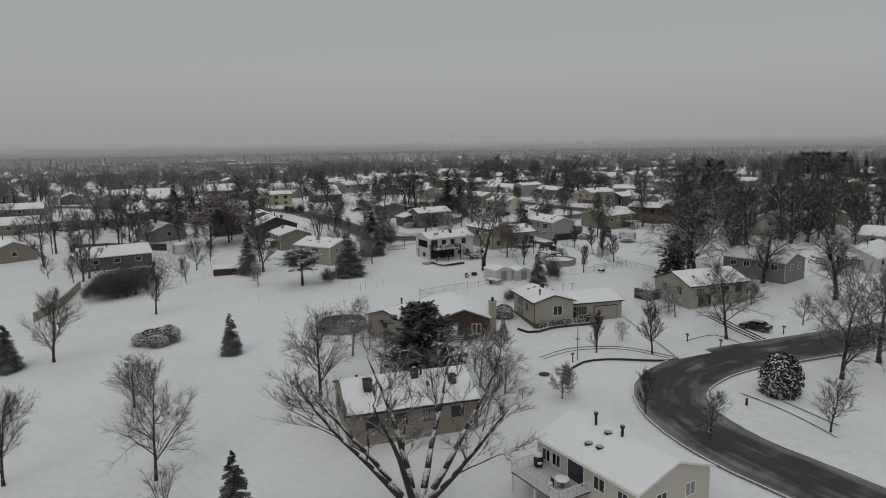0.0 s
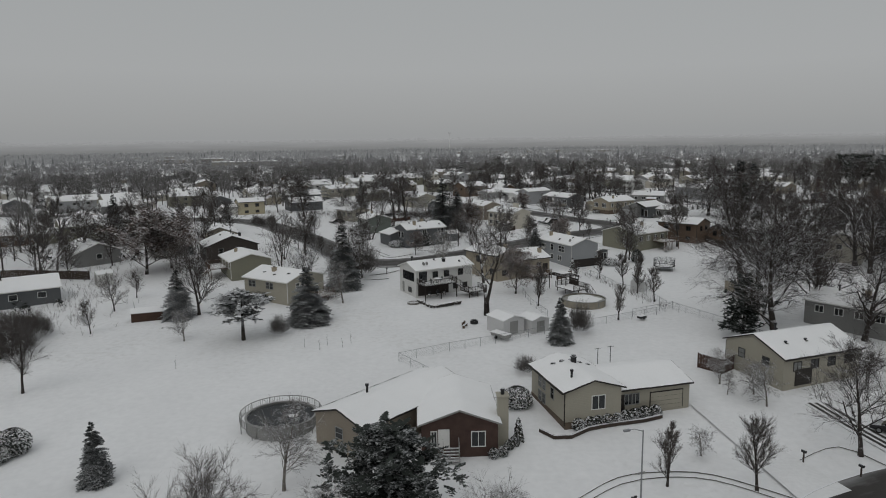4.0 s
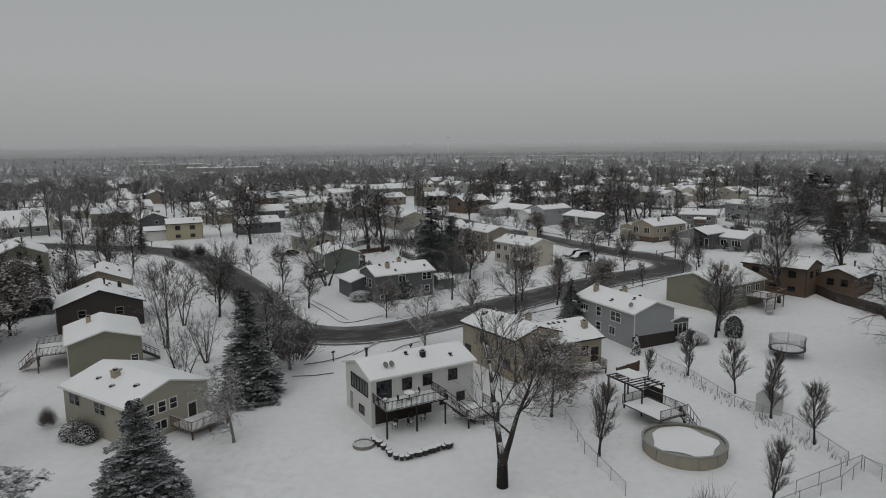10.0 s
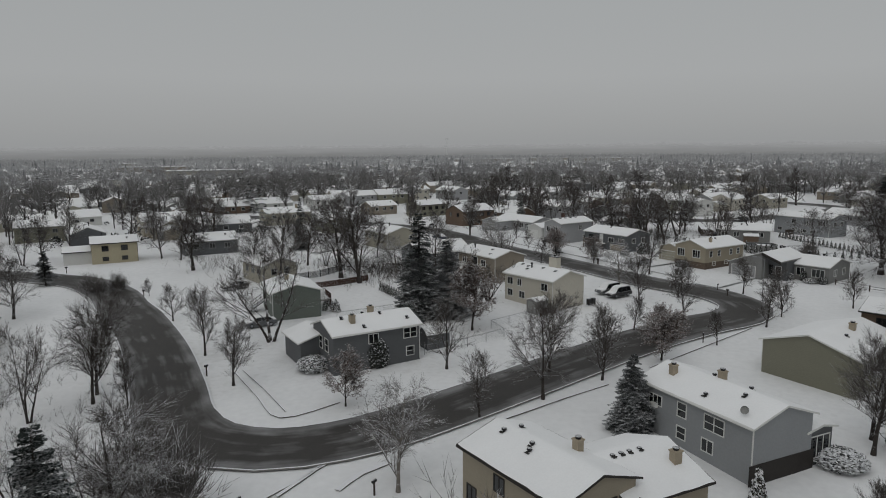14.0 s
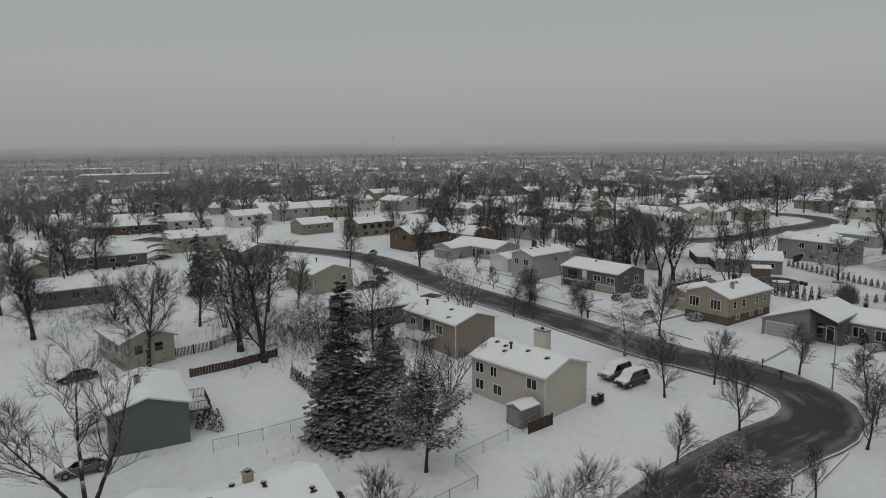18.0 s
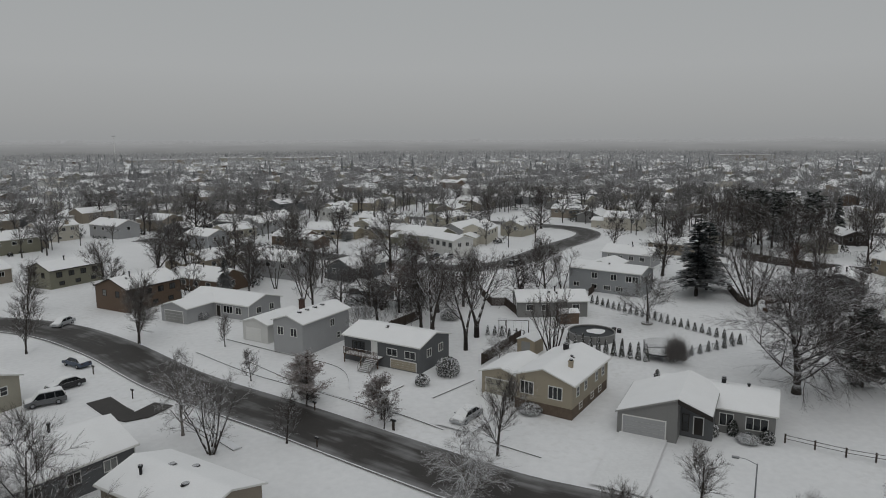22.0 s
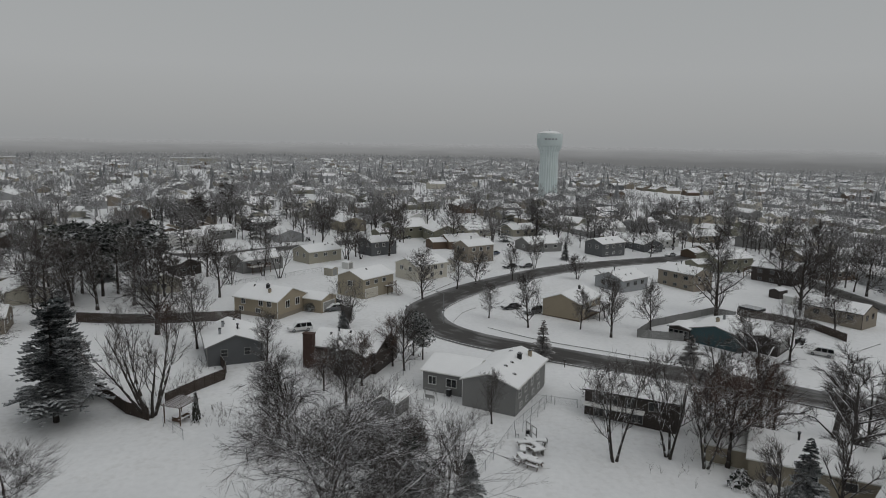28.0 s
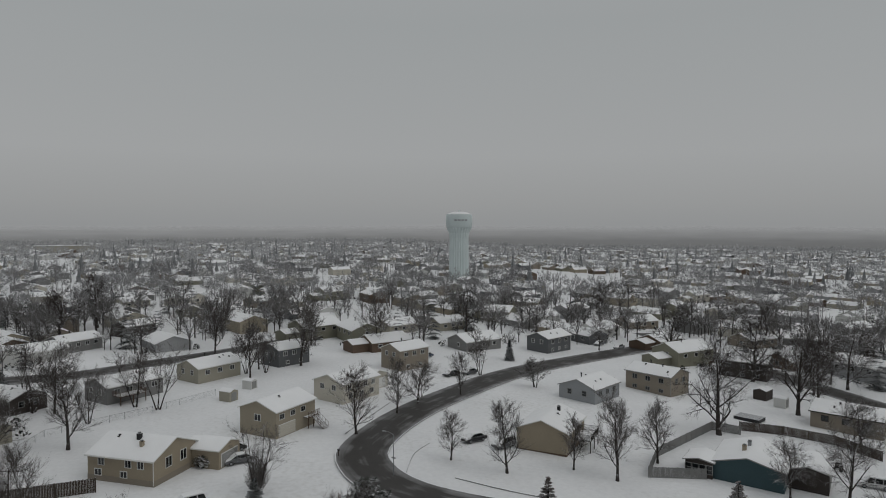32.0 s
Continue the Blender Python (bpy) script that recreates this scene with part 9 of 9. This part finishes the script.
# Distance haze is put into these base colours: the farther off, the paler.
TWIG_FAR = material("haze_pale_distant_twigs", (0.52, 0.522, 0.53), 0.95, 0.2, 0.05, 0.0, snow=0.40)
TWIG_SUBURB = material("haze_pale_suburb_twigs", (0.36, 0.357, 0.36), 0.95, 0.25, 0.05, 0.0, snow=0.42)
BARK_FAR = material("haze_pale_bark", (0.24, 0.235, 0.235), 0.95, 0.2, 0.3, 0.0, snow=0.45)
TWIG_STREET = material("haze_pale_street_twigs", (0.24, 0.232, 0.228), 0.95, 0.25, 0.05, 0.0, snow=0.42)
NEEDLE_FAR = material("haze_pale_distant_needles", (0.24, 0.25, 0.255), 0.95, 0.2, 0.05, 0.0, snow=0.35)


def simple_tree(seed, limbs, twigs, wide, sides):
    """A leafless tree 10 m high of few faces, for the distance: limbs that rise and part, and a rounded cloud of twigs."""
    r, wood, crown = random.Random(seed), Geo(), Geo()
    wood.tube((0, 0, -0.3), (0.1, 0.1, 6.0), 0.19, 0.07, sides)
    round_at = Vector((0, 0, r.uniform(5.0, 5.8)))
    reach = r.uniform(2.6, 3.6)
    for k in range(limbs):
        b, z = 6.283 * k / limbs + r.uniform(-0.5, 0.5), r.uniform(1.8, 4.6)
        out, rise = r.uniform(0.35, 1.0), r.uniform(-0.3, 0.95)
        end = round_at + Vector((math.cos(b) * reach * out, math.sin(b) * reach * out, 4.2 * rise * math.sqrt(max(0.05, 1.1 - out * out))))
        knee = Vector((0, 0, z)).lerp(end, 0.5) - Vector((math.cos(b), math.sin(b), 0.8)) * 0.3
        if sides > 3:
            wood.tube((0, 0, z), knee, 0.09, 0.06, 3)
            wood.tube(knee, end, 0.06, 0.02, 3)
        for t in range(twigs // limbs):
            f = r.uniform(0.25, 1.0)
            p = knee.lerp(end, f) + jitter(r, 0.55)
            w = ((p - round_at).normalized() * 0.8 + jitter(r, 0.75) + Vector((0, 0, 0.45))).normalized()
            blade(crown, r, p, w, r.uniform(0.7, 1.7), wide)
    return wood, crown


def forest(name, spots, models, mat, label):
    """All trees of one distance in one mesh."""
    vs, fs, n = [], [], 0
    data = [(np.array(g.v), g.f) for g in models]
    for i, (x, y, s) in enumerate(spots):
        v, f = data[i % len(data)]
        a = (x * 13 + y * 7) % 6.283
        ca, sa = math.cos(a) * s, math.sin(a) * s
        w = np.stack((x + v[:, 0] * ca - v[:, 1] * sa, y + v[:, 0] * sa + v[:, 1] * ca, gh(x, y) + v[:, 2] * s), 1)
        vs.append(w)
        fs += [tuple(q + n for q in p) for p in f]
        n += len(v)
    g = Geo()
    g.v, g.f = np.concatenate(vs).tolist(), fs
    tagged(part(name, g, mat), label, "trees", kind="stuff")


made_near, close, mid, far, firs = 0, [], [], [], []
for d, x, y in far_trees:
    if d < 420 and (any((x - p) ** 2 + (y - q) ** 2 < 55 for p, q in HOUSE_SPOTS) or any((x - v.x) ** 2 + (y - v.y) ** 2 < 30 for v in ROADS_ALL)):
        continue
    if any(a < x < c and b < y < e for a, b, c, e in OPEN) or not seen_side(x, y):
        continue
    kind = rng.choice(("bare", "spread", "vase", "bare", "big", "spread", "multi", "spruce", "bare", "big"))
    height = rng.uniform(8.5, 15.5) * (0.7 if kind == "multi" else 1)
    if made_near < 70:
        tree(kind, round(x, 1), round(y, 1), round(height, 1), made_near % 3, "trees of the suburb", wide=1.12, fine=1)
        made_near += 1
    elif kind == "spruce" and rng.random() < 0.7:
        firs.append((x, y, height / 10))
    else:
        (close if d < 340 else mid if d < 600 else far).append((x, y, height / 10))
print("trees", made_near, len(mid), len(far), len(firs))
close_models = [simple_tree(k + 40, 10, 260, 0.085, 4) for k in range(6)]
near_models = [simple_tree(k, 9, 153, 0.13, 3) for k in range(6)]
far_models = [simple_tree(k + 20, 7, 42, 0.38, 3) for k in range(6)]
fir, fr = Geo(), random.Random(77)
for t in range(10):
    z = 0.6 + t * 0.9
    for k in range(8 - t // 2):
        b = fr.uniform(0, 6.283)
        needle_bough(fir, (0, 0, z), (math.cos(b), math.sin(b), -0.2 + 0.06 * t), (2.6 * (1 - t / 10.5) + 0.25) * fr.uniform(0.8, 1.1), fr, 0.4)
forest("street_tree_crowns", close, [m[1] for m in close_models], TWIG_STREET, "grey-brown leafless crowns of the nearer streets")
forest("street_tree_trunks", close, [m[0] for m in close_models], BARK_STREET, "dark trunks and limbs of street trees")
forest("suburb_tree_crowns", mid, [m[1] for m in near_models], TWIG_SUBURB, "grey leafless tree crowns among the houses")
forest("suburb_tree_trunks", mid, [m[0] for m in near_models], BARK_FAR, "trunks and limbs of leafless trees, paled as by haze")
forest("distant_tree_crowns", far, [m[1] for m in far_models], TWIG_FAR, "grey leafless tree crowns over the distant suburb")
forest("distant_tree_trunks", far, [m[0] for m in far_models], BARK_FAR, "trunks of distant leafless trees, paled as by haze")
spire = Geo()
for t in range(5):
    spire.tube((0, 0, 0.5 + t * 1.6), (0, 0, 3.6 + t * 1.6), 2.3 * (1 - t * 0.18), 0, 6)
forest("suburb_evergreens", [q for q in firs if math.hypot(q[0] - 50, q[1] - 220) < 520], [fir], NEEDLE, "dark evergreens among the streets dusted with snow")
forest("distant_evergreens", [q for q in firs if math.hypot(q[0] - 50, q[1] - 220) >= 520], [spire], NEEDLE_FAR, "distant evergreens paled as by haze, dusted with snow")

# ---- a glowing rim of far woods, haze painted in ----
HAZE = bpy.data.materials.new("glowing_painted_haze")
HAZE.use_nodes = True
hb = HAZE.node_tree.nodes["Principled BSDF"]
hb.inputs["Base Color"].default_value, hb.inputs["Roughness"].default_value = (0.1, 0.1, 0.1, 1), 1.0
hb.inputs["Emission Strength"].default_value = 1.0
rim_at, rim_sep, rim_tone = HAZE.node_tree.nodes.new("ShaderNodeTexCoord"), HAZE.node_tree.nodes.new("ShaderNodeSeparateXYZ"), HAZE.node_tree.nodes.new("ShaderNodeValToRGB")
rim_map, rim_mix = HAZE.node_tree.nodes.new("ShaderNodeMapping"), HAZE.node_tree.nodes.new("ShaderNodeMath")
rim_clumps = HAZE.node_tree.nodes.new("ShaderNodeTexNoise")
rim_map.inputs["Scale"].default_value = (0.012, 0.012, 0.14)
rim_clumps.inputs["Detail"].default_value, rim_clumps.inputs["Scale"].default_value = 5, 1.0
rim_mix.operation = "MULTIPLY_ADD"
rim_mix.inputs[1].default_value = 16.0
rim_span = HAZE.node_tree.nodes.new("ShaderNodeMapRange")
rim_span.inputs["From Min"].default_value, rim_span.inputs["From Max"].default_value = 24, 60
# Painted haze: the rim's own glow, lighter with height up to the sky's tone.
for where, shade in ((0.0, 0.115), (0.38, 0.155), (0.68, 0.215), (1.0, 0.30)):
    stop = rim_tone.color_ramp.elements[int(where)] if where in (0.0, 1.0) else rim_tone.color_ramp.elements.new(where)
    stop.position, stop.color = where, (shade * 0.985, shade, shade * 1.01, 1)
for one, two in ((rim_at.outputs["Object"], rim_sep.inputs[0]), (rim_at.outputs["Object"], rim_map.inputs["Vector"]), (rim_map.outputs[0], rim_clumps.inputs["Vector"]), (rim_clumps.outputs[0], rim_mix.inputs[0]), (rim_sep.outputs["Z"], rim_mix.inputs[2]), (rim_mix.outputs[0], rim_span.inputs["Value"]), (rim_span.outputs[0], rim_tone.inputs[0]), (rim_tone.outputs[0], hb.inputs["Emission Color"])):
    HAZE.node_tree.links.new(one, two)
rim = Geo()
RIM_STEPS = 1600
for i in range(RIM_STEPS + 1):
    a = radians(-70 + 240 * i / RIM_STEPS)
    top = 45 + 3.0 * noise.noise((i * 0.02, 0, 0)) + 4.0 * max(0, noise.noise((i * 0.09, 5, 0))) + 2.4 * noise.noise((i * 0.5, 9, 0))
    for z in (0, 36, top - 4, top):
        rim.v.append((60 + 1390 * math.sin(a), 230 + 1390 * math.cos(a), z))
rim.f = [(4 * i + j, 4 * i + j + 4, 4 * i + j + 5, 4 * i + j + 1) for i in range(RIM_STEPS) for j in range(3)]
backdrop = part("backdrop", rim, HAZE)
# The painted haze thins out towards the rim's top edge.
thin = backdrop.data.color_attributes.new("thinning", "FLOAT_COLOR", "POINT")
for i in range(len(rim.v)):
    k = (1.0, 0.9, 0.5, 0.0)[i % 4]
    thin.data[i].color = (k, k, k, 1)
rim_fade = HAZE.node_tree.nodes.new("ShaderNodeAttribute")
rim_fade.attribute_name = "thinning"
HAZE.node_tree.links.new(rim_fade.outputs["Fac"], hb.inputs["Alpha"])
tagged(backdrop, "glowing backdrop of far woods with painted haze", "backdrop", kind="structure")
